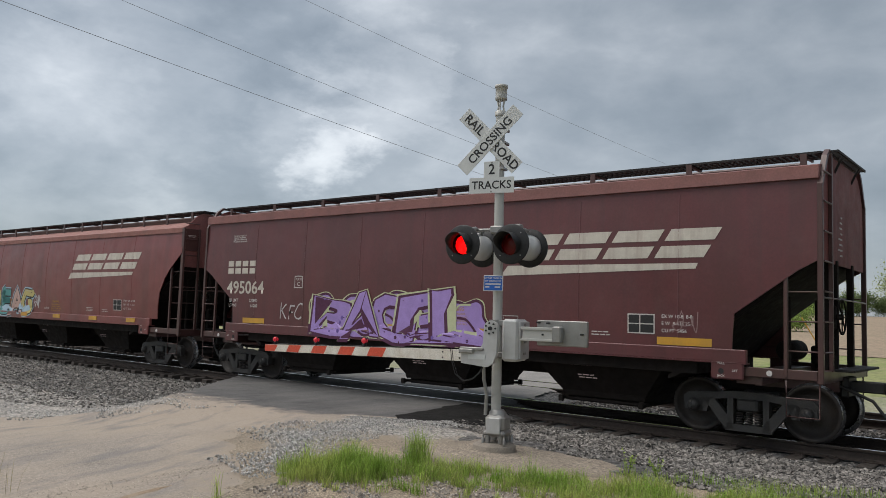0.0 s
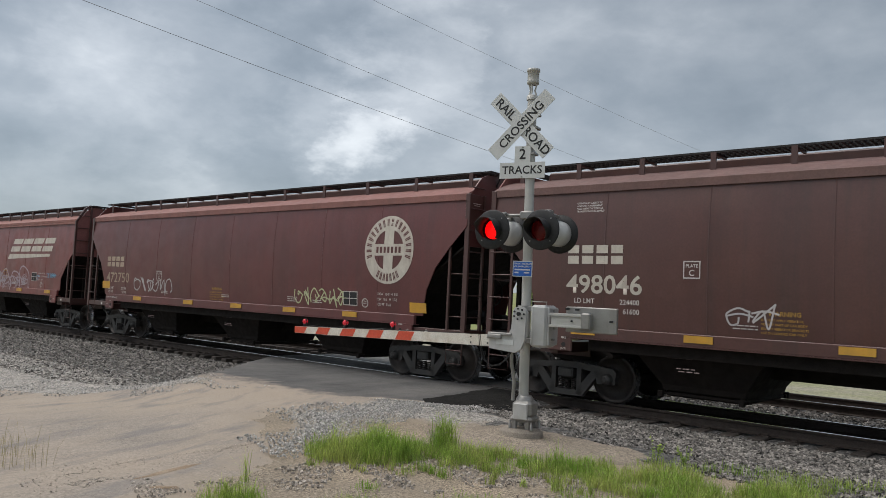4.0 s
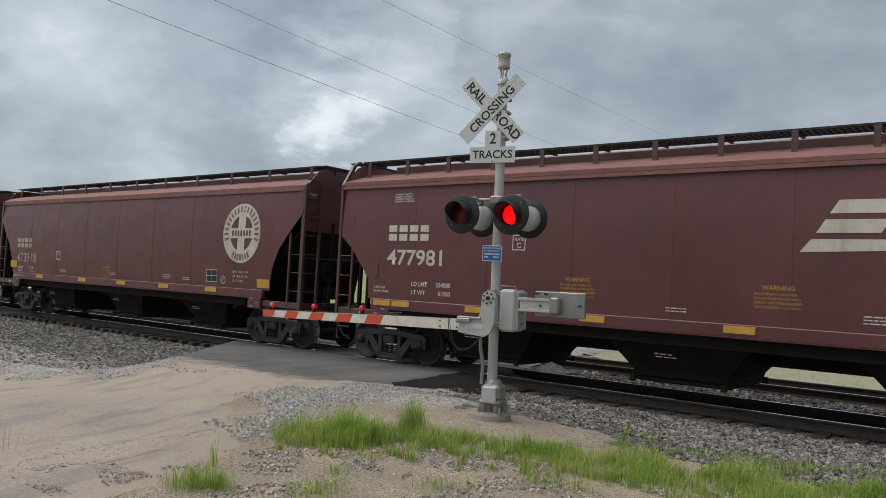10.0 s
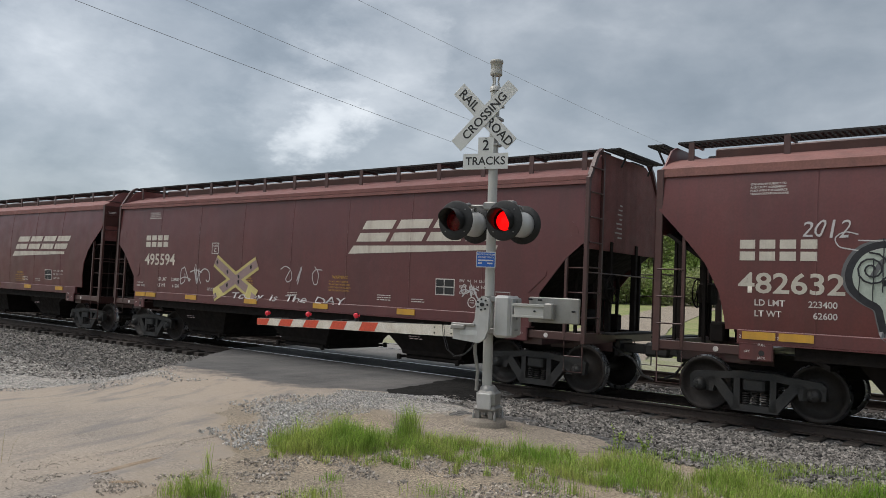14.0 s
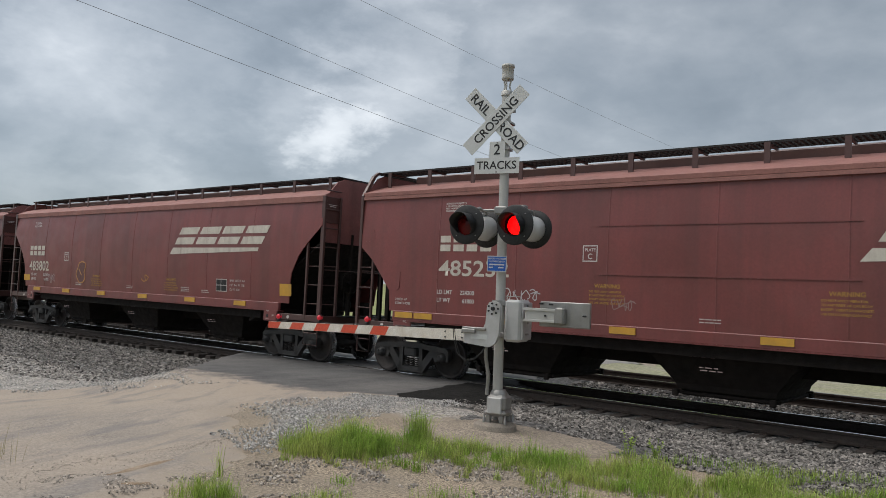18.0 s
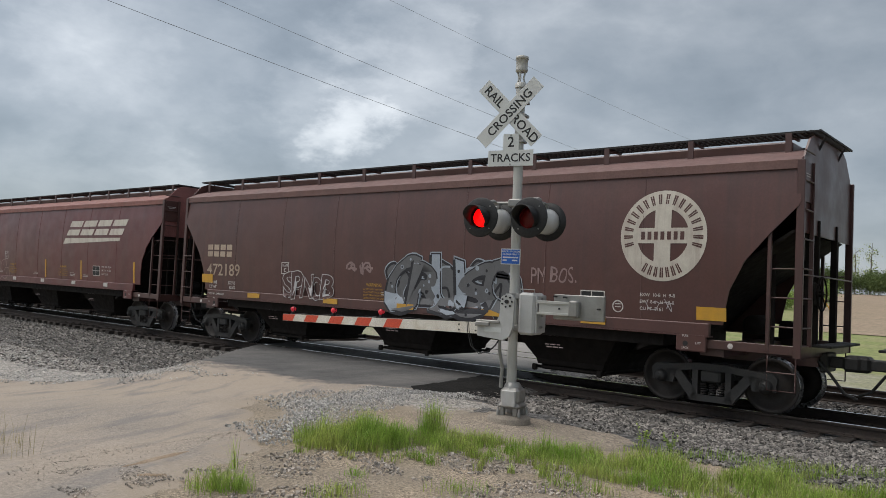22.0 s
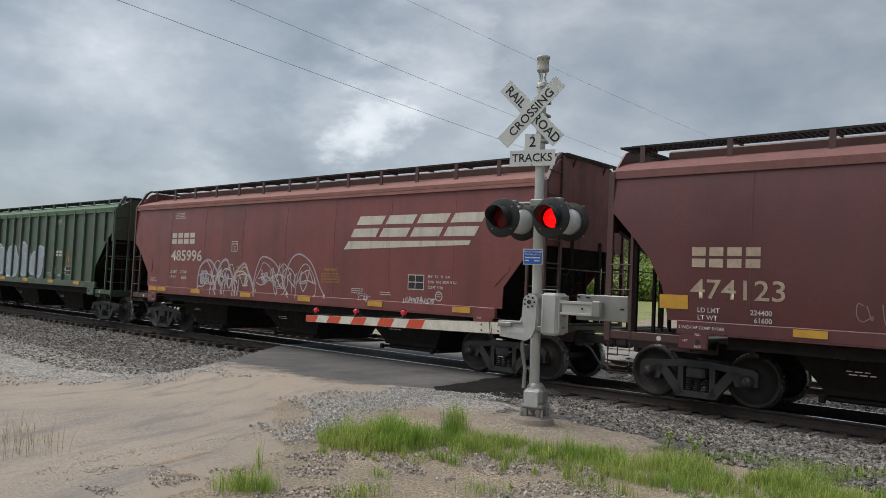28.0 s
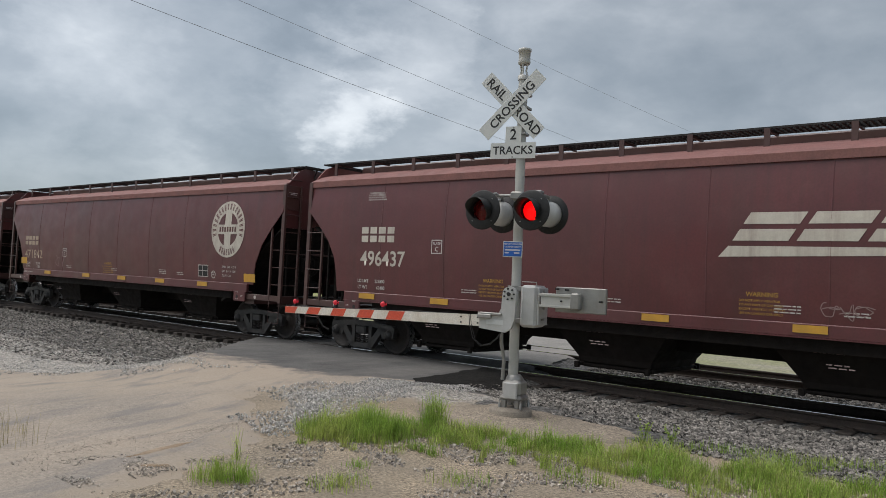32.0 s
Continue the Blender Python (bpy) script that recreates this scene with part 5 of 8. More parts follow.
def small_bars(w, h):
    out = []
    for i in range(4):
        x, bw = i * w / 4, w / 4 * 0.78
        out += [[[(x, 0), (x + bw, 0), (x + bw, h * 0.43), (x, h * 0.43)]], [[(x, h * 0.57), (x + bw, h * 0.57), (x + bw, h), (x, h)]]]
    return out


def emblem_ring(r):
    """A round emblem: a disc with four quarter openings and a band of short bars round it, as plain shapes."""
    disc, bars = [], []
    n = 48
    def P(rad, a):
        return (rad * math.cos(a), rad * math.sin(a))
    for r0, r1 in ((0.60, 0.70), (0.70, 0.80), (0.80, 0.90), (0.90, 1.0)):
        for i in range(n):
            a, b = 2 * math.pi * i / n, 2 * math.pi * (i + 1) / n
            disc.append([P(r * r0, a), P(r * r1, a), P(r * r1, b), P(r * r0, b)])
    w = 0.19 * r
    for j in range(6):
        z0, z1 = -0.62 * r + 1.24 * r * j / 6, -0.62 * r + 1.24 * r * (j + 1) / 6
        disc.append([(-w, z0), (w, z0), (w, z1), (-w, z1)])
    for s in (-1, 1):
        disc.append([(s * w, -0.17 * r), (s * 0.63 * r, -0.17 * r), (s * 0.63 * r, 0.17 * r), (s * w, 0.17 * r)])
    for i in range(18):
        a = math.pi * (1.08 - 1.16 * i / 17)
        d = 0.020 * r / 0.78
        for k in range(2):
            c = a + (k - 0.5) * 0.055
            bars.append([P(r * 0.70, c - d), P(r * 0.92, c - d), P(r * 0.92, c + d), P(r * 0.70, c + d)])
    for i in range(7):
        a = math.pi * (1.34 + 0.32 * i / 6)
        for k in range(2):
            c = a + (k - 0.5) * 0.055
            bars.append([P(r * 0.70, c - 0.02), P(r * 0.92, c - 0.02), P(r * 0.92, c + 0.02), P(r * 0.70, c + 0.02)])
    for i in range(7):
        x = -0.50 * r + r * i / 6.6
        bars.append([(x, -0.09 * r), (x + 0.09 * r, -0.09 * r), (x + 0.09 * r, 0.09 * r), (x, 0.09 * r)])
    return disc, bars


def stroke(path, w):
    """A flat stroke of paint along a path."""
    out = []
    p = [Vector((a, b)) for a, b in path]
    side = []
    for i in range(len(p)):
        t = (p[min(i + 1, len(p) - 1)] - p[max(i - 1, 0)])
        t = t.normalized() if t.length > 1e-6 else Vector((1, 0))
        side.append(Vector((-t.y, t.x)) * w / 2)
    for i in range(len(p) - 1):
        out.append([tuple(p[i] + side[i]), tuple(p[i] - side[i]), tuple(p[i + 1] - side[i + 1]), tuple(p[i + 1] + side[i + 1])])
    return out


def smooth_path(ctrl, n=6):
    out = []
    c = [ctrl[0]] + list(ctrl) + [ctrl[-1]]
    for i in range(1, len(c) - 2):
        for j in range(n):
            t = j / n
            q = []
            for d in (0, 1):
                a, b, e, g = c[i - 1][d], c[i][d], c[i + 1][d], c[i + 2][d]
                q.append(0.5 * (2 * b + (e - a) * t + (2 * a - 5 * b + 4 * e - g) * t * t + (3 * b - a - 3 * e + g) * t ** 3))
            out.append(tuple(q))
    return out + [tuple(ctrl[-1])]


def tag_strokes(w, h, rng, thick, n=None):
    """Quick looping spray strokes that fill a width and height."""
    n = n or max(2, round(w / (h * 0.8)))
    out = []
    for i in range(n):
        x, cw = w * i / n, w / n * 1.08
        if i % 3 == 1:
            c = [(x + cw * rng.uniform(0.0, 0.9), h * v) for v in (rng.uniform(0.8, 1), rng.uniform(0, 0.2), rng.uniform(0.5, 0.9), rng.uniform(0.1, 0.45), rng.uniform(0.6, 1.0))]
        else:
            a0, way, tall = rng.uniform(0, 6.28), rng.choice((-1, 1)), rng.uniform(0.55, 1.0)
            c = []
            for j in range(9):
                a = a0 + way * j * rng.uniform(0.75, 1.05)
                c.append((x + cw * (0.12 + 0.07 * j + 0.34 * math.cos(a)), h * (0.5 + 0.48 * tall * math.sin(a) * (1 - 0.05 * j))))
        out += stroke(smooth_path(c), thick)
        if rng.random() < 0.5:
            y = h * rng.uniform(0.3, 0.7)
            out += stroke(smooth_path([(x, y), (x + cw * 0.5, y + h * 0.1), (x + cw, y)]), thick)
    return out


def bubble(cx, cy, rx, ry, rng, n=22, lump=0.16):
    ph = [rng.uniform(0, 6.28) for _ in range(3)]
    pts = []
    for i in range(n):
        a = 2 * math.pi * i / n
        k = 1 + lump * math.sin(2 * a + ph[0]) + lump * 0.8 * math.sin(3 * a + ph[1]) + lump * 0.5 * math.sin(5 * a + ph[2])
        c, s = math.cos(a), math.sin(a)
        q = (abs(c) ** 3 + abs(s) ** 3) ** (-1 / 3)
        pts.append((cx + rx * k * q * c, cy + ry * min(k, 1.08) * q * s))
    return pts


def fan(pts):
    cx, cy = sum(p[0] for p in pts) / len(pts), sum(p[1] for p in pts) / len(pts)
    out = []
    mid = [(cx + (a - cx) * 0.5, cy + (b - cy) * 0.5) for a, b in pts]
    n = len(pts)
    for i in range(n):
        j = (i + 1) % n
        out += [[pts[i], pts[j], mid[j], mid[i]], [mid[i], mid[j], (cx, cy)]]
    return out


WILD = (((0.12, 0.0), (0.2, 1.0), (0.75, 0.85), (0.35, 0.55), (0.9, 0.3), (0.1, 0.02)), ((0.9, 0.95), (0.15, 0.85), (0.25, 0.5), (0.85, 0.5), (0.75, 0.05), (0.1, 0.1)),
        ((0.9, 0.85), (0.35, 1.0), (0.1, 0.5), (0.35, 0.02), (0.9, 0.15), (0.85, 0.5), (0.55, 0.48)), ((0.15, 0.0), (0.5, 1.0), (0.95, 0.0), (0.65, 0.35), (0.3, 0.32)),
        ((0.2, 1.0), (0.15, 0.05), (0.9, 0.08), (0.2, 0.1), (0.3, 0.52), (0.8, 0.56), (0.3, 0.55), (0.25, 0.98), (0.9, 0.95)), ((0.1, 0.9), (0.2, 0.05), (0.45, 0.6), (0.75, 0.05), (0.95, 0.98)))


def spray_wild(car, k, x0, z0, w, h, n, seed, fills, edge, shine, thick):
    """Interlocked angular letter-like strokes: a pale halo, a dark edge, a filled body, blots and highlights."""
    rng = random.Random(seed)
    layers = {}
    body_w = min(0.20 * h + 0.02, 0.24)
    for i in range(n):
        cw = w / n * 1.22
        sx, lean = w * i / n - 0.06 * cw, rng.uniform(-0.08, 0.16)
        pts = []
        for a, b in WILD[(i * 5 + seed) % len(WILD)]:
            a, b = a + rng.uniform(-0.06, 0.06), 0.12 + 0.76 * b + rng.uniform(-0.04, 0.04)
            pts.append((sx + cw * (a * 0.9 + 0.05) + lean * b * h, h * b))
        fine_ = []
        for p, q in zip(pts, pts[1:]):
            fine_ += [(p[0] + (q[0] - p[0]) * t / 4, p[1] + (q[1] - p[1]) * t / 4) for t in range(4)]
        fine_.append(pts[-1])
        flare = (fine_[0][0] + rng.uniform(-0.3, 0.3) * cw, fine_[0][1] + rng.uniform(-0.06, 0.10) * h)
        fine_.insert(0, flare)
        f = fills[i % len(fills)]
        if shine:
            layers.setdefault((0, shine), []).extend(stroke(fine_, body_w + thick * 3.6))
        layers.setdefault((1, edge), []).extend(stroke(fine_, body_w + thick * 1.7))
        if f:
            layers.setdefault((2, f), []).extend(stroke(fine_, body_w))
        for _ in range(5):
            p = fine_[rng.randrange(len(fine_))]
            r = rng.uniform(0.012, 0.035)
            o = rng.uniform(-0.4, 0.4) * body_w
            layers.setdefault((3, edge), []).append([(p[0] + o + r * math.cos(a * 1.047), p[1] + o * 0.5 + r * math.sin(a * 1.047)) for a in range(6)])
        hl = [(a - 0.06 * body_w, b + 0.33 * body_w) for a, b in fine_[2:8]]
        layers.setdefault((4, "white"), []).extend(stroke(hl, thick * 0.22))
    for (lv, colour), q in sorted(layers.items(), key=lambda e: e[0][0]):
        part("spray_paint", wrap(flat(q), k, x0, z0, 0.007 + 0.0018 * lv), SPRAY[colour], car, colour + " spray paint")


def spray_piece(car, k, x0, z0, w, h, n, seed, fills, edge, shine, thick=0.05):
    """A row of swollen letter-like shapes: filled, edged and with a few inner strokes."""
    rng = random.Random(seed)
    layers = {}
    for i in range(n):
        cx, rx = w * (i + 0.5) / n, w / n * rng.uniform(0.44, 0.56)
        cy, ry = h * rng.uniform(0.44, 0.56), h * rng.uniform(0.38, 0.48)
        pts = bubble(cx, cy, rx, ry, rng)
        pts = smooth_path(pts + pts[:1], 3)[:-1]
        f = fills[i % len(fills)]
        if f:
            layers.setdefault((0, f), []).extend(fan(pts))
        layers.setdefault((1 + i % 2, edge), []).extend(stroke(pts + pts[:2], thick))
        c = [(cx - rx * 0.5, cy + ry * rng.uniform(-0.3, 0.6)), (cx, cy + ry * rng.uniform(-0.2, 0.4)), (cx + rx * rng.uniform(-0.2, 0.5), cy - ry * rng.uniform(0.1, 0.6))]
        layers.setdefault((3, edge), []).extend(stroke(smooth_path(c), thick * 0.9))
        if shine:
            c = [(cx - rx * 0.7, cy + ry * 0.3), (cx - rx * 0.4, cy + ry * 0.75), (cx + rx * 0.2, cy + ry * 0.8)]
            layers.setdefault((4, shine), []).extend(stroke(smooth_path(c), thick * 0.7))
            pts2 = [(cx + (a - cx) * 1.09, cy + (b - cy) * 1.07) for a, b in pts]
            layers.setdefault((0.5, shine), []).extend(stroke(pts2 + pts2[:2], thick * 0.6))
    for (lv, colour), q in sorted(layers.items(), key=lambda e: e[0][0]):
        part("spray_paint", wrap(flat(q), k, x0, z0, 0.007 + 0.0015 * lv), SPRAY[colour], car, colour + " spray paint")


def spray_cloud(car, k, x0, z0, w, h, colour, thick):
    """A cloud drawn in one pale line: three swollen lobes over a scalloped foot, with short ticks inside."""
    ring = ((0.30, 0.10), (0.12, 0.06), (0.01, 0.22), (0.05, 0.42), (0.17, 0.50), (0.16, 0.72), (0.26, 0.93), (0.40, 0.95), (0.49, 0.78), (0.56, 0.94),
            (0.72, 1.0), (0.82, 0.84), (0.80, 0.62), (0.93, 0.60), (1.0, 0.40), (0.95, 0.16), (0.80, 0.08), (0.66, 0.17), (0.52, 0.03), (0.38, 0.05), (0.28, 0.15))
    lines = [ring, ((0.17, 0.50), (0.25, 0.46), (0.31, 0.36)), ((0.49, 0.78), (0.48, 0.62), (0.44, 0.52)), ((0.80, 0.62), (0.72, 0.56), (0.66, 0.42)),
             ((0.34, 0.80), (0.335, 0.66)), ((0.65, 0.84), (0.66, 0.70)), ((0.20, 0.32), (0.24, 0.20)), ((0.80, 0.40), (0.84, 0.27))]
    q = []
    for line in lines:
        q += stroke(smooth_path([(a * w, b * h) for a, b in line], 8), thick)
    part("spray_paint", wrap(flat(q), k, x0, z0, 0.008), SPRAY[colour], car, "pale sprayed outline of a cloud")


def spray_letters(car, k, x0, z0, w, h, text, seed, fills, edge, halo, fat=0.06, blots=None, tilt=0.10, wave=0.06, overlap=1.22, block=True):
    """Swollen, leaning sprayed letters: a soft pale rim, a dark edge with a block behind it, a filled body, blots and a highlight."""
    rng = random.Random(seed)
    n = len(text)
    for i, ch in enumerate(text):
        thin = letters(ch, 1.0, "LEFT", 0.0)
        xs = [v.co.x for v in thin.vertices]
        g0, gw = min(xs), max(max(xs) - min(xs), 0.3)
        cw = w / n * overlap * (0.62 if ch in "I1" else 1.0) * rng.uniform(0.94, 1.06)
        cx, hh, lean, drop = w * (i + 0.5) / n, h * rng.uniform(0.84, 1.02), rng.uniform(-tilt, tilt * 1.4), rng.uniform(-0.05, 0.05) * h
        swell, ph = rng.uniform(-0.16, 0.16), rng.uniform(0, 6.28)

        def place(a, b, dx=0.0, dy=0.0):
            t = (a - g0) / gw - 0.5
            x = cx + cw * t * (1 + swell * (b - 0.5)) + lean * b * hh + dx
            return x, drop + hh * b * (1 + 0.10 * math.sin(2.2 * t + ph)) + wave * h * math.sin(3.1 * x / h + seed) + dy

        def lay(colour, grow, level, dx=0.0, dy=0.0):
            me = letters(ch, 1.0, "LEFT", grow).copy()
            for v in me.vertices:
                v.co.x, v.co.y = place(v.co.x, v.co.y, dx, dy)
                v.co.z = 0.0004 * (i % 4)
            part("spray_letter", wrap(me, k, x0, z0, 0.0155 + 0.0020 * level), SPRAY[colour], car, colour + " spray paint")
        if halo:
            lay(halo, fat + 0.055, 0)
        if block and edge:
            lay(edge, fat + 0.032, 0.9, -0.045 * h, -0.05 * h)
        if edge:
            lay(edge, fat + 0.032, 1.0)
        if fills:
            lay(fills[i % len(fills)], fat, 2)
            spots, body = {}, letters(ch, 1.0, "LEFT", fat * 0.6)
            for j in range(9):
                q = body.polygons[rng.randrange(len(body.polygons))]
                a, b = place(q.center.x, q.center.y)
                r = rng.uniform(0.014, 0.05)
                c = rng.choice(blots or (edge,))
                spots.setdefault(c, []).append([(a + r * math.cos(m * 0.898), b + r * 1.1 * math.sin(m * 0.898)) for m in range(7)])
            for c, q in spots.items():
                part("spray_blots", wrap(flat(q), k, x0, z0, 0.0212 + 0.0004 * (i % 4)), SPRAY[c], car, c + " spray-paint blots")


def spray_drips(car, k, x0, z0, w, h, n, seed, colour, thick=0.02):
    """Runs of wet paint, and curls and rings of a spray line over a piece."""
    rng = random.Random(seed)
    for i in range(n):
        x, top, ln = w * rng.random(), h * rng.uniform(0.45, 1.0), h * rng.uniform(0.12, 0.45)
        q = stroke([(x + 0.006 * math.sin(j), top - ln * j / 6) for j in range(7)], thick * rng.uniform(0.6, 1.2))
        if i % 3 == 0:
            cx, cy, r = w * rng.random(), h * rng.uniform(0.25, 0.85), h * rng.uniform(0.07, 0.17)
            q = stroke([(cx + r * (0.15 + 0.85 * j / 26) * math.cos(j * 0.55), cy + r * (0.15 + 0.85 * j / 26) * math.sin(j * 0.55)) for j in range(27)], thick * 1.3)
        part("spray_drip" if i % 3 else "spray_curl", wrap(flat(q), k, x0, z0, 0.0235 + 0.0003 * (i % 6)), SPRAY[colour], car, colour + " run of spray paint")


def spray_tag(car, k, x0, z0, w, h, seed, colour, thick=0.035, n=None):
    part("spray_paint", wrap(flat(tag_strokes(w, h, random.Random(seed), thick, n)), k, x0, z0, 0.008), SPRAY[colour], car, colour + " spray-paint scrawl")


def stencil(car, k, text, x0, z0, size, material, name="stencil", align="LEFT"):
    return part(name, wrap(letters(text, size, align), k, x0, z0), material, car)


def line_bars(w, h, n, seed):
    """Lines of small print as plain bars."""
    rng = random.Random(seed)
    out = []
    for i in range(n):
        y = h - (i + 0.72) * h / n
        x = 0.0
        while x < w * 0.96:
            l = min(w - x, w * rng.uniform(0.12, 0.34))
            out.append([(x, y), (x + l, y), (x + l, y + h / n * 0.38), (x, y + h / n * 0.38)])
            x += l + w * 0.045
    return out


def build_car(number, k, tc, paint, x, marks):
    """One hopper car with its origin at rail height below its middle."""
    K = KINDS[k]
    half = tc / 2 + WB / 2
    over, top = K["over"], K["top"]
    xe = half + over
    bd = K.get("board", BOARD)
    body, roof = PAINT[paint], ROOF[paint]
    word = {"brown": "brown", "dark": "dark brown", "red": "reddish brown", "rust": "rust-brown", "wine": "wine-brown", "maroon": "dark maroon", "chalky": "chalk-streaked brown", "green": "faded green"}[paint]
    label = f"{word} covered hopper car with {marks['look']}"
    car = thing("hopper_car", pose(x, 0, 0), label, "railway car", "cars of the freight train")
    P = lambda name, key, make, mat, parent=car, lab="", m=None: part(name, cached((name, *key), make), mat, parent, lab, m)
    key = (k, tc, marks.get("panel", False))
    P("side_sheet", key + (-1,), lambda: side_shape(k, tc, -1, marks.get("panel", False)), body, lab="curved painted steel side")
    P("side_sheet", key + (1,), lambda: side_shape(k, tc, 1, marks.get("panel", False)), body)
    P("roof", key, lambda: roof_shape(k, tc), roof, lab="dusty painted roof")
    # running boards, hatches
    for s in (0, 180):
        rb = P("running_board", (tc, over, bd), lambda: board_shape(tc, over, bd), GRATE, lab="dark steel grating walkway", m=pose(0, 0, 0, 0, 0, s))
        n = K["brackets"]
        for i in range(n):
            bx = -xe + 0.35 + (2 * xe - 0.7) * i / (n - 1)
            P("board_bracket", (k, top), lambda: Shape().box(-0.05, 0.05, -1.07, -1.045, top + 0.16, bd - 0.03).box(-0.02, 0.02, -1.06, -0.5, bd - 0.075, bd - 0.036), body if paint == "green" else TRIM, rb, m=pose(bx, 0, 0))
    # brown cars' hatch takes the dark trim: shade below the gratings put into colour
    P("roof_hatch", (tc, top, bd, over), lambda: Shape().block(-xe + 0.5, xe - 0.5, -0.32, 0.32, top + 0.30, bd - 0.02, 0.03), TRIM if paint != "green" else body, lab="long trough hatch cover, shade-toned on brown cars")
    # ends
    zc = K["cut"][0][1] if k != "angular" else 2.72
    zc = min(zc, 2.95)
    for s in (-1, 1):
        E = pose(0, 0, 0, 0, 0, 0 if s < 0 else 180)
        w = along(K["prof"], 3.5) - 0.04
        P("end_sheet", key, lambda: Shape().prism([(-w, zc), (w, zc), (w, top), (1.12, bd - 0.16), (0.9, bd - 0.07), (-0.9, bd - 0.07), (-1.12, bd - 0.16), (-w, top)], -xe - 0.004, -xe + 0.03, "x"), LIT_END if k in ("angular", "notched", "round") else body, lab="painted end sheet", m=E)
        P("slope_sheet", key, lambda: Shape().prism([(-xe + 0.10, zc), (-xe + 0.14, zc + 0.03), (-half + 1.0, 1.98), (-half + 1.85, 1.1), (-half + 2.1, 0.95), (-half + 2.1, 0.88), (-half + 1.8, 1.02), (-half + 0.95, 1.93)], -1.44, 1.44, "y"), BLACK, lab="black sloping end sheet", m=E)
        trim = body if paint == "green" else TRIM
        es = P("end_sill", (k, tc), lambda: Shape().block(-xe - 0.02, -half + 1.0, -1.54, -1.46, 1.02, 1.17, 0.01).block(-xe - 0.02, -half + 1.0, 1.46, 1.54, 1.02, 1.17, 0.01)
               .block(-xe - 0.04, -xe + 0.06, -1.54, 1.54, 0.98, 1.17, 0.01).box(-xe, -half + 1.0, -0.35, 0.35, 0.80, 1.05).box(-half + 0.55, -half + 0.95, -1.46, 1.46, 0.9, 1.1), trim, m=E)
        P("crossover_platform", (k, tc), lambda: Shape().block(-xe - 0.34, -xe - 0.05, -0.95, 0.95, 1.15, 1.19, 0.008), GRATE, es)
        for y in (-1.52, 1.52):
            # the corner post runs up to the roof; on the angular kind it leans in to the running board
            o = 1 if y > 0 else -1
            if k in ("angular", "notched", "ribbed"):
                mk_ = lambda y=y, o=o: Shape().block(-xe - 0.045, -xe + 0.035, min(y, y + 0.035 * o) - 0.02, max(y, y + 0.035 * o) + 0.02, 0.98, 4.02, 0.008) \
                    .prism([(y - 0.03 * o, 4.0), (y + 0.05 * o, 4.0), (o * 1.27, 4.50), (o * 1.10, bd), (o * 1.02, bd), (o * 1.19, 4.48)], -xe - 0.045, -xe + 0.035, "x")
            else:
                mk_ = lambda y=y: Shape().block(-xe - 0.055, -xe + 0.065, y - 0.04, y + 0.03, 0.98, 4.07, 0.008)
            P("corner_post", (k, tc, y), mk_, trim, es)
        pw = 0.05 if k in ("angular", "notched") else 0.035
        for y in (-0.55, 0.55):
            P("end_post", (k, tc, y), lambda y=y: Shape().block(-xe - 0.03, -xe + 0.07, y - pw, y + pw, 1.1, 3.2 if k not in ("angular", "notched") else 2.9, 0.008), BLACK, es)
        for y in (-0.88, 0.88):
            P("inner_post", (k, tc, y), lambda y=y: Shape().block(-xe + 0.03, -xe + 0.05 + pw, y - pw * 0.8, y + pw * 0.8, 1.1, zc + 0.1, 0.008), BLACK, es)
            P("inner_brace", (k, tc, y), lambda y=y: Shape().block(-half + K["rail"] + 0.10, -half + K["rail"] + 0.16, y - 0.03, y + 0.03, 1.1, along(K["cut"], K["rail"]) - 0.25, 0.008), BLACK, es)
        ru = K["rail"]
        for y in (-1.52, 1.52):
            P("side_ladder", (k, tc, y), lambda y=y: Shape().block(-half + ru - 0.03, -half + ru + 0.03, y - 0.03, y + 0.03, 1.05, along(K["cut"], ru) + 0.04, 0.008), trim, es)
            for i in range(3 if k != "round" else 4):
                P("ladder_rung", (k, tc, y), lambda y=y: Shape().tube([(-xe, y - 0.035, 0), (-half + ru, y - 0.035, 0)], 0.014, 6), trim, es, m=pose(0, 0, 1.45 + 0.455 * i))
            P("step", (k, tc, y), lambda y=y: Shape().tube([(-xe + 0.02, y, 1.0), (-xe + 0.02, y, 0.46), (-half + ru, y, 0.46), (-half + ru, y, 1.0)], 0.014, 6).tube([(-xe + 0.02, y, 0.74), (-half + ru, y, 0.74)], 0.012, 6), trim, es)
        # the tall end ladder stands by one corner of each end
        P("end_ladder", (k, tc, s), lambda: Shape().block(-xe - 0.065, -xe - 0.005, 1.00, 1.06, 1.15, bd - 0.06 if k in ("angular", "notched", "ribbed") else 4.07, 0.006), trim, es)
        for i in range(7):
            P("rung", (k, tc), lambda: Shape().tube([(-xe - 0.05, 1.03, 0), (-xe - 0.05, 1.52, 0)], 0.015, 6), trim, es, m=pose(0, 0, 1.45 + 0.46 * i))
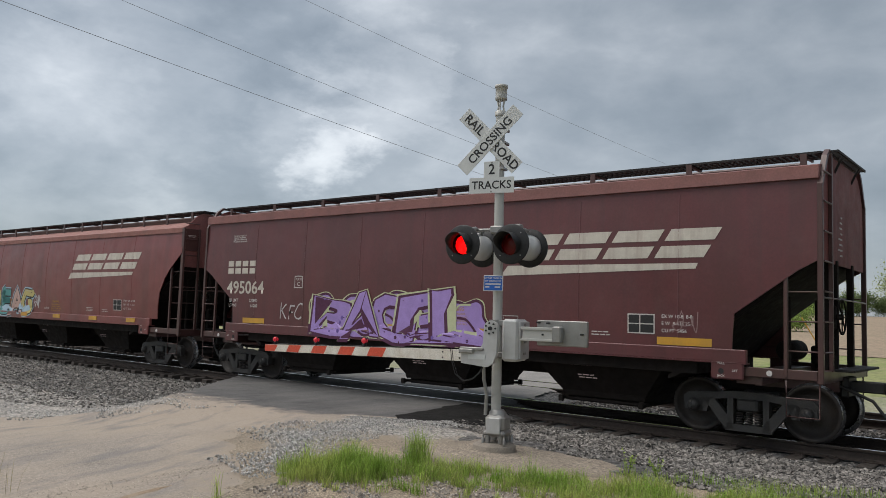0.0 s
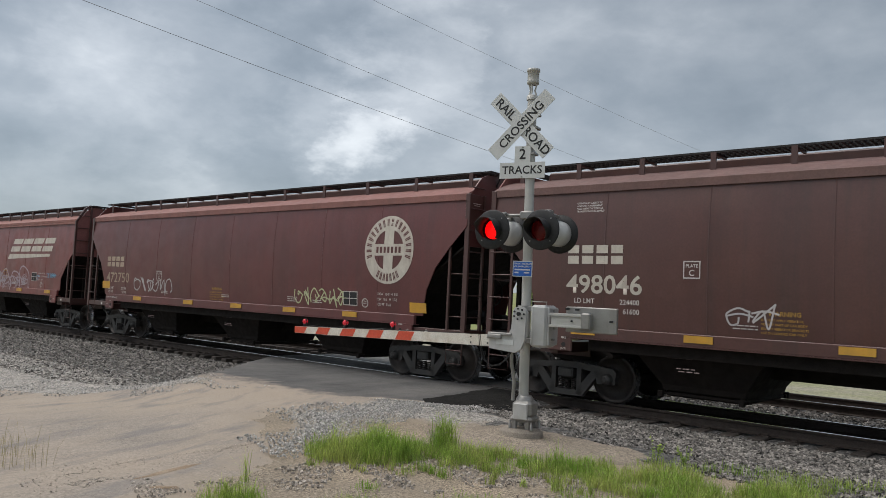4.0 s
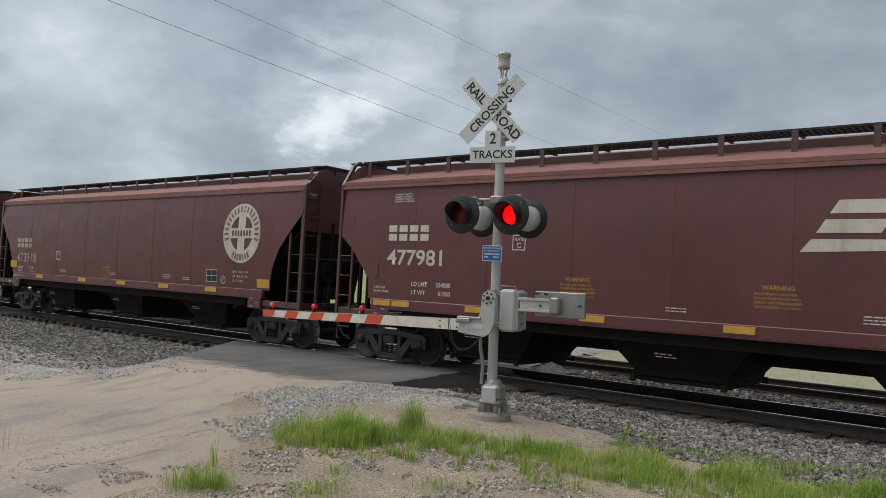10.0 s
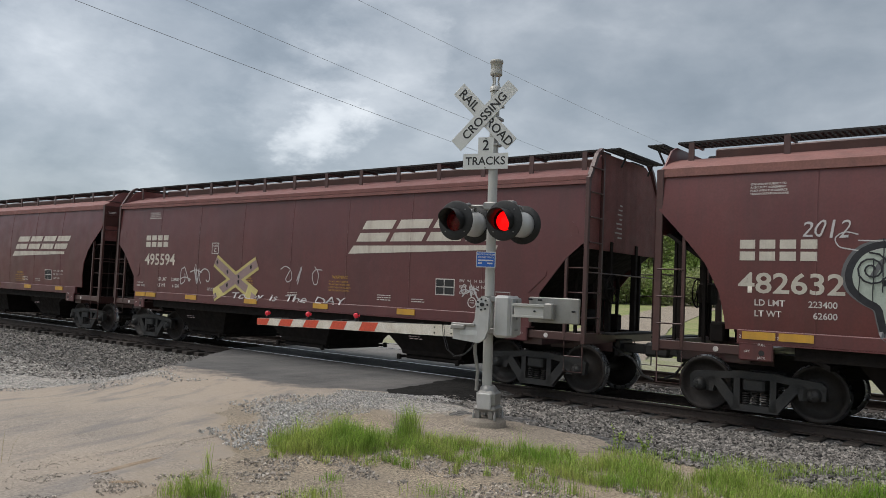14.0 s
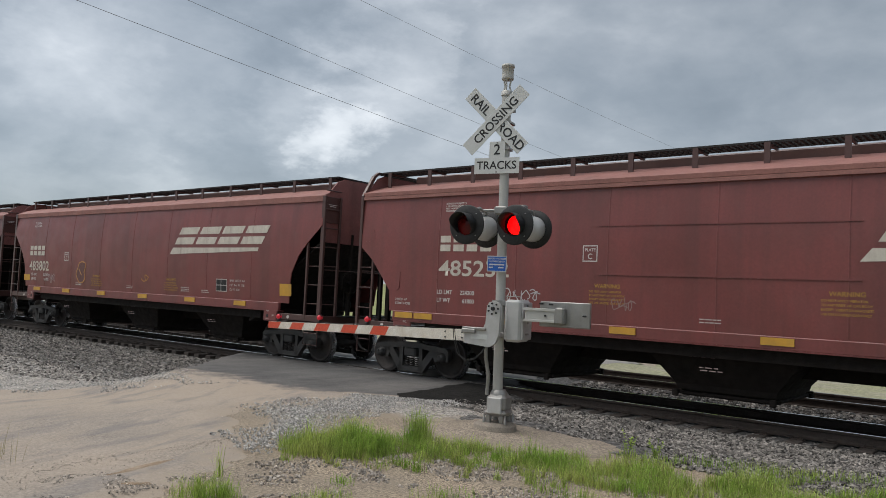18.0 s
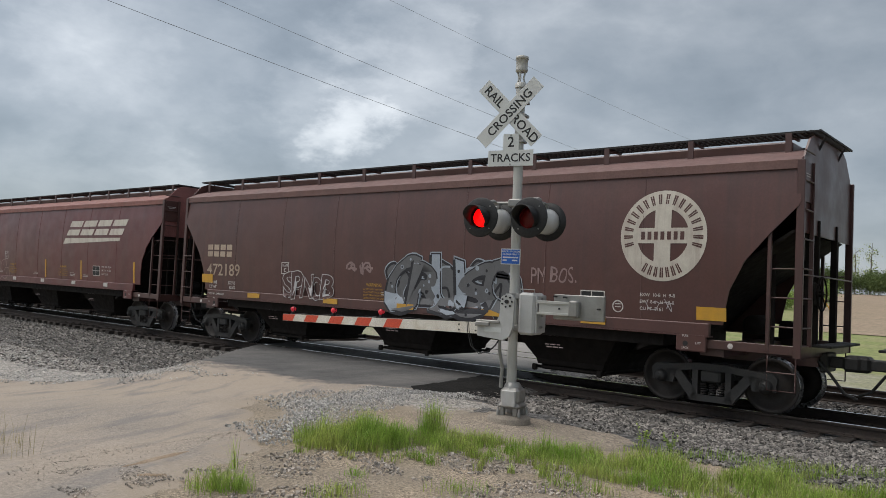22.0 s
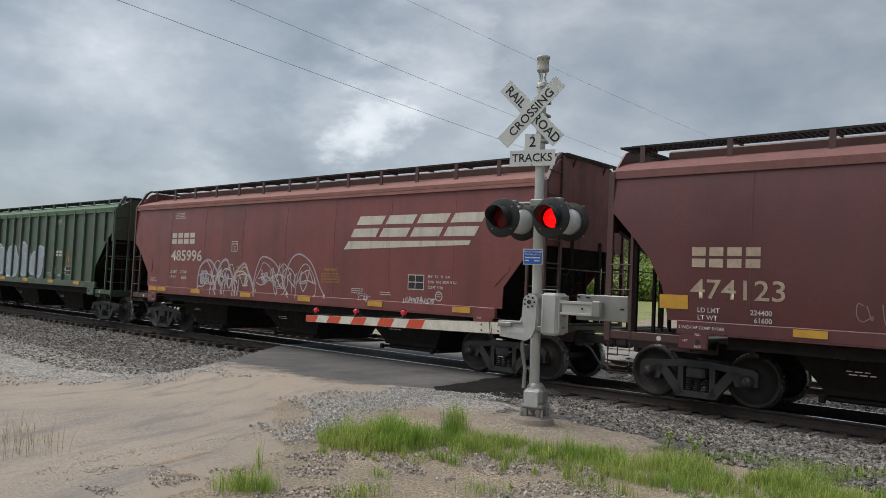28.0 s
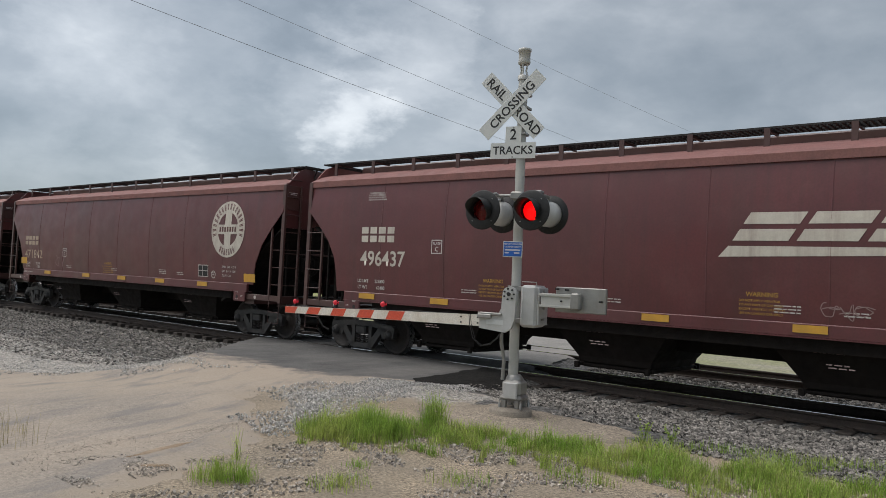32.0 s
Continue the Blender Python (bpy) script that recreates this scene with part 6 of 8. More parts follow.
        if k in ("curved", "round"):
            P("ladder_plate", (k, tc), lambda: Shape().block(-xe - 0.03, -xe, 1.06, 1.49, 3.42, 4.06, 0.006), trim, es)
            P("plate_print", (k, tc), lambda: Shape().box(-xe - 0.033, -xe - 0.031, 1.14, 1.42, 3.86, 3.875).box(-xe - 0.033, -xe - 0.031, 1.18, 1.38, 3.82, 3.835), WHITE, es)
        else:
            pr = Shape()
            for i in range(8):
                wl_ = (0.10, 0.16, 0.20, 0.12, 0.26, 0.22, 0.30, 0.18)[i]
                pr.box(-xe - 0.008, -xe - 0.0045, 0.12, 0.12 + wl_, 3.62 - 0.09 * i, 3.65 - 0.09 * i)
            P("end_print", (k, tc), lambda: pr, WHITE, es)
        P("handrail", (k, tc), lambda: Shape().tube([(-xe - 0.04, -1.52, 2.28), (-xe - 0.07, 0, 2.28), (-xe - 0.04, 1.52, 2.28)], 0.014, 6), trim, es)
        P("end_board", (k, top), lambda: end_board_shape(xe, bd), GRATE, es)
        if (s > 0) != (number == "482632"):
            bw = P("brake_wheel", (k, tc), lambda: Shape().tube([(-xe - 0.10, 0.62 + 0.27 * math.cos(a), 2.0 + 0.27 * math.sin(a)) for a in [2 * math.pi * i / 20 for i in range(20)]], 0.016, 6, True)
                   .tube([(-xe - 0.10, 0.62 - 0.26, 2.0), (-xe - 0.10, 0.62 + 0.26, 2.0)], 0.011, 5).tube([(-xe - 0.10, 0.62, 1.74), (-xe - 0.10, 0.62, 2.26)], 0.011, 5)
                   .tube([(-xe - 0.10, 0.43, 1.81), (-xe - 0.10, 0.81, 2.19)], 0.011, 5).lathe([(0.05, -xe - 0.12), (0.05, -xe + 0.05)], 10, "x", (0, 0.62, 2.0)), BLACK, es, "black spoked brake wheel")
            P("brake_housing", (k, tc), lambda: Shape().block(-xe - 0.02, -xe + 0.22, 0.40, 0.85, 1.78, 2.2, 0.04).tube([(-xe + 0.1, 0.62, 1.2), (-xe + 0.1, 0.62, 1.8)], 0.02, 6), BLACK, bw)
            P("air_tank", (k, tc), lambda: Shape().lathe([(0.0, -0.45), (0.14, -0.42), (0.17, -0.36), (0.17, 0.36), (0.14, 0.42), (0.0, 0.45)], 16, "y", (-half + 0.55, -0.2, 1.42), cap=False)
              .block(-half + 0.15, -half + 0.4, -1.1, -0.8, 1.17, 1.5, 0.03), BLACK, es)
        P("coupler", (k, tc), lambda: Shape().block(-half - 1.06, -xe + 0.1, -0.10, 0.10, 0.80, 0.98, 0.02).block(-half - 1.20, -half - 0.92, -0.16, 0.20, 0.76, 1.02, 0.05)
          .tube([(-xe, 0.35, 0.9), (-half - 0.8, 0.38, 0.7), (-half - 1.0, 0.36, 0.42), (-half - 1.18, 0.3, 0.34)], 0.026, 7).block(-xe - 0.12, -xe, -0.3, 0.3, 0.72, 1.04, 0.02), TRUCK, es, "dark iron coupler with air hose")
    # sills, hoppers
    for s in (-1, 1):
        P("side_sill", (k, tc, s), lambda s=s: Shape().block(-half + 0.76, half - 0.76, min(s * 1.50, s * 1.585), max(s * 1.50, s * 1.585), 1.22, 1.43, 0.012).box(-half + 0.76, half - 0.76, min(s * 1.4, s * 1.6), max(s * 1.4, s * 1.6), 1.205, 1.225), body, lab="long side sill")
        for e in (-1, 1):
            jp = P("jacking_plate", (k, tc, s, e), lambda s=s, e=e: Shape().block(min(e * (half - 0.80), e * (half - 1.32)), max(e * (half - 0.80), e * (half - 1.32)), min(s * 1.55, s * 1.60), max(s * 1.55, s * 1.60), 0.95, 1.23, 0.02), body)
            if s < 0:
                for w_, dz, dx in (("PULL", 0.13, -1.15), ("LIFT", 0.02, -0.93), ("JACK", -0.07, -1.15)):
                    part("stencil", letters(w_, 0.036), WHITE, jp, m=pose(e * half + (dx if e > 0 else -dx), -1.6035, 1.06 + dz, 90, 0, 0))
                P("pull_hole", (k, tc, e), lambda e=e: Shape().lathe([(0.045, -1.604), (0.045, -1.59)], 14, "y", (e * (half - 1.15), 0, 1.08)), DARK_PANEL, jp)
                P("end_dot", (k, tc, e), lambda e=e: Shape().lathe([(0.045, -1.548), (0.045, -1.535)], 14, "y", (e * (half - 0.42), 0, 1.09)), WHITE, jp)
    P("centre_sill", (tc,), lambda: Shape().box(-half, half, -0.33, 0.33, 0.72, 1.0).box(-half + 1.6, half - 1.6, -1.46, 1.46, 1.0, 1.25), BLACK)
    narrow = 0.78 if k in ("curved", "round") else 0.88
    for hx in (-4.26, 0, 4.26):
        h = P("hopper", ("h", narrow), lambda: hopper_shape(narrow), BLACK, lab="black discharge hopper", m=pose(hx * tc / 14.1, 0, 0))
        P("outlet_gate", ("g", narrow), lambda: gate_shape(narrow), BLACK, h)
        if marks["emblem"] != "none":
            P("hopper_stencil", ("hs",), hopper_print, TRIM, h, "faded small white print")
    # bogies
    for bxs in (-tc / 2, tc / 2):
        bg = P("bogie", ("b",), lambda: Shape().block(-0.17, 0.17, -1.12, 1.12, 0.42, 0.62, 0.03).block(-0.3, 0.3, -0.35, 0.35, 0.55, 0.74, 0.03), TRUCK, lab="cast iron two-axle bogie", m=pose(bxs, 0, 0))
        for s in (-1, 1):
            sf = P("side_frame", (s,), lambda s=s: side_frame_shape(s), TRUCK, bg)
            P("spring", (s,), lambda s=s: spring_shape(s), SPRING, bg)
            for e in (-1, 1):
                P("journal_box", (s, e), lambda s=s, e=e: Shape().lathe([(0.105, s * 0.90), (0.115, s * 0.95), (0.115, s * 1.06), (0.085, s * 1.10), (0.085, s * 1.13), (0.0, s * 1.135)] , 16, "y", (e * WB / 2, 0, 0.457), cap=False)
                  .lathe([(0.014, s * 1.13), (0.014, s * 1.15)], 6, "y", (e * WB / 2 + 0.045, 0, 0.457)).lathe([(0.014, s * 1.13), (0.014, s * 1.15)], 6, "y", (e * WB / 2 - 0.023, 0, 0.496)).lathe([(0.014, s * 1.13), (0.014, s * 1.15)], 6, "y", (e * WB / 2 - 0.023, 0, 0.418))
                  .block(e * WB / 2 - 0.13, e * WB / 2 + 0.13, min(s * 0.92, s * 1.05), max(s * 0.92, s * 1.05), 0.52, 0.60, 0.02), TRUCK, bg)
        for e in (-1, 1):
            ws = P("wheelset", ("ws",), lambda: Shape().lathe([(0.085, -1.0), (0.085, 1.0)], 14, "y"), WHEEL, lab="turning wheelset", m=pose(bxs + e * WB / 2, 0, R_WHEEL))
            for s in (-1, 1):
                wl = P("wheel", (s,), lambda s=s: wheel_shape(s)[0], WHEEL, ws)
                P("tread", (s,), lambda s=s: wheel_shape(s)[1], TREAD, wl, "bright worn tread")
            WHEELSETS.append((ws, car, bxs + e * WB / 2))
    paint_marks(car, number, k, half, marks)
    return car


WHEELSETS = []


def paint_marks(car, number, k, half, mk):
    X = lambda u: -half + u
    cream = mk.get("ink", CREAM)
    nu, nz, nh = mk["num"]
    ink = TAN if mk["emblem"] == "ring" and "ink" not in mk else cream
    if mk["emblem"] == "none":
        return
    if number:
        nw = mk.get("numw", 1.55)
        me = wrap(letters(number, nh, "LEFT", 0.010 if ink is TAN else 0.024), k, 0, nz)
        xs = [v.co.x for v in me.vertices]
        f = nw / (max(xs) - min(xs))
        x0 = min(xs)
        for v in me.vertices:
            v.co.x = X(nu) + (v.co.x - x0) * f
        part("road_number", me, ink, car, "painted road number")
    for block in small_bars(mk.get("numw", 1.55) * 0.78, nh * 1.05):
        part("owner_mark", wrap(flat(block), k, X(nu + 0.02), nz + nh * 1.62), ink, car)
    # weights below the number, ownership lines above it
    dx, dz, gap, size, col2 = mk.get("ldo", {"angular": (0.10, -0.45, 0.18, 0.095, 1.62), "curved": (0.12, -0.235, 0.125, 0.080, 1.35), "round": (0.17, -0.19, 0.165, 0.090, 1.50),
                                             "notched": (0.10, -0.22, 0.135, 0.080, 1.30), "ribbed": (0.1, -0.2, 0.15, 0.08, 1.3)}[k])
    for i, (a, b) in enumerate((("LD LMT", mk.get("ld", "224400")), ("LT WT", mk.get("lt", "61600")))):
        stencil(car, k, a, X(nu + dx), nz + dz - i * gap, size, WHITE)
        stencil(car, k, b, X(nu + col2), nz + dz - i * gap, size, WHITE, "stencil", "RIGHT")
    if k != "curved" or mk["emblem"] == "wedge":
        for i, line in enumerate(("OWNERSHIP SUBJECT TO", "A SECURITY AGREEMENT", "FILED WITH THE SURFACE", "TRANSPORTATION BOARD")):
            part("ownership_line", wrap(letters(line, 0.033, "LEFT"), k, X(nu + 0.15 if k != "angular" else nu + 0.1), 3.72 - 0.052 * i), WHITE, car)
    if k in ("angular", "curved"):
        a_, b_ = ("2 INCH HF", "COMP SHOES") if k == "angular" else ("2 INCH HF COMP SHOES", "")
        zz = 1.66 if k == "angular" else 1.30
        st = part("stencil", wrap(letters(a_, 0.05, "LEFT"), k, X(0.80), zz, 0.012), WHITE, car)
        if b_:
            part("stencil", wrap(letters(b_, 0.05, "LEFT"), k, X(0.80), zz - 0.085, 0.012), WHITE, st)
    pu, pz = mk.get("plate", (4.1, 2.02))
    box = [[(0, 0), (0.30, 0), (0.30, 0.02), (0, 0.02)], [(0, 0.28), (0.30, 0.28), (0.30, 0.30), (0, 0.30)], [(0, 0), (0.02, 0), (0.02, 0.30), (0, 0.30)], [(0.28, 0), (0.30, 0), (0.30, 0.30), (0.28, 0.30)]]
    pl = part("plate_mark", wrap(flat(box), k, X(pu), pz), WHITE, car)
    part("stencil", wrap(letters("PLATE", 0.055), k, X(pu + 0.15), pz + 0.19), WHITE, pl)
    part("stencil", wrap(letters("C", 0.10), k, X(pu + 0.15), pz + 0.05), WHITE, pl)
    wz = mk.get("warn_z", 1.70)
    for u in mk.get("warn", (5.55, 9.05)):
        w = stencil(car, k, "WARNING", X(u + 0.36), wz + 0.30, 0.072, YELLOW_TXT, "warning_text", "CENTER")
        for i, line in enumerate(("DO NOT APPLY VIBRATOR", "TO ANY PART OF CAR BODY", "EXCEPT VIBRATOR BRACKETS", "USE ON LOADED CAR ONLY")):
            part("warning_line", wrap(letters(line, 0.037, "LEFT"), k, X(u), wz + 0.215 - 0.068 * i), YELLOW_TXT, w)
    for u, w, z, n in mk.get("prints", ((4.3, 0.5, 1.55, 2), (7.6, 0.45, 1.55, 2), (10.6, 0.5, 1.55, 3), (11.6, 0.45, 1.55, 2))):
        part("small_print", wrap(flat(line_bars(w * 0.8, 0.05 * n, n, int(u * 10))), k, X(u), z), WHITE, car)
    qu, qz = mk.get("panel_at", (12.3, 1.70))
    pb = part("inspection_panel", wrap(flat([[(0, 0), (0.5, 0), (0.5, 0.17), (0, 0.17)], [(0, 0.17), (0.5, 0.17), (0.5, 0.34), (0, 0.34)]]), k, X(qu), qz, 0.008), WHITE, car, "white-framed black stencil panel")
    part("panel_field", wrap(flat([[(a, b), (a + d, b), (a + d, b + e), (a, b + e)] for a, b, d, e in ((0.02, 0.02, 0.2, 0.14), (0.24, 0.02, 0.24, 0.14), (0.02, 0.18, 0.2, 0.14), (0.24, 0.18, 0.24, 0.14))]), k, X(qu), qz, 0.0105), DARK_PANEL, pb)
    for i, t in enumerate(mk.get("dims", ("EXW  10-8  H  9-8", "EW   8-6   H  15-0", "CU FT  5161"))):
        stencil(car, k, t, X(qu + (1.18 if mk["emblem"] == "ring" else 0.62)), qz + 0.28 - 0.12 * i, 0.058, WHITE)
    rg = [[(0.11 * math.cos(2 * math.pi * i / 16) * a, 0.11 * math.sin(2 * math.pi * i / 16) * a) for a in (0.8, 1.0)] + [(0.11 * math.cos(2 * math.pi * (i + 1) / 16) * a, 0.11 * math.sin(2 * math.pi * (i + 1) / 16) * a) for a in (1.0, 0.8)] for i in range(16)]
    if mk["emblem"] == "ring" or k == "angular":
        ru_, rz_ = (qu + 0.76, qz + 0.08) if mk["emblem"] == "ring" else (qu + 0.95, qz - 0.12)
        ring = part("round_stencil", wrap(flat(rg), k, X(ru_), rz_), WHITE, car)
        for dz in (-0.03, 0.02):
            part("small_print", wrap(flat(line_bars(0.11, 0.05, 1, 7)), k, X(ru_ - 0.055), rz_ + dz), WHITE, ring)
    # reflectors along the sill
    rm, rw = mk.get("refl", REFLECT), mk.get("refl_w", 0.50)
    for u in mk.get("reflectors", (0.85, 1.40, 3.4, 6.0, 8.6, 11.25, 13.9)):
        if u < 2 * half - 0.9:
            part("reflector", cached(("reflector", rw), lambda: Shape().box(0, rw, -1.603, -1.584, 1.285, 1.405)), rm, car, "yellow reflective strip" if rm is REFLECT else "off-white reflective strip", pose(X(u), 0, 0))
    for u, z, w, h in mk.get("patches", ()):
        part("reflector", wrap(flat([[(0, 0), (w, 0), (w, h / 2), (0, h / 2)], [(0, h / 2), (w, h / 2), (w, h), (0, h)]]), k, X(u), z, 0.009), REFLECT, car, "yellow reflective patch")
    # the emblem
    lu, lz, lw, lh = mk["at"]
    if mk["emblem"] == "wedge":
        blocks, wedge = emblem_bars(lw, lh)
        em = part("emblem", wrap(flat(wedge), k, X(lu), lz), cream, car, "cream wedge below slanted blocks")
        for block in blocks:
            part("emblem_block", wrap(flat(block), k, X(lu), lz), cream, em)
    else:
        d, b = emblem_ring(lw / 2)
        em = part("emblem", wrap(flat(d), k, X(lu + lw / 2), lz + lw / 2), cream, car, "cream round emblem with a cross")
        part("emblem_bars", wrap(flat(b), k, X(lu + lw / 2), lz + lw / 2, 0.0105), mk["body"], em)
    for t in mk.get("tags", ()):
        u, z, w, h, colour = t[:5]
        spray_tag(car, k, X(u), z, w, h, int(u * 100 + z * 10), colour, *t[5:])
    for u, z, w, h, n, fills, edge, shine, th in mk.get("pieces", ()):
        (spray_piece if n > 0 else spray_wild)(car, k, X(u), z, w, h, abs(n), int(u * 77 + abs(n)), fills, edge, shine, th)
    for i, (u, z, w, h, text, fills, edge, halo, more) in enumerate(mk.get("throws", ())):
        spray_letters(car, k, X(u), z, w, h, text, int(u * 31) + i, fills, edge, halo, **more)
    for u, z, w, h, colour, th in mk.get("clouds", ()):
        spray_cloud(car, k, X(u), z, w, h, colour, th)
    for u, z, w, h, n, colour in mk.get("drips", ()):
        spray_drips(car, k, X(u), z, w, h, n, int(u * 13), colour)
    for u, z, w, h, n, colour, th in mk.get("humps", ()):
        # overlapping sprayed arches with small curls inside
        rng = random.Random(int(u * 10))
        for i in range(n):
            a_, cw = w * (i + rng.uniform(-0.12, 0.12)) / n, w / n * rng.uniform(0.9, 1.35)
            t = h * rng.uniform(0.78, 1.0)
            runs = [[(a_ + 0.06 * cw, 0), (a_, 0.35 * t), (a_ + 0.14 * cw, 0.8 * t), (a_ + 0.45 * cw, t), (a_ + 0.78 * cw, 0.78 * t), (a_ + 0.98 * cw, 0.35 * t), (a_ + 1.04 * cw, 0.04 * t)],
                    [(a_ + 0.2 * cw, 0.62 * t), (a_ + 0.28 * cw, 0.36 * t), (a_ + 0.42 * cw, 0.40 * t), (a_ + 0.40 * cw, 0.62 * t), (a_ + 0.52 * cw, 0.34 * t), (a_ + 0.64 * cw, 0.42 * t), (a_ + 0.60 * cw, 0.68 * t)]]
            runs = [[(p + rng.uniform(-0.10, 0.10) * cw, max(q + rng.uniform(-0.09, 0.09) * t, -0.02)) for p, q in r] for r in runs][: 1 if i == 2 else 2]
            part("spray_paint", wrap(flat([q for r in runs for q in stroke(smooth_path(r), th)]), k, X(u), z, 0.008 + 0.0015 * (i % 2)), SPRAY[colour], car, "pale hazy spray paint")
    for u, z, w, h in mk.get("crosses", ()):
        # a sprayed slanted cross with a row of dark blots on each arm
        arms = [smooth_path([(0, h), (w * 0.5, h * 0.5), (w, 0.05 * h)]), smooth_path([(0, 0.02 * h), (w * 0.5, h * 0.48), (w, h * 0.95)])]
        part("spray_paint", wrap(flat([q for a_ in arms for q in stroke(a_, 0.36)]), k, X(u), z, 0.009), SPRAY["yellow"], car, "pale yellow spray paint")
        part("spray_paint", wrap(flat([q for a_ in arms for q in stroke(a_, 0.21)]), k, X(u), z, 0.0125), SPRAY["dust"], car, "dull spray paint")
        dots = [[(a_[j][0] + 0.07 * math.cos(c_ * 2.513) * (1 if c_ % 2 else 0.6), a_[j][1] + 0.07 * math.sin(c_ * 2.513)) for c_ in range(5)] for a_ in arms for j in range(1, len(a_), 3)]
        part("spray_paint", wrap(flat(dots), k, X(u), z, 0.016), SPRAY["black"], car, "dark spray-paint blots")
    for i, (text, u, z, h, w, colour, fat) in enumerate(mk.get("words", ())):
        me = wrap(letters(text, h, "LEFT", fat), k, 0, z, 0.011 + 0.0022 * i)
        xs = [v.co.x for v in me.vertices]
        lo, span = min(xs), max(xs) - min(xs)
        for v in me.vertices:
            a_, b_ = (v.co.x - lo) * w / span, v.co.z - z
            v.co.z += h * (0.16 * noise.noise((a_ / h * 0.9, b_ / h * 0.6, u)) + 0.05 * math.sin(a_ / h * 2.3 + u))
            v.co.x = X(u) + a_ + h * (0.20 * noise.noise((b_ / h * 1.4, a_ / h * 1.2, u + 5)) + 0.12 * b_ / h)
        part("spray_lettering", me, SPRAY[colour], car, colour + " sprayed words")


WEDGE, RING = "a cream slanted emblem", "a cream round emblem"
C_RING = dict(plate=(4.0, 1.95), warn=(7.0,), warn_z=1.45, panel_at=(12.75, 1.55), reflectors=(2.67, 5.7, 8.15, 10.5, 12.8), patches=((0.42, 1.62, 0.52, 0.24), (14.95, 1.48, 0.5, 0.22)))
C_ROUND = dict(plate=(3.45, 2.36), warn=(4.75, 8.1), warn_z=1.50, panel_at=(12.3, 1.62), reflectors=(1.3, 3.5, 5.9, 8.4, 10.9, 13.2))
C_ROUND2 = dict(C_ROUND, warn=(5.35, 9.72), warn_z=1.55)
C_ANG = dict(ldo=(0.73, -0.45, 0.18, 0.092, 1.80), plate=(4.45, 2.55), warn=(5.55, 9.05), panel_at=(12.25, 1.74), dims=("EW   9-1   H  15-1", "EXW  10-8  H  9-0", "CU FT  5250"))
C_485 = dict(ldo=(-0.03, -0.39, 0.17, 0.085, 0.95), plate=(5.4, 2.55), warn_z=1.78, warn=(5.55, 9.45), panel_at=(12.5, 1.72), dims=("EW   9-1   H  15-0", "EXW  10-8  EXW H 9-2", "CU FT  5188"), numw=1.78)

CARS = []


def add_car(number, k, tc, paint, a, num, emblem, at, base, **extra):
    mk = dict(base)
    mk.update(num=num, emblem=emblem, at=at, body=PAINT[paint], look=WEDGE if emblem == "wedge" else RING, **{})
    mk.update(extra)
    mk.setdefault("look", "")
    if mk.get("pieces") or mk.get("tags") or mk.get("throws"):
        mk["look"] += " and graffiti"
    x = a + (tc + WB) / 2
    CARS.append((build_car(number, k, tc, paint, x, mk), x))


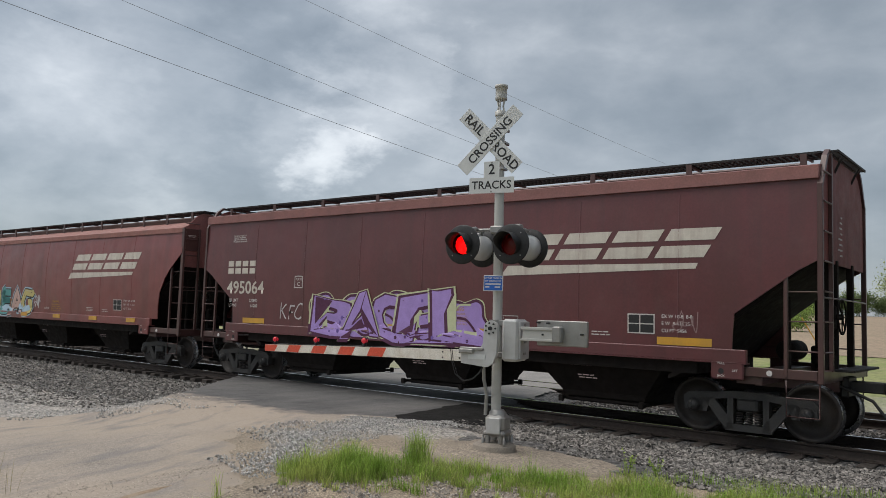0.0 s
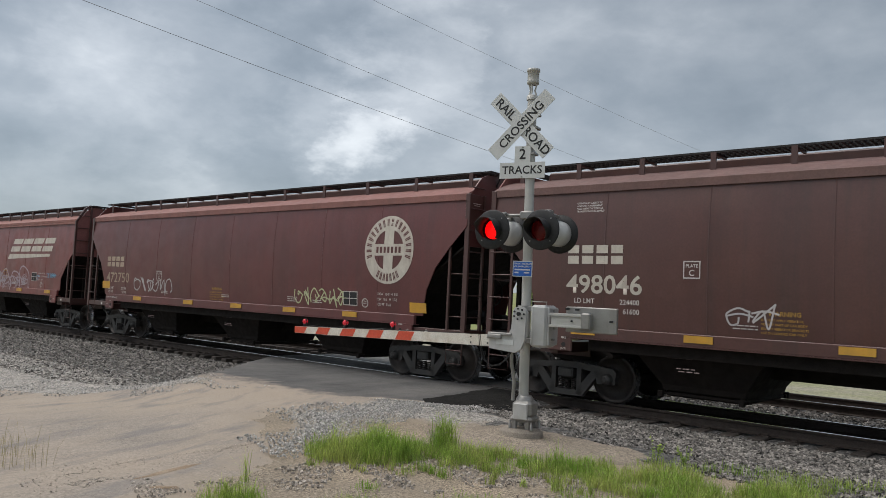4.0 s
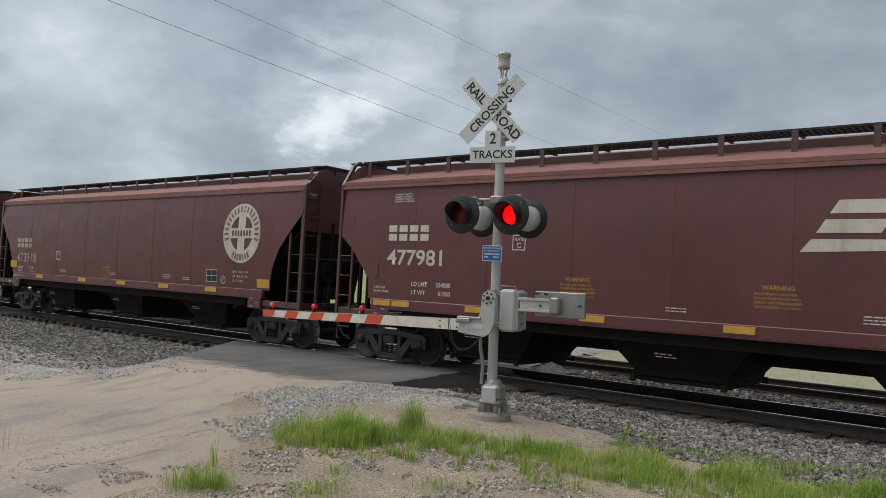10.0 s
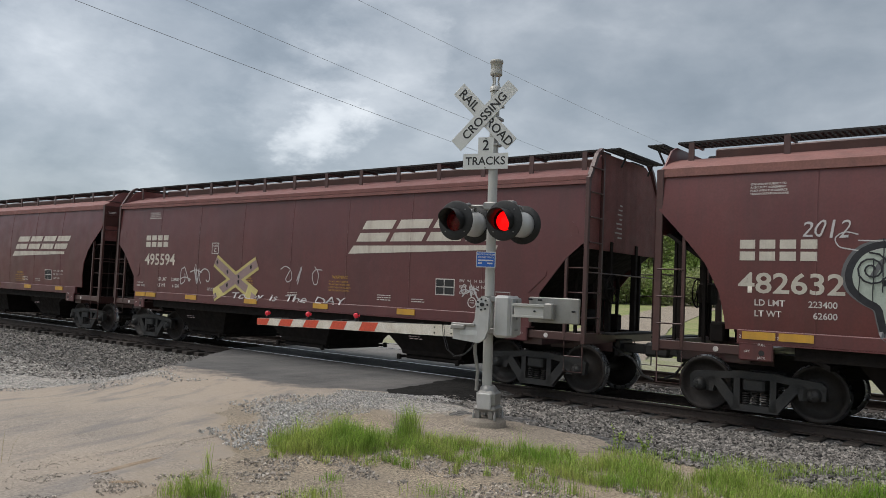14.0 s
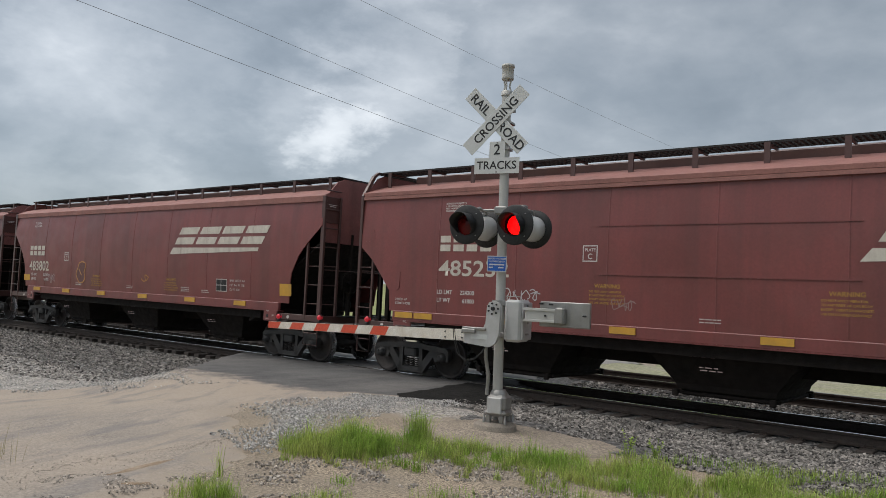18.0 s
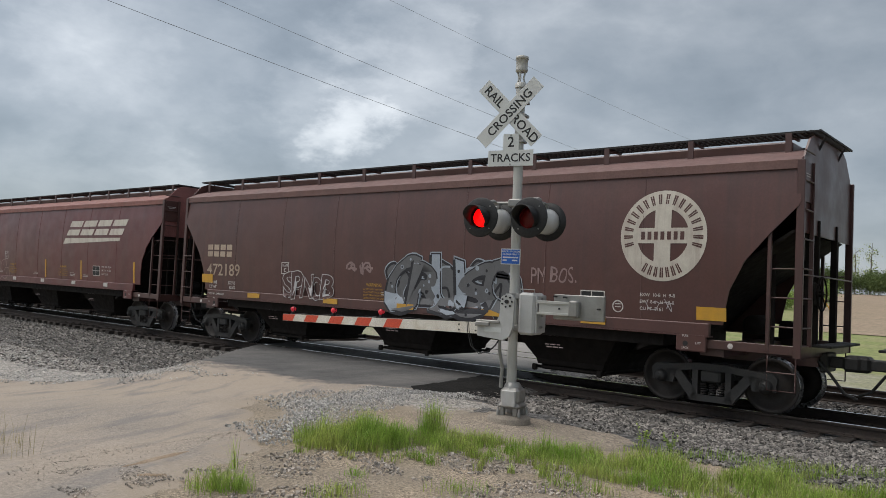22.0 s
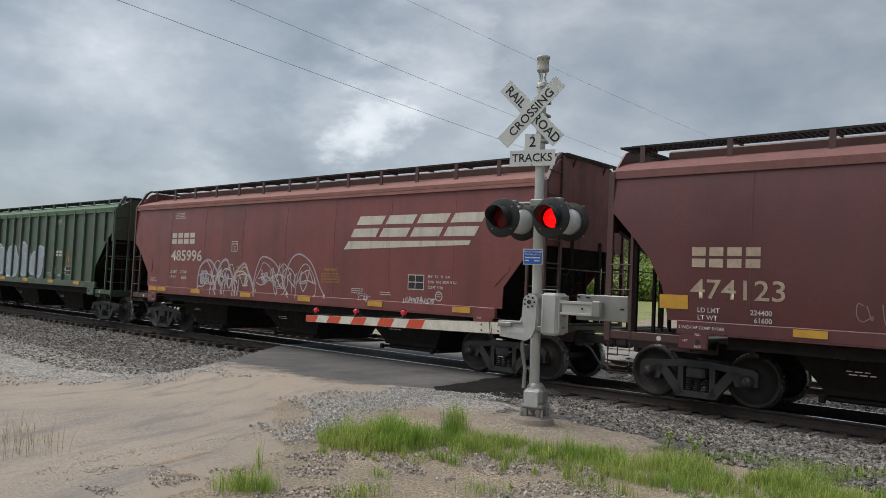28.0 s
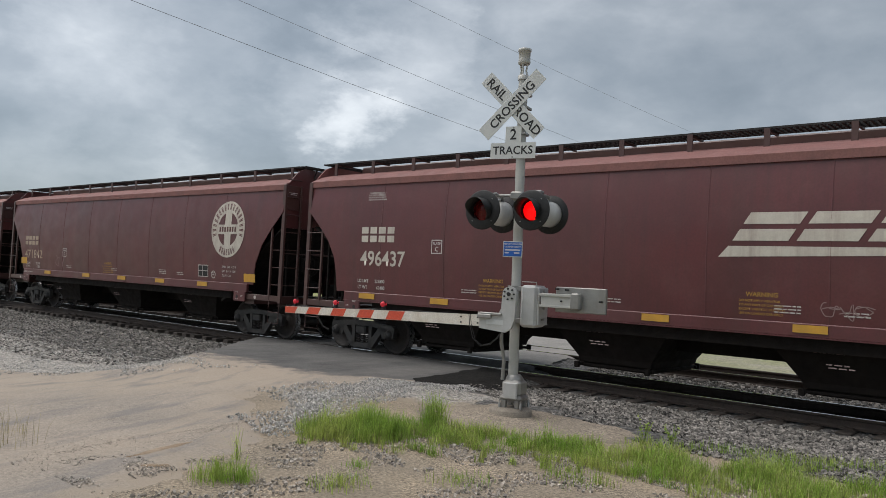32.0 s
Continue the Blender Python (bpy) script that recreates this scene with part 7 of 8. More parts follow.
def build_train():
    W4 = (9.7, 2.60, 4.30, 0.79)
    R4 = (13.45, 2.09, 1.57, 1.57)
    add_car("", "round", 13.45, "red", -35.85, (1.0, 2.1, 0.3), "wedge", (9.3, 2.62, 4.4, 0.80), C_ROUND, pieces=((2.2, 1.25, 4.4, 1.05, -5, ("pink", "yellow", "teal"), "black", "sky", 0.05),), tags=((6.8, 1.5, 0.5, 0.7, "white"),))
    add_car("495064", "notched", 13.30, "wine", -18.40, (0.72, 2.21, 0.32), "wedge", (9.6, 2.63, 4.25, 0.78), C_ROUND, warn_z=1.62, reflectors=(), patches=((1.44, 1.45, 0.88, 0.13), (4.12, 1.45, 0.48, 0.13), (6.42, 1.45, 0.46, 0.13), (9.1, 1.45, 0.46, 0.13), (12.84, 1.45, 0.94, 0.13)), ld="220800", lt="61200",
            pieces=((4.1, 1.22, 5.2, 1.06, 5, ("violet",), "plum", "lime", 0.06), (4.1, 1.22, 5.1, 0.3, 4, ("violet",), "plum", None, 0.03)), throws=((4.35, 1.27, 4.75, 0.98, "BAGEL", ("violet",), "plum", "lime", dict(fat=0.045, blots=("plum", "indigo"), overlap=1.30)),), words=(("KFC", 2.94, 1.58, 0.40, 0.82, "white", -0.018),), tags=((13.15, 1.66, 0.45, 0.42, "dust", 0.015),), dims=("EX W 10-8  8-8", "E W  8-4 H 15-1", "CU FT  5456"))
    add_car("485097", "angular", 13.92, "rust", -1.12, (1.88, 2.27, 0.32), "wedge", (9.85, 2.58, 4.5, 0.82), C_485, panel=True, ld="224300", lt="61700", tags=((6.46, 1.42, 2.45, 0.80, "blue", 0.06, 5),))
    add_car("485804", "angular", 13.92, "red", 16.80, (1.95, 2.27, 0.32), "wedge", (10.0, 2.58, 4.4, 0.82), C_485, ld="223700", lt="62300",
            tags=((8.6, 1.40, 3.5, 0.62, "haze", 0.045, 6), (3.9, 1.40, 2.0, 0.95, "dust", 0.06), (6.75, 1.44, 0.30, 0.22, "haze", 0.03, 1), (12.7, 1.72, 0.55, 0.28, "blue", 0.03), (13.95, 1.83, 0.8, 0.25, "blue", 0.03)),
            humps=((8.4, 1.33, 3.9, 0.92, 4, "haze", 0.055), (8.5, 1.36, 3.6, 0.7, 6, "haze", 0.03)), words=(("JASF", 6.12, 1.75, 0.26, 0.95, "haze", 0.012),))
    add_car("472750", "curved", 14.10, "brown", 34.89, (0.70, 1.84, 0.32), "ring", R4, C_RING, ld="225300", lt="60700", tags=((2.6, 1.48, 2.4, 0.62, "white", 0.035, 6), (10.95, 1.46, 1.9, 0.55, "lime", 0.035, 6)))
    add_car("498046", "round", 13.70, "dark", 52.75, (1.15, 2.06, 0.33), "wedge", (9.4, 2.40, 4.4, 0.74), C_ROUND, tags=((4.2, 1.55, 0.8, 0.45, "white", 0.03),))
    add_car("477570", "angular", 13.42, "wine", 70.46, (1.08, 2.24, 0.31), "wedge", (9.72, 2.60, 4.3, 0.79), C_ANG, ld="224400", lt="61600",
            tags=((2.8, 1.66, 2.25, 1.25, "dust", 0.018, 7), (5.9, 1.86, 0.65, 0.76, "white", 0.025), (6.6, 1.64, 2.8, 0.78, "black", 0.05, 5), (11.05, 1.62, 1.15, 0.85, "white", 0.035, 5), (1.8, 1.30, 1.4, 0.24, "white", 0.03, 8)))
    add_car("477194", "angular", 13.46, "wine", 87.76, (1.05, 2.26, 0.30), "wedge", (9.77, 2.60, 4.3, 0.79), C_ANG, ld="224100", lt="61700", tags=((1.27, 1.60, 0.5, 0.34, "white", 0.012, 3),))
    add_car("475985", "curved", 14.14, "chalky", 105.36, (0.85, 1.85, 0.31), "ring", (12.80, 2.07, 1.57, 1.57), C_RING, ld="224200", lt="61600",
            tags=((-0.5, 2.95, 1.7, 0.9, "white", 0.022, 4), (15.5, 3.25, 0.85, 0.5, "white", 0.02, 5)), pieces=((2.62, 1.36, 2.2, 0.62, 5, ("pale",), "black", None, 0.06),),
            patches=((1.27, 1.28, 0.95, 0.13), (13.39, 1.28, 0.95, 0.13)), reflectors=(2.67, 5.7, 8.15, 10.5))
    add_car("473918", "curved", 14.19, "wine", 124.08, (0.93, 1.83, 0.32), "ring", R4, C_RING, ld="224750", lt="61550")
    add_car("477981", "angular", 13.55, "wine", 142.38, (1.16, 2.20, 0.32), "wedge", W4, C_ANG, ld="224500", lt="61500")
    add_car("479868", "round", 14.09, "rust", 160.14, (0.88, 2.03, 0.30), "wedge", (9.97, 2.58, 4.35, 0.74), C_ROUND2, ld="223600", lt="62400", tags=((0.2, 1.75, 0.25, 0.35, "white", 0.012, 1),))
    add_car("496428", "round", 13.48, "wine", 178.40, (1.28, 2.08, 0.33), "wedge", (9.74, 2.41, 4.2, 0.70), C_ROUND, numw=1.42, warn=(4.76, 10.05), ldo=(-0.08, -0.40, 0.145, 0.075, 0.80), ld="223700", lt="62300", tags=((2.4, 1.52, 3.6, 0.7, "faint", 0.05, 6),))
    add_car("495594", "angular", 13.55, "maroon", 195.76, (1.18, 2.22, 0.32), "wedge", (9.65, 2.58, 4.45, 0.75), C_ANG, ld="224800", lt="61200",
            tags=((3.0, 1.62, 1.5, 0.66, "white", 0.03), (7.4, 1.75, 1.5, 0.6, "white", 0.022), (12.9, 1.68, 0.45, 0.36, "white", 0.025)),
            crosses=((4.65, 1.42, 1.75, 0.95),), words=(("Today  is  The  DAY", 5.42, 1.40, 0.16, 4.2, "white", 0.012),))
    add_car("482632", "curved", 13.45, "brown", 213.44, (0.76, 2.02, 0.31), "wedge", (10.5, 2.48, 4.3, 0.79), dict(C_ANG, warn=(), plate=(3.4, 2.6)), ld="223400", lt="62600",
            pieces=((2.45, 1.24, 1.35, 1.62, 1, ("pale",), "black", "smoke", 0.10), (3.9, 1.24, 4.3, 1.68, 8, ("steel", "grey", "steel"), "black", "smoke", 0.11), (8.0, 1.9, 3.0, 1.02, 5, ("steel", "grey"), "black", "smoke", 0.10),
                    (10.7, 1.26, 3.4, 1.54, 5, ("clay", "steel"), "black", "grey", 0.08), (5.1, 1.45, 2.4, 0.9, 4, (None,), "black", None, 0.03)),
            throws=((8.05, 1.26, 2.7, 0.92, "USE", ("clay",), "smoke", "grey", dict(fat=0.05, blots=("grey", "dust"), overlap=1.1)),),
            drips=((2.4, 1.3, 8.4, 1.6, 66, "black"), (4.0, 1.5, 6.8, 1.4, 22, "white")),
            words=(("OF COURSE", 4.05, 3.08, 0.42, 3.45, "haze", -0.014), ("NO REMORSE", 7.88, 3.02, 0.44, 2.95, "haze", -0.014), ("2012", 1.72, 2.88, 0.26, 0.62, "white", 0.0)), ldo=(0.25, -0.2, 0.17, 0.095, 1.45), tags=((2.2, 2.5, 8.5, 0.6, "white", 0.018, 12),))
    add_car("480387", "round", 14.08, "brown", 231.90, (0.42, 2.0, 0.31), "wedge", (10.3, 2.66, 4.3, 0.74), C_ROUND2,
            words=(("SOELR", 5.62, 1.76, 1.0, 3.85, "lime", 0.105), ("SOELR", 5.70, 1.83, 0.96, 3.7, "black", 0.075), ("RMK", 9.35, 1.78, 0.62, 1.35, "lime", 0.10), ("RMK", 9.40, 1.82, 0.58, 1.25, "black", 0.06), ("SON", 5.0, 2.1, 0.32, 0.55, "black", 0.03)), tags=((3.15, 1.5, 1.5, 0.3, "teal", 0.04, 5), (13.4, 1.95, 1.2, 0.22, "dust", 0.015, 6)))
    add_car("483802", "round", 13.98, "red", 250.37, (0.76, 2.0, 0.33), "wedge", (9.97, 2.62, 4.45, 0.77), C_ROUND2, ld="223300", lt="62700",
            patches=((0.35, 1.62, 0.48, 0.22), (15.0, 1.6, 0.45, 0.3)), tags=((2.2, 1.52, 0.65, 0.45, "white", 0.012, 3), (8.55, 1.70, 0.4, 0.4, "orange", 0.03, 1)), pieces=((4.34, 1.60, 0.66, 0.74, 1, ("faint",), "orange", None, 0.04),))
    add_car("485232", "angular", 13.93, "red", 268.52, (2.0, 2.23, 0.31), "wedge", (9.97, 2.60, 4.45, 0.79), C_485, panel=True, ld="224200", lt="61800", tags=((3.7, 1.75, 0.8, 0.28, "white", 0.02, 4), (6.0, 1.65, 0.46, 0.3, "dust", 0.015, 3)))
    add_car("471617", "curved", 13.99, "wine", 286.62, (0.73, 1.84, 0.32), "ring", R4, C_RING, tags=((2.5, 2.06, 1.0, 0.16, "dust", 0.018, 8), (4.6, 1.44, 2.8, 0.76, "faint", 0.05, 4), (3.0, 1.5, 0.4, 0.25, "dust", 0.015)))
    add_car("481040", "round", 14.05, "brown", 304.99, (0.82, 1.83, 0.34), "wedge", (10.0, 2.70, 4.4, 0.80), dict(C_ROUND2, refl=WHITE, refl_w=0.26, plate=(4.92, 2.10), reflectors=(3.24, 5.9, 8.4, 10.9, 13.2)), ldo=(0.17, -0.19, 0.165, 0.085, 1.12), ld="223800", lt="62200",
            patches=tuple((u, 1.46, 0.09, 0.66) for u in (0.28, 3.3, 8.6, 11.4, 15.0)), clouds=((3.72, 1.24, 1.65, 0.82, "dust", 0.035),), tags=((2.3, 1.5, 0.46, 0.4, "dust", 0.014, 4),))
    add_car("472189", "curved", 14.15, "dark", 323.45, (0.66, 1.84, 0.32), "ring", (13.54, 2.10, 1.57, 1.57), C_RING, ld="223700", lt="62300",
            throws=((7.9, 1.30, 3.4, 1.05, "CRUSO", ("smoke", "smoke", "grey"), "black", "grey", dict(fat=0.05, blots=("grey", "black"), overlap=1.25)), (4.15, 1.40, 1.8, 0.62, "SPNOB", ("dark",), "white", None, dict(fat=0.03, blots=("dark",), overlap=1.1, block=False))), pieces=((7.8, 1.28, 3.5, 1.08, 5, ("smoke",), "black", "grey", 0.06),), words=(("PM BOS.", 11.65, 2.0, 0.30, 1.0, "dust", 0.0),), tags=((14.1, 1.58, 0.43, 0.22, "white", 0.012), (6.5, 2.0, 0.8, 0.35, "dust", 0.05)))
    add_car("495215", "notched", 13.25, "wine", 341.65, (0.68, 2.22, 0.32), "wedge", (9.6, 2.62, 4.3, 0.78), C_ROUND, warn_z=1.62, reflectors=(), patches=((1.44, 1.45, 0.88, 0.13), (4.12, 1.45, 0.48, 0.13), (6.42, 1.45, 0.46, 0.13), (9.1, 1.45, 0.46, 0.13), (12.84, 1.45, 0.94, 0.13)), ld="220800", lt="61000",
            throws=((4.72, 1.30, 2.6, 1.02, "SHORT", ("pale",), "black", "white", dict(fat=0.05, blots=("white", "lime"), overlap=1.25)),), pieces=((4.6, 1.28, 2.85, 1.06, 5, ("pale",), "black", "white", 0.05), (2.35, 3.0, 2.9, 0.85, 5, (None,), "sky", None, 0.05), (12.95, 1.45, 1.2, 0.44, 4, ("dust",), "white", None, 0.04)),
            tags=((7.45, 1.68, 1.05, 0.7, "white", 0.03), (2.3, 1.5, 1.0, 0.66, "white", 0.03), (11.85, 1.54, 1.0, 0.17, "faint", 0.02)))
    add_car("489798", "notched", 13.32, "wine", 358.78, (1.42, 2.02, 0.32), "wedge", (9.24, 2.72, 4.35, 0.80), dict(C_ROUND, warn=(4.14, 9.5), warn_z=1.64), ld="225100", lt="60900", reflectors=(), patches=((0.72, 1.66, 0.5, 0.19), (3.36, 1.66, 0.47, 0.13), (6.11, 1.66, 0.46, 0.13), (8.75, 1.66, 0.46, 0.13), (11.37, 1.64, 0.46, 0.13), (14.3, 1.62, 0.46, 0.2)), tags=((13.2, 1.57, 0.6, 0.2, "dust", 0.012, 5),),
            dims=("EX W  10-8  H  8-10", "EW   8-3   H  15-0", "CU FT  5200"))
    add_car("473528", "curved", 14.12, "brown", 376.24, (1.02, 1.88, 0.32), "ring", R4, C_RING, ld="224400", lt="60900", panel_at=(12.78, 1.60),
            throws=((2.95, 1.26, 4.65, 1.0, "NIKEMO", ("teal", "sky", "teal"), "black", "white", dict(fat=0.04, blots=("black", "grey", "sky"), overlap=1.16)),
                    (7.5, 1.24, 4.8, 0.98, "IMPEACH", ("black", "smoke", "pale"), "black", "lime", dict(fat=0.045, blots=("pale", "black", "smoke"), overlap=1.16))),
            pieces=((2.85, 1.24, 4.7, 0.98, 6, ("teal", "sky"), "black", "white", 0.05), (7.4, 1.24, 4.9, 0.98, 7, ("smoke", "pale", "black"), "black", "lime", 0.05), (2.9, 1.95, 4.4, 0.5, 9, ("orange",), "orange", None, 0.02), (-0.45, 3.2, 0.85, 0.55, 1, ("plum",), "plum", None, 0.03), (11.9, 1.3, 0.8, 0.62, 1, ("dust",), "dust", None, 0.02)),
            words=(("LINCOLN BRIGADE", 12.70, 1.265, 0.105, 1.6, "white", 0.02), ("IMPEACH", 13.35, 1.60, 0.10, 0.55, "dust", 0.0), ("BUILD", 13.30, 2.02, 0.09, 0.34, "dust", 0.0), ("FINER", 13.32, 1.88, 0.09, 0.36, "dust", 0.0), ("TIME", 13.34, 1.75, 0.09, 0.3, "dust", 0.0)))
    add_car("", "ribbed", 13.90, "green", 394.65, (11.0, 2.0, 0.2), "wedge", (1.0, 2.9, 1.6, 0.8), dict(C_ROUND, warn=(), dims=()), look="ribbed rust-stained sides",
            pieces=((5.0, 1.45, 5.2, 1.4, 4, ("grey",), "sky", "white", 0.07),), tags=((12.4, 1.6, 0.6, 1.2, "orange", 0.03, 2),))
    add_car("485996", "angular", 14.0, "red", 412.71, (2.06, 2.26, 0.32), "wedge", (10.26, 2.62, 4.35, 0.80), C_485, ld="223700", lt="62300",
            humps=((3.6, 1.30, 2.9, 1.02, 3, "haze", 0.075), (3.62, 1.31, 2.85, 0.98, 4, "white", 0.025), (6.55, 1.36, 2.75, 1.08, 2, "haze", 0.045), (6.7, 1.36, 2.5, 0.95, 3, "white", 0.02)), tags=((3.75, 1.40, 2.6, 0.72, "white", 0.035, 4), (6.75, 1.44, 2.4, 0.8, "white", 0.028, 4), (10.85, 1.36, 0.42, 0.24, "white", 0.012), (12.4, 1.40, 0.95, 0.18, "white", 0.02, 8)))
    add_car("474123", "curved", 14.12, "maroon", 430.92, (0.98, 1.82, 0.32), "ring", R4, C_RING, ld="224400", lt="61600", tags=((12.3, 1.66, 0.45, 0.35, "dust", 0.015), (3.55, 1.5, 0.5, 0.4, "dust", 0.014)))
    add_car("476172", "curved", 14.14, "brown", 449.42, (0.92, 1.84, 0.31), "ring", (12.80, 2.09, 1.57, 1.57), C_RING, ld="224400", lt="61600",
            tags=((2.4, 1.5, 2.3, 0.52, "olive", 0.04, 5), (5.4, 1.70, 1.4, 0.62, "olive", 0.03), (6.85, 1.58, 2.4, 0.72, "violet", 0.03, 6), (6.95, 1.6, 2.3, 0.7, "white", 0.015, 6), (11.2, 1.72, 0.7, 0.2, "dust", 0.012, 4)))
    add_car("471842", "curved", 14.11, "wine", 467.84, (0.75, 1.85, 0.31), "ring", (13.35, 2.12, 1.57, 1.57), C_RING, ld="223500", lt="61500", tags=((3.4, 1.48, 0.85, 0.55, "dust", 0.014),))
    add_car("496437", "round", 13.40, "wine", 486.07, (1.26, 2.06, 0.33), "wedge", (9.7, 2.42, 4.25, 0.72), C_ROUND, numw=1.42, warn=(4.76, 10.05), ldo=(-0.08, -0.40, 0.145, 0.075, 0.80), ld="223600", lt="62400", tags=((11.3, 1.5, 0.7, 0.3, "dust", 0.014),))


build_train()


# ---- grass, trees, poles and wires ----
def grass(name, n, where, height, width, material, label, seed, bend=0.5):
    """Many blades in one mesh, each a bent, tapering strip."""
    rng = np.random.default_rng(seed)
    V, F = [], []
    for i in range(n):
        x, y, k = where(rng.random(), rng.random(), rng)
        if x is None:
            continue
        h = height * k * rng.uniform(0.4, 1.3)
        a, w = rng.uniform(0, 6.283), width * rng.uniform(0.6, 1.3)
        dx, dy = math.cos(a), math.sin(a)
        b = rng.uniform(0.1, bend) * h
        z = ground_z(x, y) + 0.01
        o = len(V)
        for t, ww in ((0, 1.0), (0.45, 0.85), (0.8, 0.5)):
            px, py, pz = x + dx * b * t * t, y + dy * b * t * t, z + h * t
            V += [(px - dy * w * ww / 2, py + dx * w * ww / 2, pz), (px + dy * w * ww / 2, py - dx * w * ww / 2, pz)]
        V.append((x + dx * b * 1.2, y + dy * b * 1.2, z + h * (1 - 0.12 * bend)))
        F += [(o, o + 1, o + 3, o + 2), (o + 2, o + 3, o + 5, o + 4), (o + 4, o + 5, o + 6)]
    me = bpy.data.meshes.new(name)
    me.from_pydata(V, [], F)
    return tagged(part(name, me, material), label, "grass", kind="stuff")



def build_grass():
    def band(u, v, rng):
        x = -6.9 + 8.3 * u
        wide = step(-5.2, -3.2, x)
        y = along(BAND, x) - 0.35 * wide + (v - 0.5) * (1.75 + 0.8 * wide) * (0.8 + 0.35 * noise.noise((x * 1.5, 3, 1)))
        d = noise.noise((x * 1.6, y * 1.6, 7)) + 0.4 * noise.noise((x * 5, y * 5, 2)) - 0.5 * abs(v - 0.5)
        d += 0.55 * noise.noise((x * 8, y * 8, 5)) - 0.15 * rng.random()
        return (x, y, 0.72 + 1.0 * max(d, -0.5)) if d > -0.30 else (None, None, 0)
    def clump(u, v, rng):
        a, r = 6.283 * u, v ** 0.55
        c, d = 0.66 * r * math.cos(a), 0.48 * r * math.sin(a)
        x, y = -6.50 + 0.62 * c - 0.78 * d, -8.02 + 0.78 * c + 0.62 * d
        return x, y, (1.25 - 0.65 * r) * (0.72 + 0.75 * step(-0.25, 0.35, noise.noise((x * 4.5, y * 4.5, 3)) + 0.35 * c))
    def clump2(u, v, rng):
        a, r = 6.283 * u, v ** 0.6
        return -6.22 + 0.16 * r * math.cos(a), -6.95 + 0.19 * r * math.sin(a), 1.6 - 0.5 * r
    tufts = []
    pick = random.Random(31)
    for _ in range(150):
        x = pick.uniform(-6.6, 0.5)
        y = along(BAND, x) - 0.75 - 0.85 * pick.random() ** 1.6 * (1.0 + 0.4 * step(-5.5, -3.5, x))
        tufts.append((x, y, pick.uniform(0.04, 0.15), pick.uniform(0.5, 1.35)))
    def fringe(u, v, rng):
        x, y, r, k = tufts[int(rng.integers(len(tufts)))]
        a = 6.283 * u
        return x + r * v * math.cos(a), y + r * v * math.sin(a), k * (1.1 - 0.4 * v)
    def low(u, v, rng):
        spots = ((-5.80, -10.28, 0.26, 1.5), (-5.62, -10.15, 0.16, 1.2), (-6.27, -9.75, 0.05, 2.6), (-4.98, -9.62, 0.30, 0.9), (-4.4, -8.7, 0.35, 0.7), (-3.7, -7.8, 0.4, 0.8), (-5.35, -9.05, 0.16, 0.8))
        s = spots[int(rng.choice(len(spots), p=(0.32, 0.14, 0.02, 0.22, 0.12, 0.12, 0.06)))]
        a = 6.283 * u
        return s[0] + s[2] * v * math.cos(a), s[1] + s[2] * v * math.sin(a), s[3]
    def edge(u, v, rng):
        x = -4.6 + 5.2 * u
        return x, along(BAND, x) + 1.0 + 0.5 * v * v, 0.8
    def straw(u, v, rng):
        return -9.2 + 1.4 * u, -11.6 + 0.8 * v, 1.0
    grass("grass", 42000, band, 0.20, 0.0055, GRASS, "bright green spring grass along the track side", 1, 0.8)
    grass("dry_grass", 5000, band, 0.21, 0.004, STRAW, "dry straw-coloured stalks among the green grass", 11, 0.8)
    grass("grass", 5200, fringe, 0.13, 0.0055, GRASS, "small green tufts among the stones in front of the grass", 14, 0.9)
    grass("dry_grass", 1500, fringe, 0.12, 0.004, STRAW, "dry stalks among the stones in front of the grass", 15, 1.0)
    grass("grass", 3600, clump, 0.26, 0.0065, GRASS, "dense tuft of bright green grass", 2, 0.7)
    grass("grass", 420, clump2, 0.31, 0.006, GRASS, "tall tuft of bright green grass", 3)
    grass("grass", 1300, low, 0.11, 0.005, GRASS, "sparse green grass on the stony bank", 4, 0.9)
    grass("grass", 1600, edge, 0.15, 0.0055, GRASS, "thin grass at the foot of the ballast", 6)
    grass("dry_grass", 160, straw, 0.32, 0.004, STRAW, "dry grass stalks at the road edge", 5, 0.7)
    # a weed between grass and ballast
    rng = np.random.default_rng(9)
    for x, y, h in ((-4.45, -4.9, 0.36), (-4.15, -4.75, 0.28)):
        z = ground_z(x, y)
        w = thing("weed", pose(x, y, z), "leafy green weed at the foot of the ballast", "weed", "weeds by the ballast")
        st, lf = Shape(), Shape()
        for i in range(7):
            a = rng.uniform(0, 6.28)
            t = Vector((0.10 * math.cos(a), 0.10 * math.sin(a), h * rng.uniform(0.6, 1)))
            st.tube([(0, 0, 0), t * 0.5 + Vector((0, 0, 0.03)), t], 0.003, 5)
            for j in range(9):
                p = t * rng.uniform(0.35, 1.0)
                b, l = rng.uniform(0, 6.28), rng.uniform(0.025, 0.05)
                d, e = Vector((math.cos(b), math.sin(b), 0.4)) * l, Vector((-math.sin(b), math.cos(b), 0)) * l * 0.35
                lf.add([p, p + d * 0.5 + e, p + d, p + d * 0.5 - e], [(0, 1, 2, 3)])
        part("stem", st, GRASS, w)
        part("leaves", lf, GRASS, w)


build_grass()


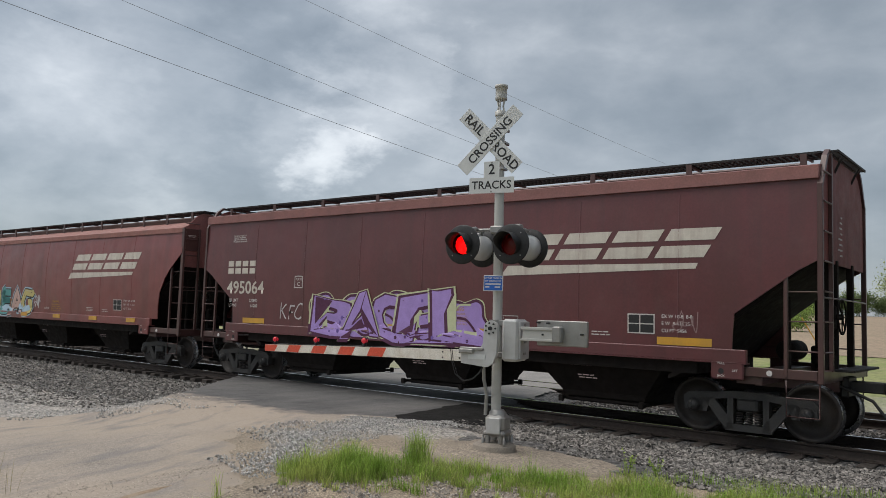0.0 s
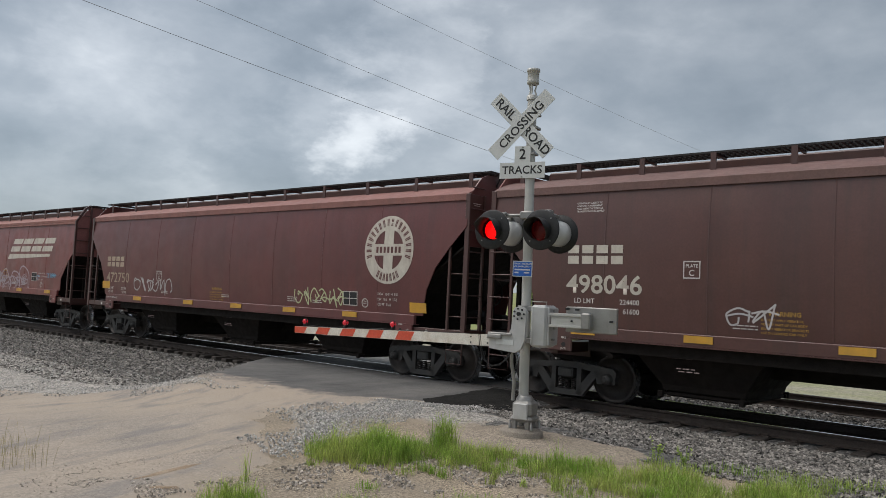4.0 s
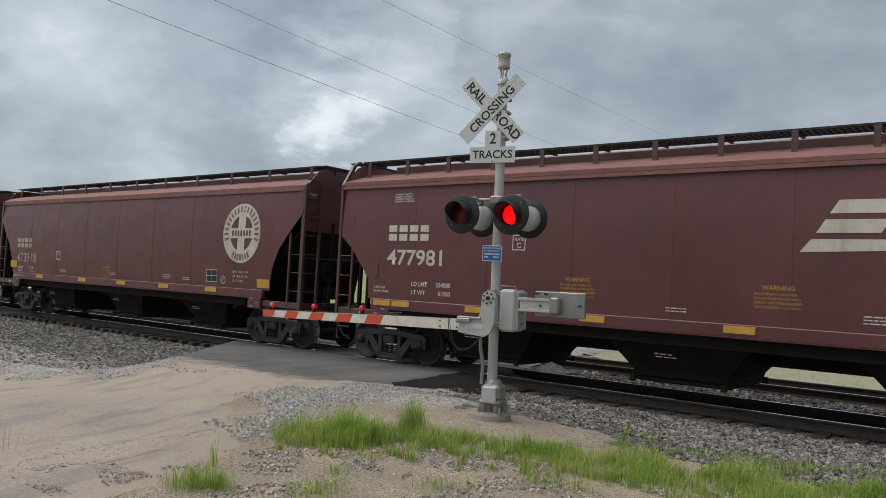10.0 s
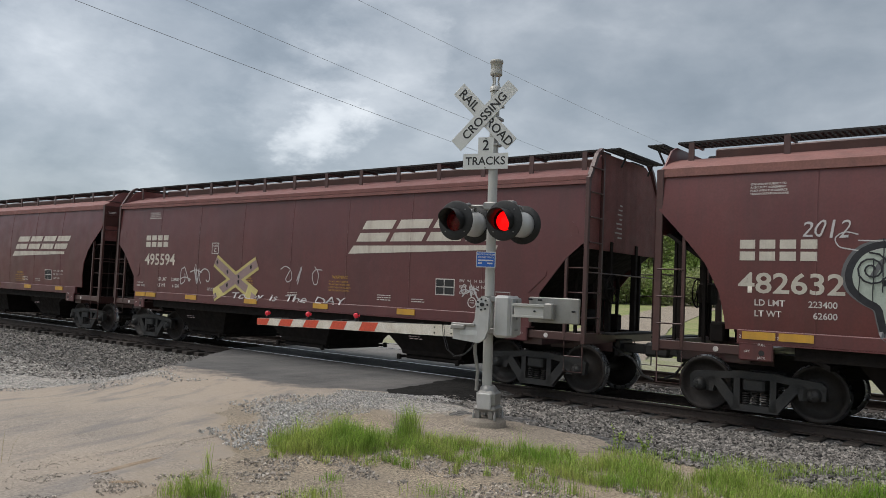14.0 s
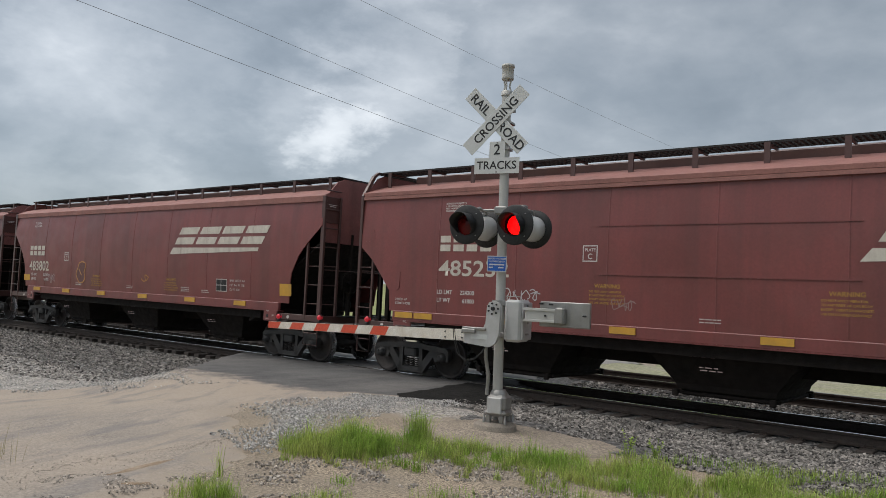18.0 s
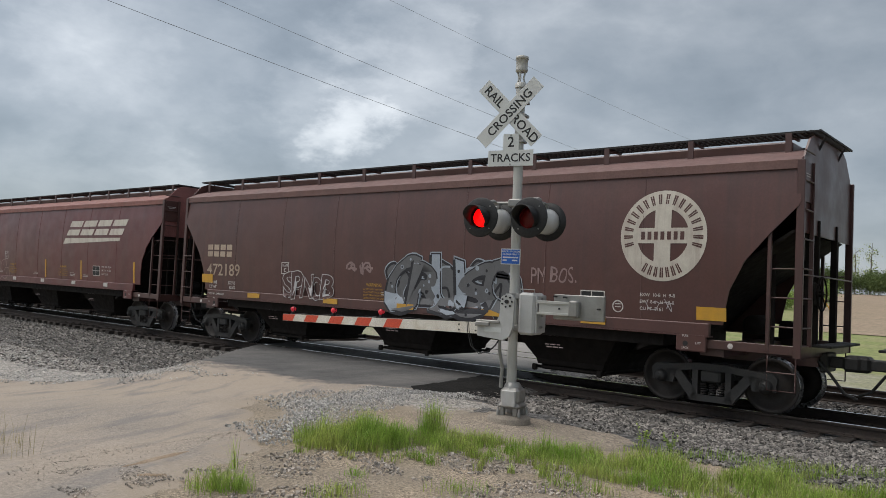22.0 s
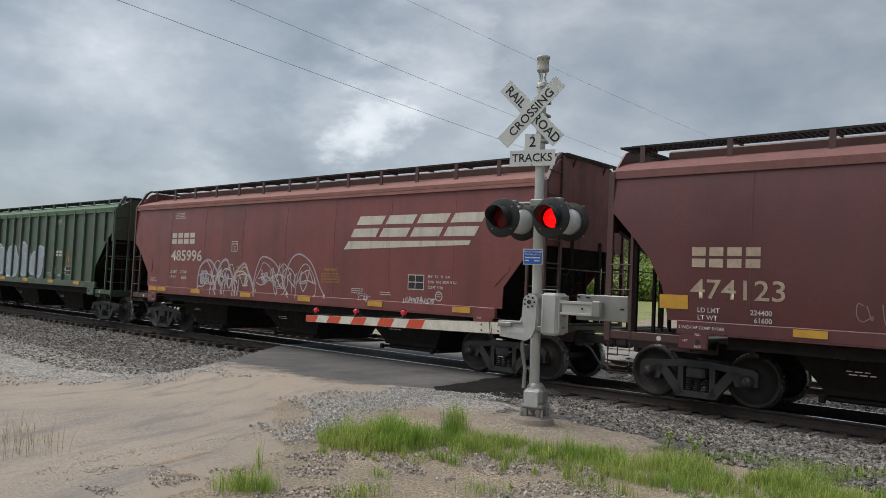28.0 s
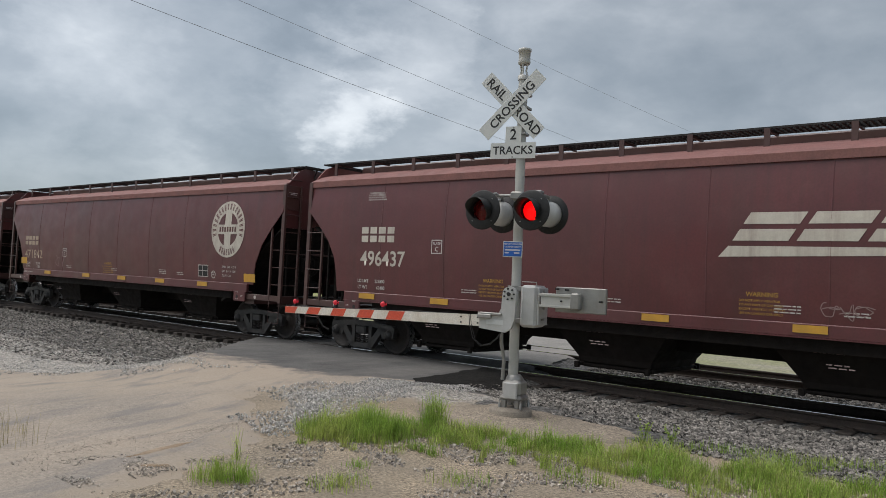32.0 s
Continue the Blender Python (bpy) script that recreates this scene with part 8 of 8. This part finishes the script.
def tree_meshes(seed, height, spread, leaves, size):
    """A tapered trunk with limbs, and a loose crown of many small leaves in clumps."""
    rng = random.Random(seed)
    wood, crown = Shape(), Shape()
    lean = Vector((rng.uniform(-.04, .04), rng.uniform(-.04, .04), 1))
    wood.tube([lean * height * t for t in (0, 0.2, 0.45, 0.7, 0.95)], [height * r for r in (0.018, 0.014, 0.011, 0.007, 0.002)], 7)
    tips = []
    for i in range(13):
        t = rng.uniform(0.22, 0.92)
        a = rng.uniform(0, 6.28)
        p = lean * height * t
        ln = spread * (1.05 - 0.6 * abs(t - 0.5)) * rng.uniform(0.6, 1.0)
        q = p + Vector((math.cos(a) * ln, math.sin(a) * ln, ln * rng.uniform(0.2, 0.8)))
        wood.tube([p, (p + q) / 2 + Vector((0, 0, 0.1 * ln)), q], [height * 0.006, height * 0.004, height * 0.0015], 5)
        tips += [q, (p + q) / 2, p * 0.3 + q * 0.7]
    for i in range(leaves):
        c = rng.choice(tips)
        r = spread * 0.42
        o = Vector((rng.gauss(0, r), rng.gauss(0, r), rng.gauss(0, r * 0.7)))
        p = c + o
        d = Vector((rng.gauss(0, 1), rng.gauss(0, 1), rng.gauss(0, 1))).normalized()
        e = d.cross(Vector((rng.gauss(0, 1), rng.gauss(0, 1), rng.gauss(0, 1)))).normalized()
        s = size * rng.uniform(0.6, 1.4)
        crown.add([p - d * s, p + e * s * 0.6, p + d * s, p - e * s * 0.6], [(0, 1, 2, 3)])
    return wood.mesh("trunk"), crown.mesh("crown")


def build_trees():
    kinds = [tree_meshes(3, 11, 2.6, 3200, 0.22), tree_meshes(5, 14, 3.0, 2400, 0.20), tree_meshes(8, 9, 2.8, 3200, 0.22), tree_meshes(12, 5, 2.6, 4200, 0.20), tree_meshes(15, 15, 1.6, 420, 0.22)]
    rng = random.Random(21)
    names = ("tall spring tree with fresh green leaves", "slender spring tree with thin green leaves", "bushy green tree at the field edge", "low leafy green bush at the wood edge", "tall sparse tree with few pale leaves")
    def put(i, x, y, s, leaf):
        t = thing("bush" if i == 3 else "tree", pose(x, y, ground_z(x, y) - 0.1, 0, 0, rng.uniform(0, 360)) @ Matrix.Scale(s, 4), names[i], "bush" if i == 3 else "tree", "trees beyond the railway")
        part("trunk", kinds[i][0], BARK, t, "grey-brown trunk and limbs")
        part("crown", kinds[i][1], LEAF[leaf], t, "loose fresh green crown")
    # a thicket by the far road, then the hedge behind the field
    for j in range(34):
        az = radians(-34 + 16.5 * (j + rng.uniform(-0.6, 0.6)) / 33)
        d = rng.uniform(96, 128)
        put(rng.choice((0, 0, 1, 1, 2)), d * math.sin(az), -14.3 + d * math.cos(az), rng.uniform(0.8, 1.1), (0, 2)[rng.randrange(2)])
    for j in range(22):
        az = radians(-34 + 16 * (j + rng.uniform(-0.4, 0.4)) / 21)
        d = rng.uniform(90, 95)
        put(3, d * math.sin(az), -14.3 + d * math.cos(az), rng.uniform(0.45, 0.8), (0, 0, 2)[rng.randrange(3)])
    for x, y, s in ((-27.0, 72.0, 0.50), (-24.0, 66.0, 0.42), (-22.0, 70.0, 0.46)):
        put(3, x, y, s, 0)
    for j in range(30):
        az = radians(-17.5 + 28 * (j + rng.uniform(-0.3, 0.3)) / 29)
        d = rng.uniform(205, 215)
        put(3, d * math.sin(az), -14.3 + d * math.cos(az), rng.uniform(0.75, 1.05), 1)
    for j in range(13):
        az = radians(-17 + 25 * (j + rng.uniform(-0.4, 0.4)) / 12)
        d = rng.uniform(216, 235)
        put(rng.choice((4, 4, 4, 1)), d * math.sin(az), -14.3 + d * math.cos(az), rng.uniform(0.75, 1.1), 2)


build_trees()


def build_poles():
    def pole(x, y, heights, lab, top=12.3):
        p = thing("utility_pole", pose(x, y, -0.35), lab, "utility pole", "poles of the power line")
        part("shaft", Shape().tube([(0, 0, -0.5), (0, 0, 6), (0, 0, top)], [0.17, 0.145, 0.11], 12), POLE_WOOD, p, "weathered timber pole")
        part("cross_arm", Shape().block(-0.06, 0.06, -0.9, 0.9, 9.75, 9.87, 0.01), POLE_WOOD, p)
        for z in heights:
            part("insulator", Shape().lathe([(0.03, z + 0.25), (0.06, z + 0.30), (0.04, z + 0.36), (0.06, z + 0.40), (0.02, z + 0.46)], 10, "z", (0.12, 0, 0)), CASE, p)
        return p
    H = (7.0, 8.1, 11.6)
    far = pole(-19.3, 46.0, H, "tall timber utility pole with a guy wire")
    pole(-19.9, -44.0, (12.2, 13.5, 15.0), "tall timber utility pole beside the road", 15.6)
    part("guy_wire", Shape().tube([(0, 0, 9.5), (4.5, 2.0, 0.9)], 0.012, 5), WIRE, far)
    part("guy_marker", Shape().tube([(4.4, 1.95, 1.1), (3.5, 1.55, 2.85)], 0.045, 8), REFLECT, far, "yellow plastic guy marker")
    for i, (h, sag, r) in enumerate(((7.0, 1.2, 0.0065), (8.1, 1.2, 0.0055), (11.6, 1.2, 0.005))):
        a, b = Vector((-19.3, 46.0, h)), Vector((-19.9, -44.0, h + (5.2, 5.4, 3.4)[i]))
        pts = []
        for j in range(41):
            t = j / 40
            q = a.lerp(b, t)
            q.z -= 4 * sag * t * (1 - t)
            pts.append(q)
        w = part("power_wire", Shape().tube(pts, r, 6), WIRE)
        tagged(w, "dark overhead power wire strung between poles", "power line", "wires of the power line")


build_poles()


# ---- what moves: the train, its wheels, the flashing lamps ----
WAY = ((0, 0.0), (4, -61.85), (8, -124.04), (12, -186.74), (16, -249.74), (20, -312.21), (24, -374.97), (28, -437.61), (32, -500.63))


def travelled(t):
    """How far the train has come, smooth between the readings."""
    for i in range(len(WAY) - 1):
        (a, p), (b, q) = WAY[i], WAY[i + 1]
        if t <= b:
            m0 = (q - (WAY[i - 1][1] if i else 2 * p - q)) / ((b - WAY[i - 1][0]) if i else 2 * (b - a))
            m1 = ((WAY[i + 2][1] if i + 2 < len(WAY) else 2 * q - p) - p) / ((WAY[i + 2][0] - a) if i + 2 < len(WAY) else 2 * (b - a))
            h, s = b - a, (t - a) / (b - a)
            return (2 * s ** 3 - 3 * s * s + 1) * p + (s ** 3 - 2 * s * s + s) * h * m0 + (-2 * s ** 3 + 3 * s * s) * q + (s ** 3 - s * s) * h * m1
    return WAY[-1][1]


def motions():
    times = [0.5 * i for i in range(65)]
    for car, x in CARS:
        walk(car, [(t, pose(x + travelled(t), 0, 0)) for t in times])
    home = {car: x for car, x in CARS}
    for ws, car, off in WHEELSETS:
        # each wheelset turns while it rolls past; before and after it is far away down the line
        near = [i for i in range(961) if -46 < home[car] + off + travelled(i / 30) < 9]
        if not near:
            continue
        turn = lambda i: math.degrees(travelled(i / 30) / R_WHEEL) % 360
        ks = [(i / 30, turn(i)) for i in near]
        if near[0] > 0:
            ks.insert(0, (0.0, ks[0][1]))
        if near[-1] < 960:
            ks.append((32.0, ks[-1][1]))
        walk(ws, [(t, pose(off, 0, R_WHEEL, 0, a, 0)) for t, a in ks])
    # the lamps flash in turn: an added two-faced disc turns its glowing or its black face to the lens
    half, first = 0.6724, 0.4994
    for i, disc in enumerate(GLOWS):
        m = disc.matrix_basis.copy()
        a, b = (0, 178) if i % 2 == 0 else (178, 0)
        keys = [(0.0, a)]
        for n in range(48):
            f0 = math.floor((first + half * n) * 30) - (0 if n == 32 else 1)
            if f0 / 30 > 31.9:
                break
            keys += [(f0 / 30, a), ((f0 + 1) / 30, 89), ((f0 + 2) / 30, b)]
            a, b = b, a
        keys.append((32.0, a))
        walk(disc, [(t, m @ pose(0, 0, 0, 0, 0, r)) for t, r in keys])


motions()
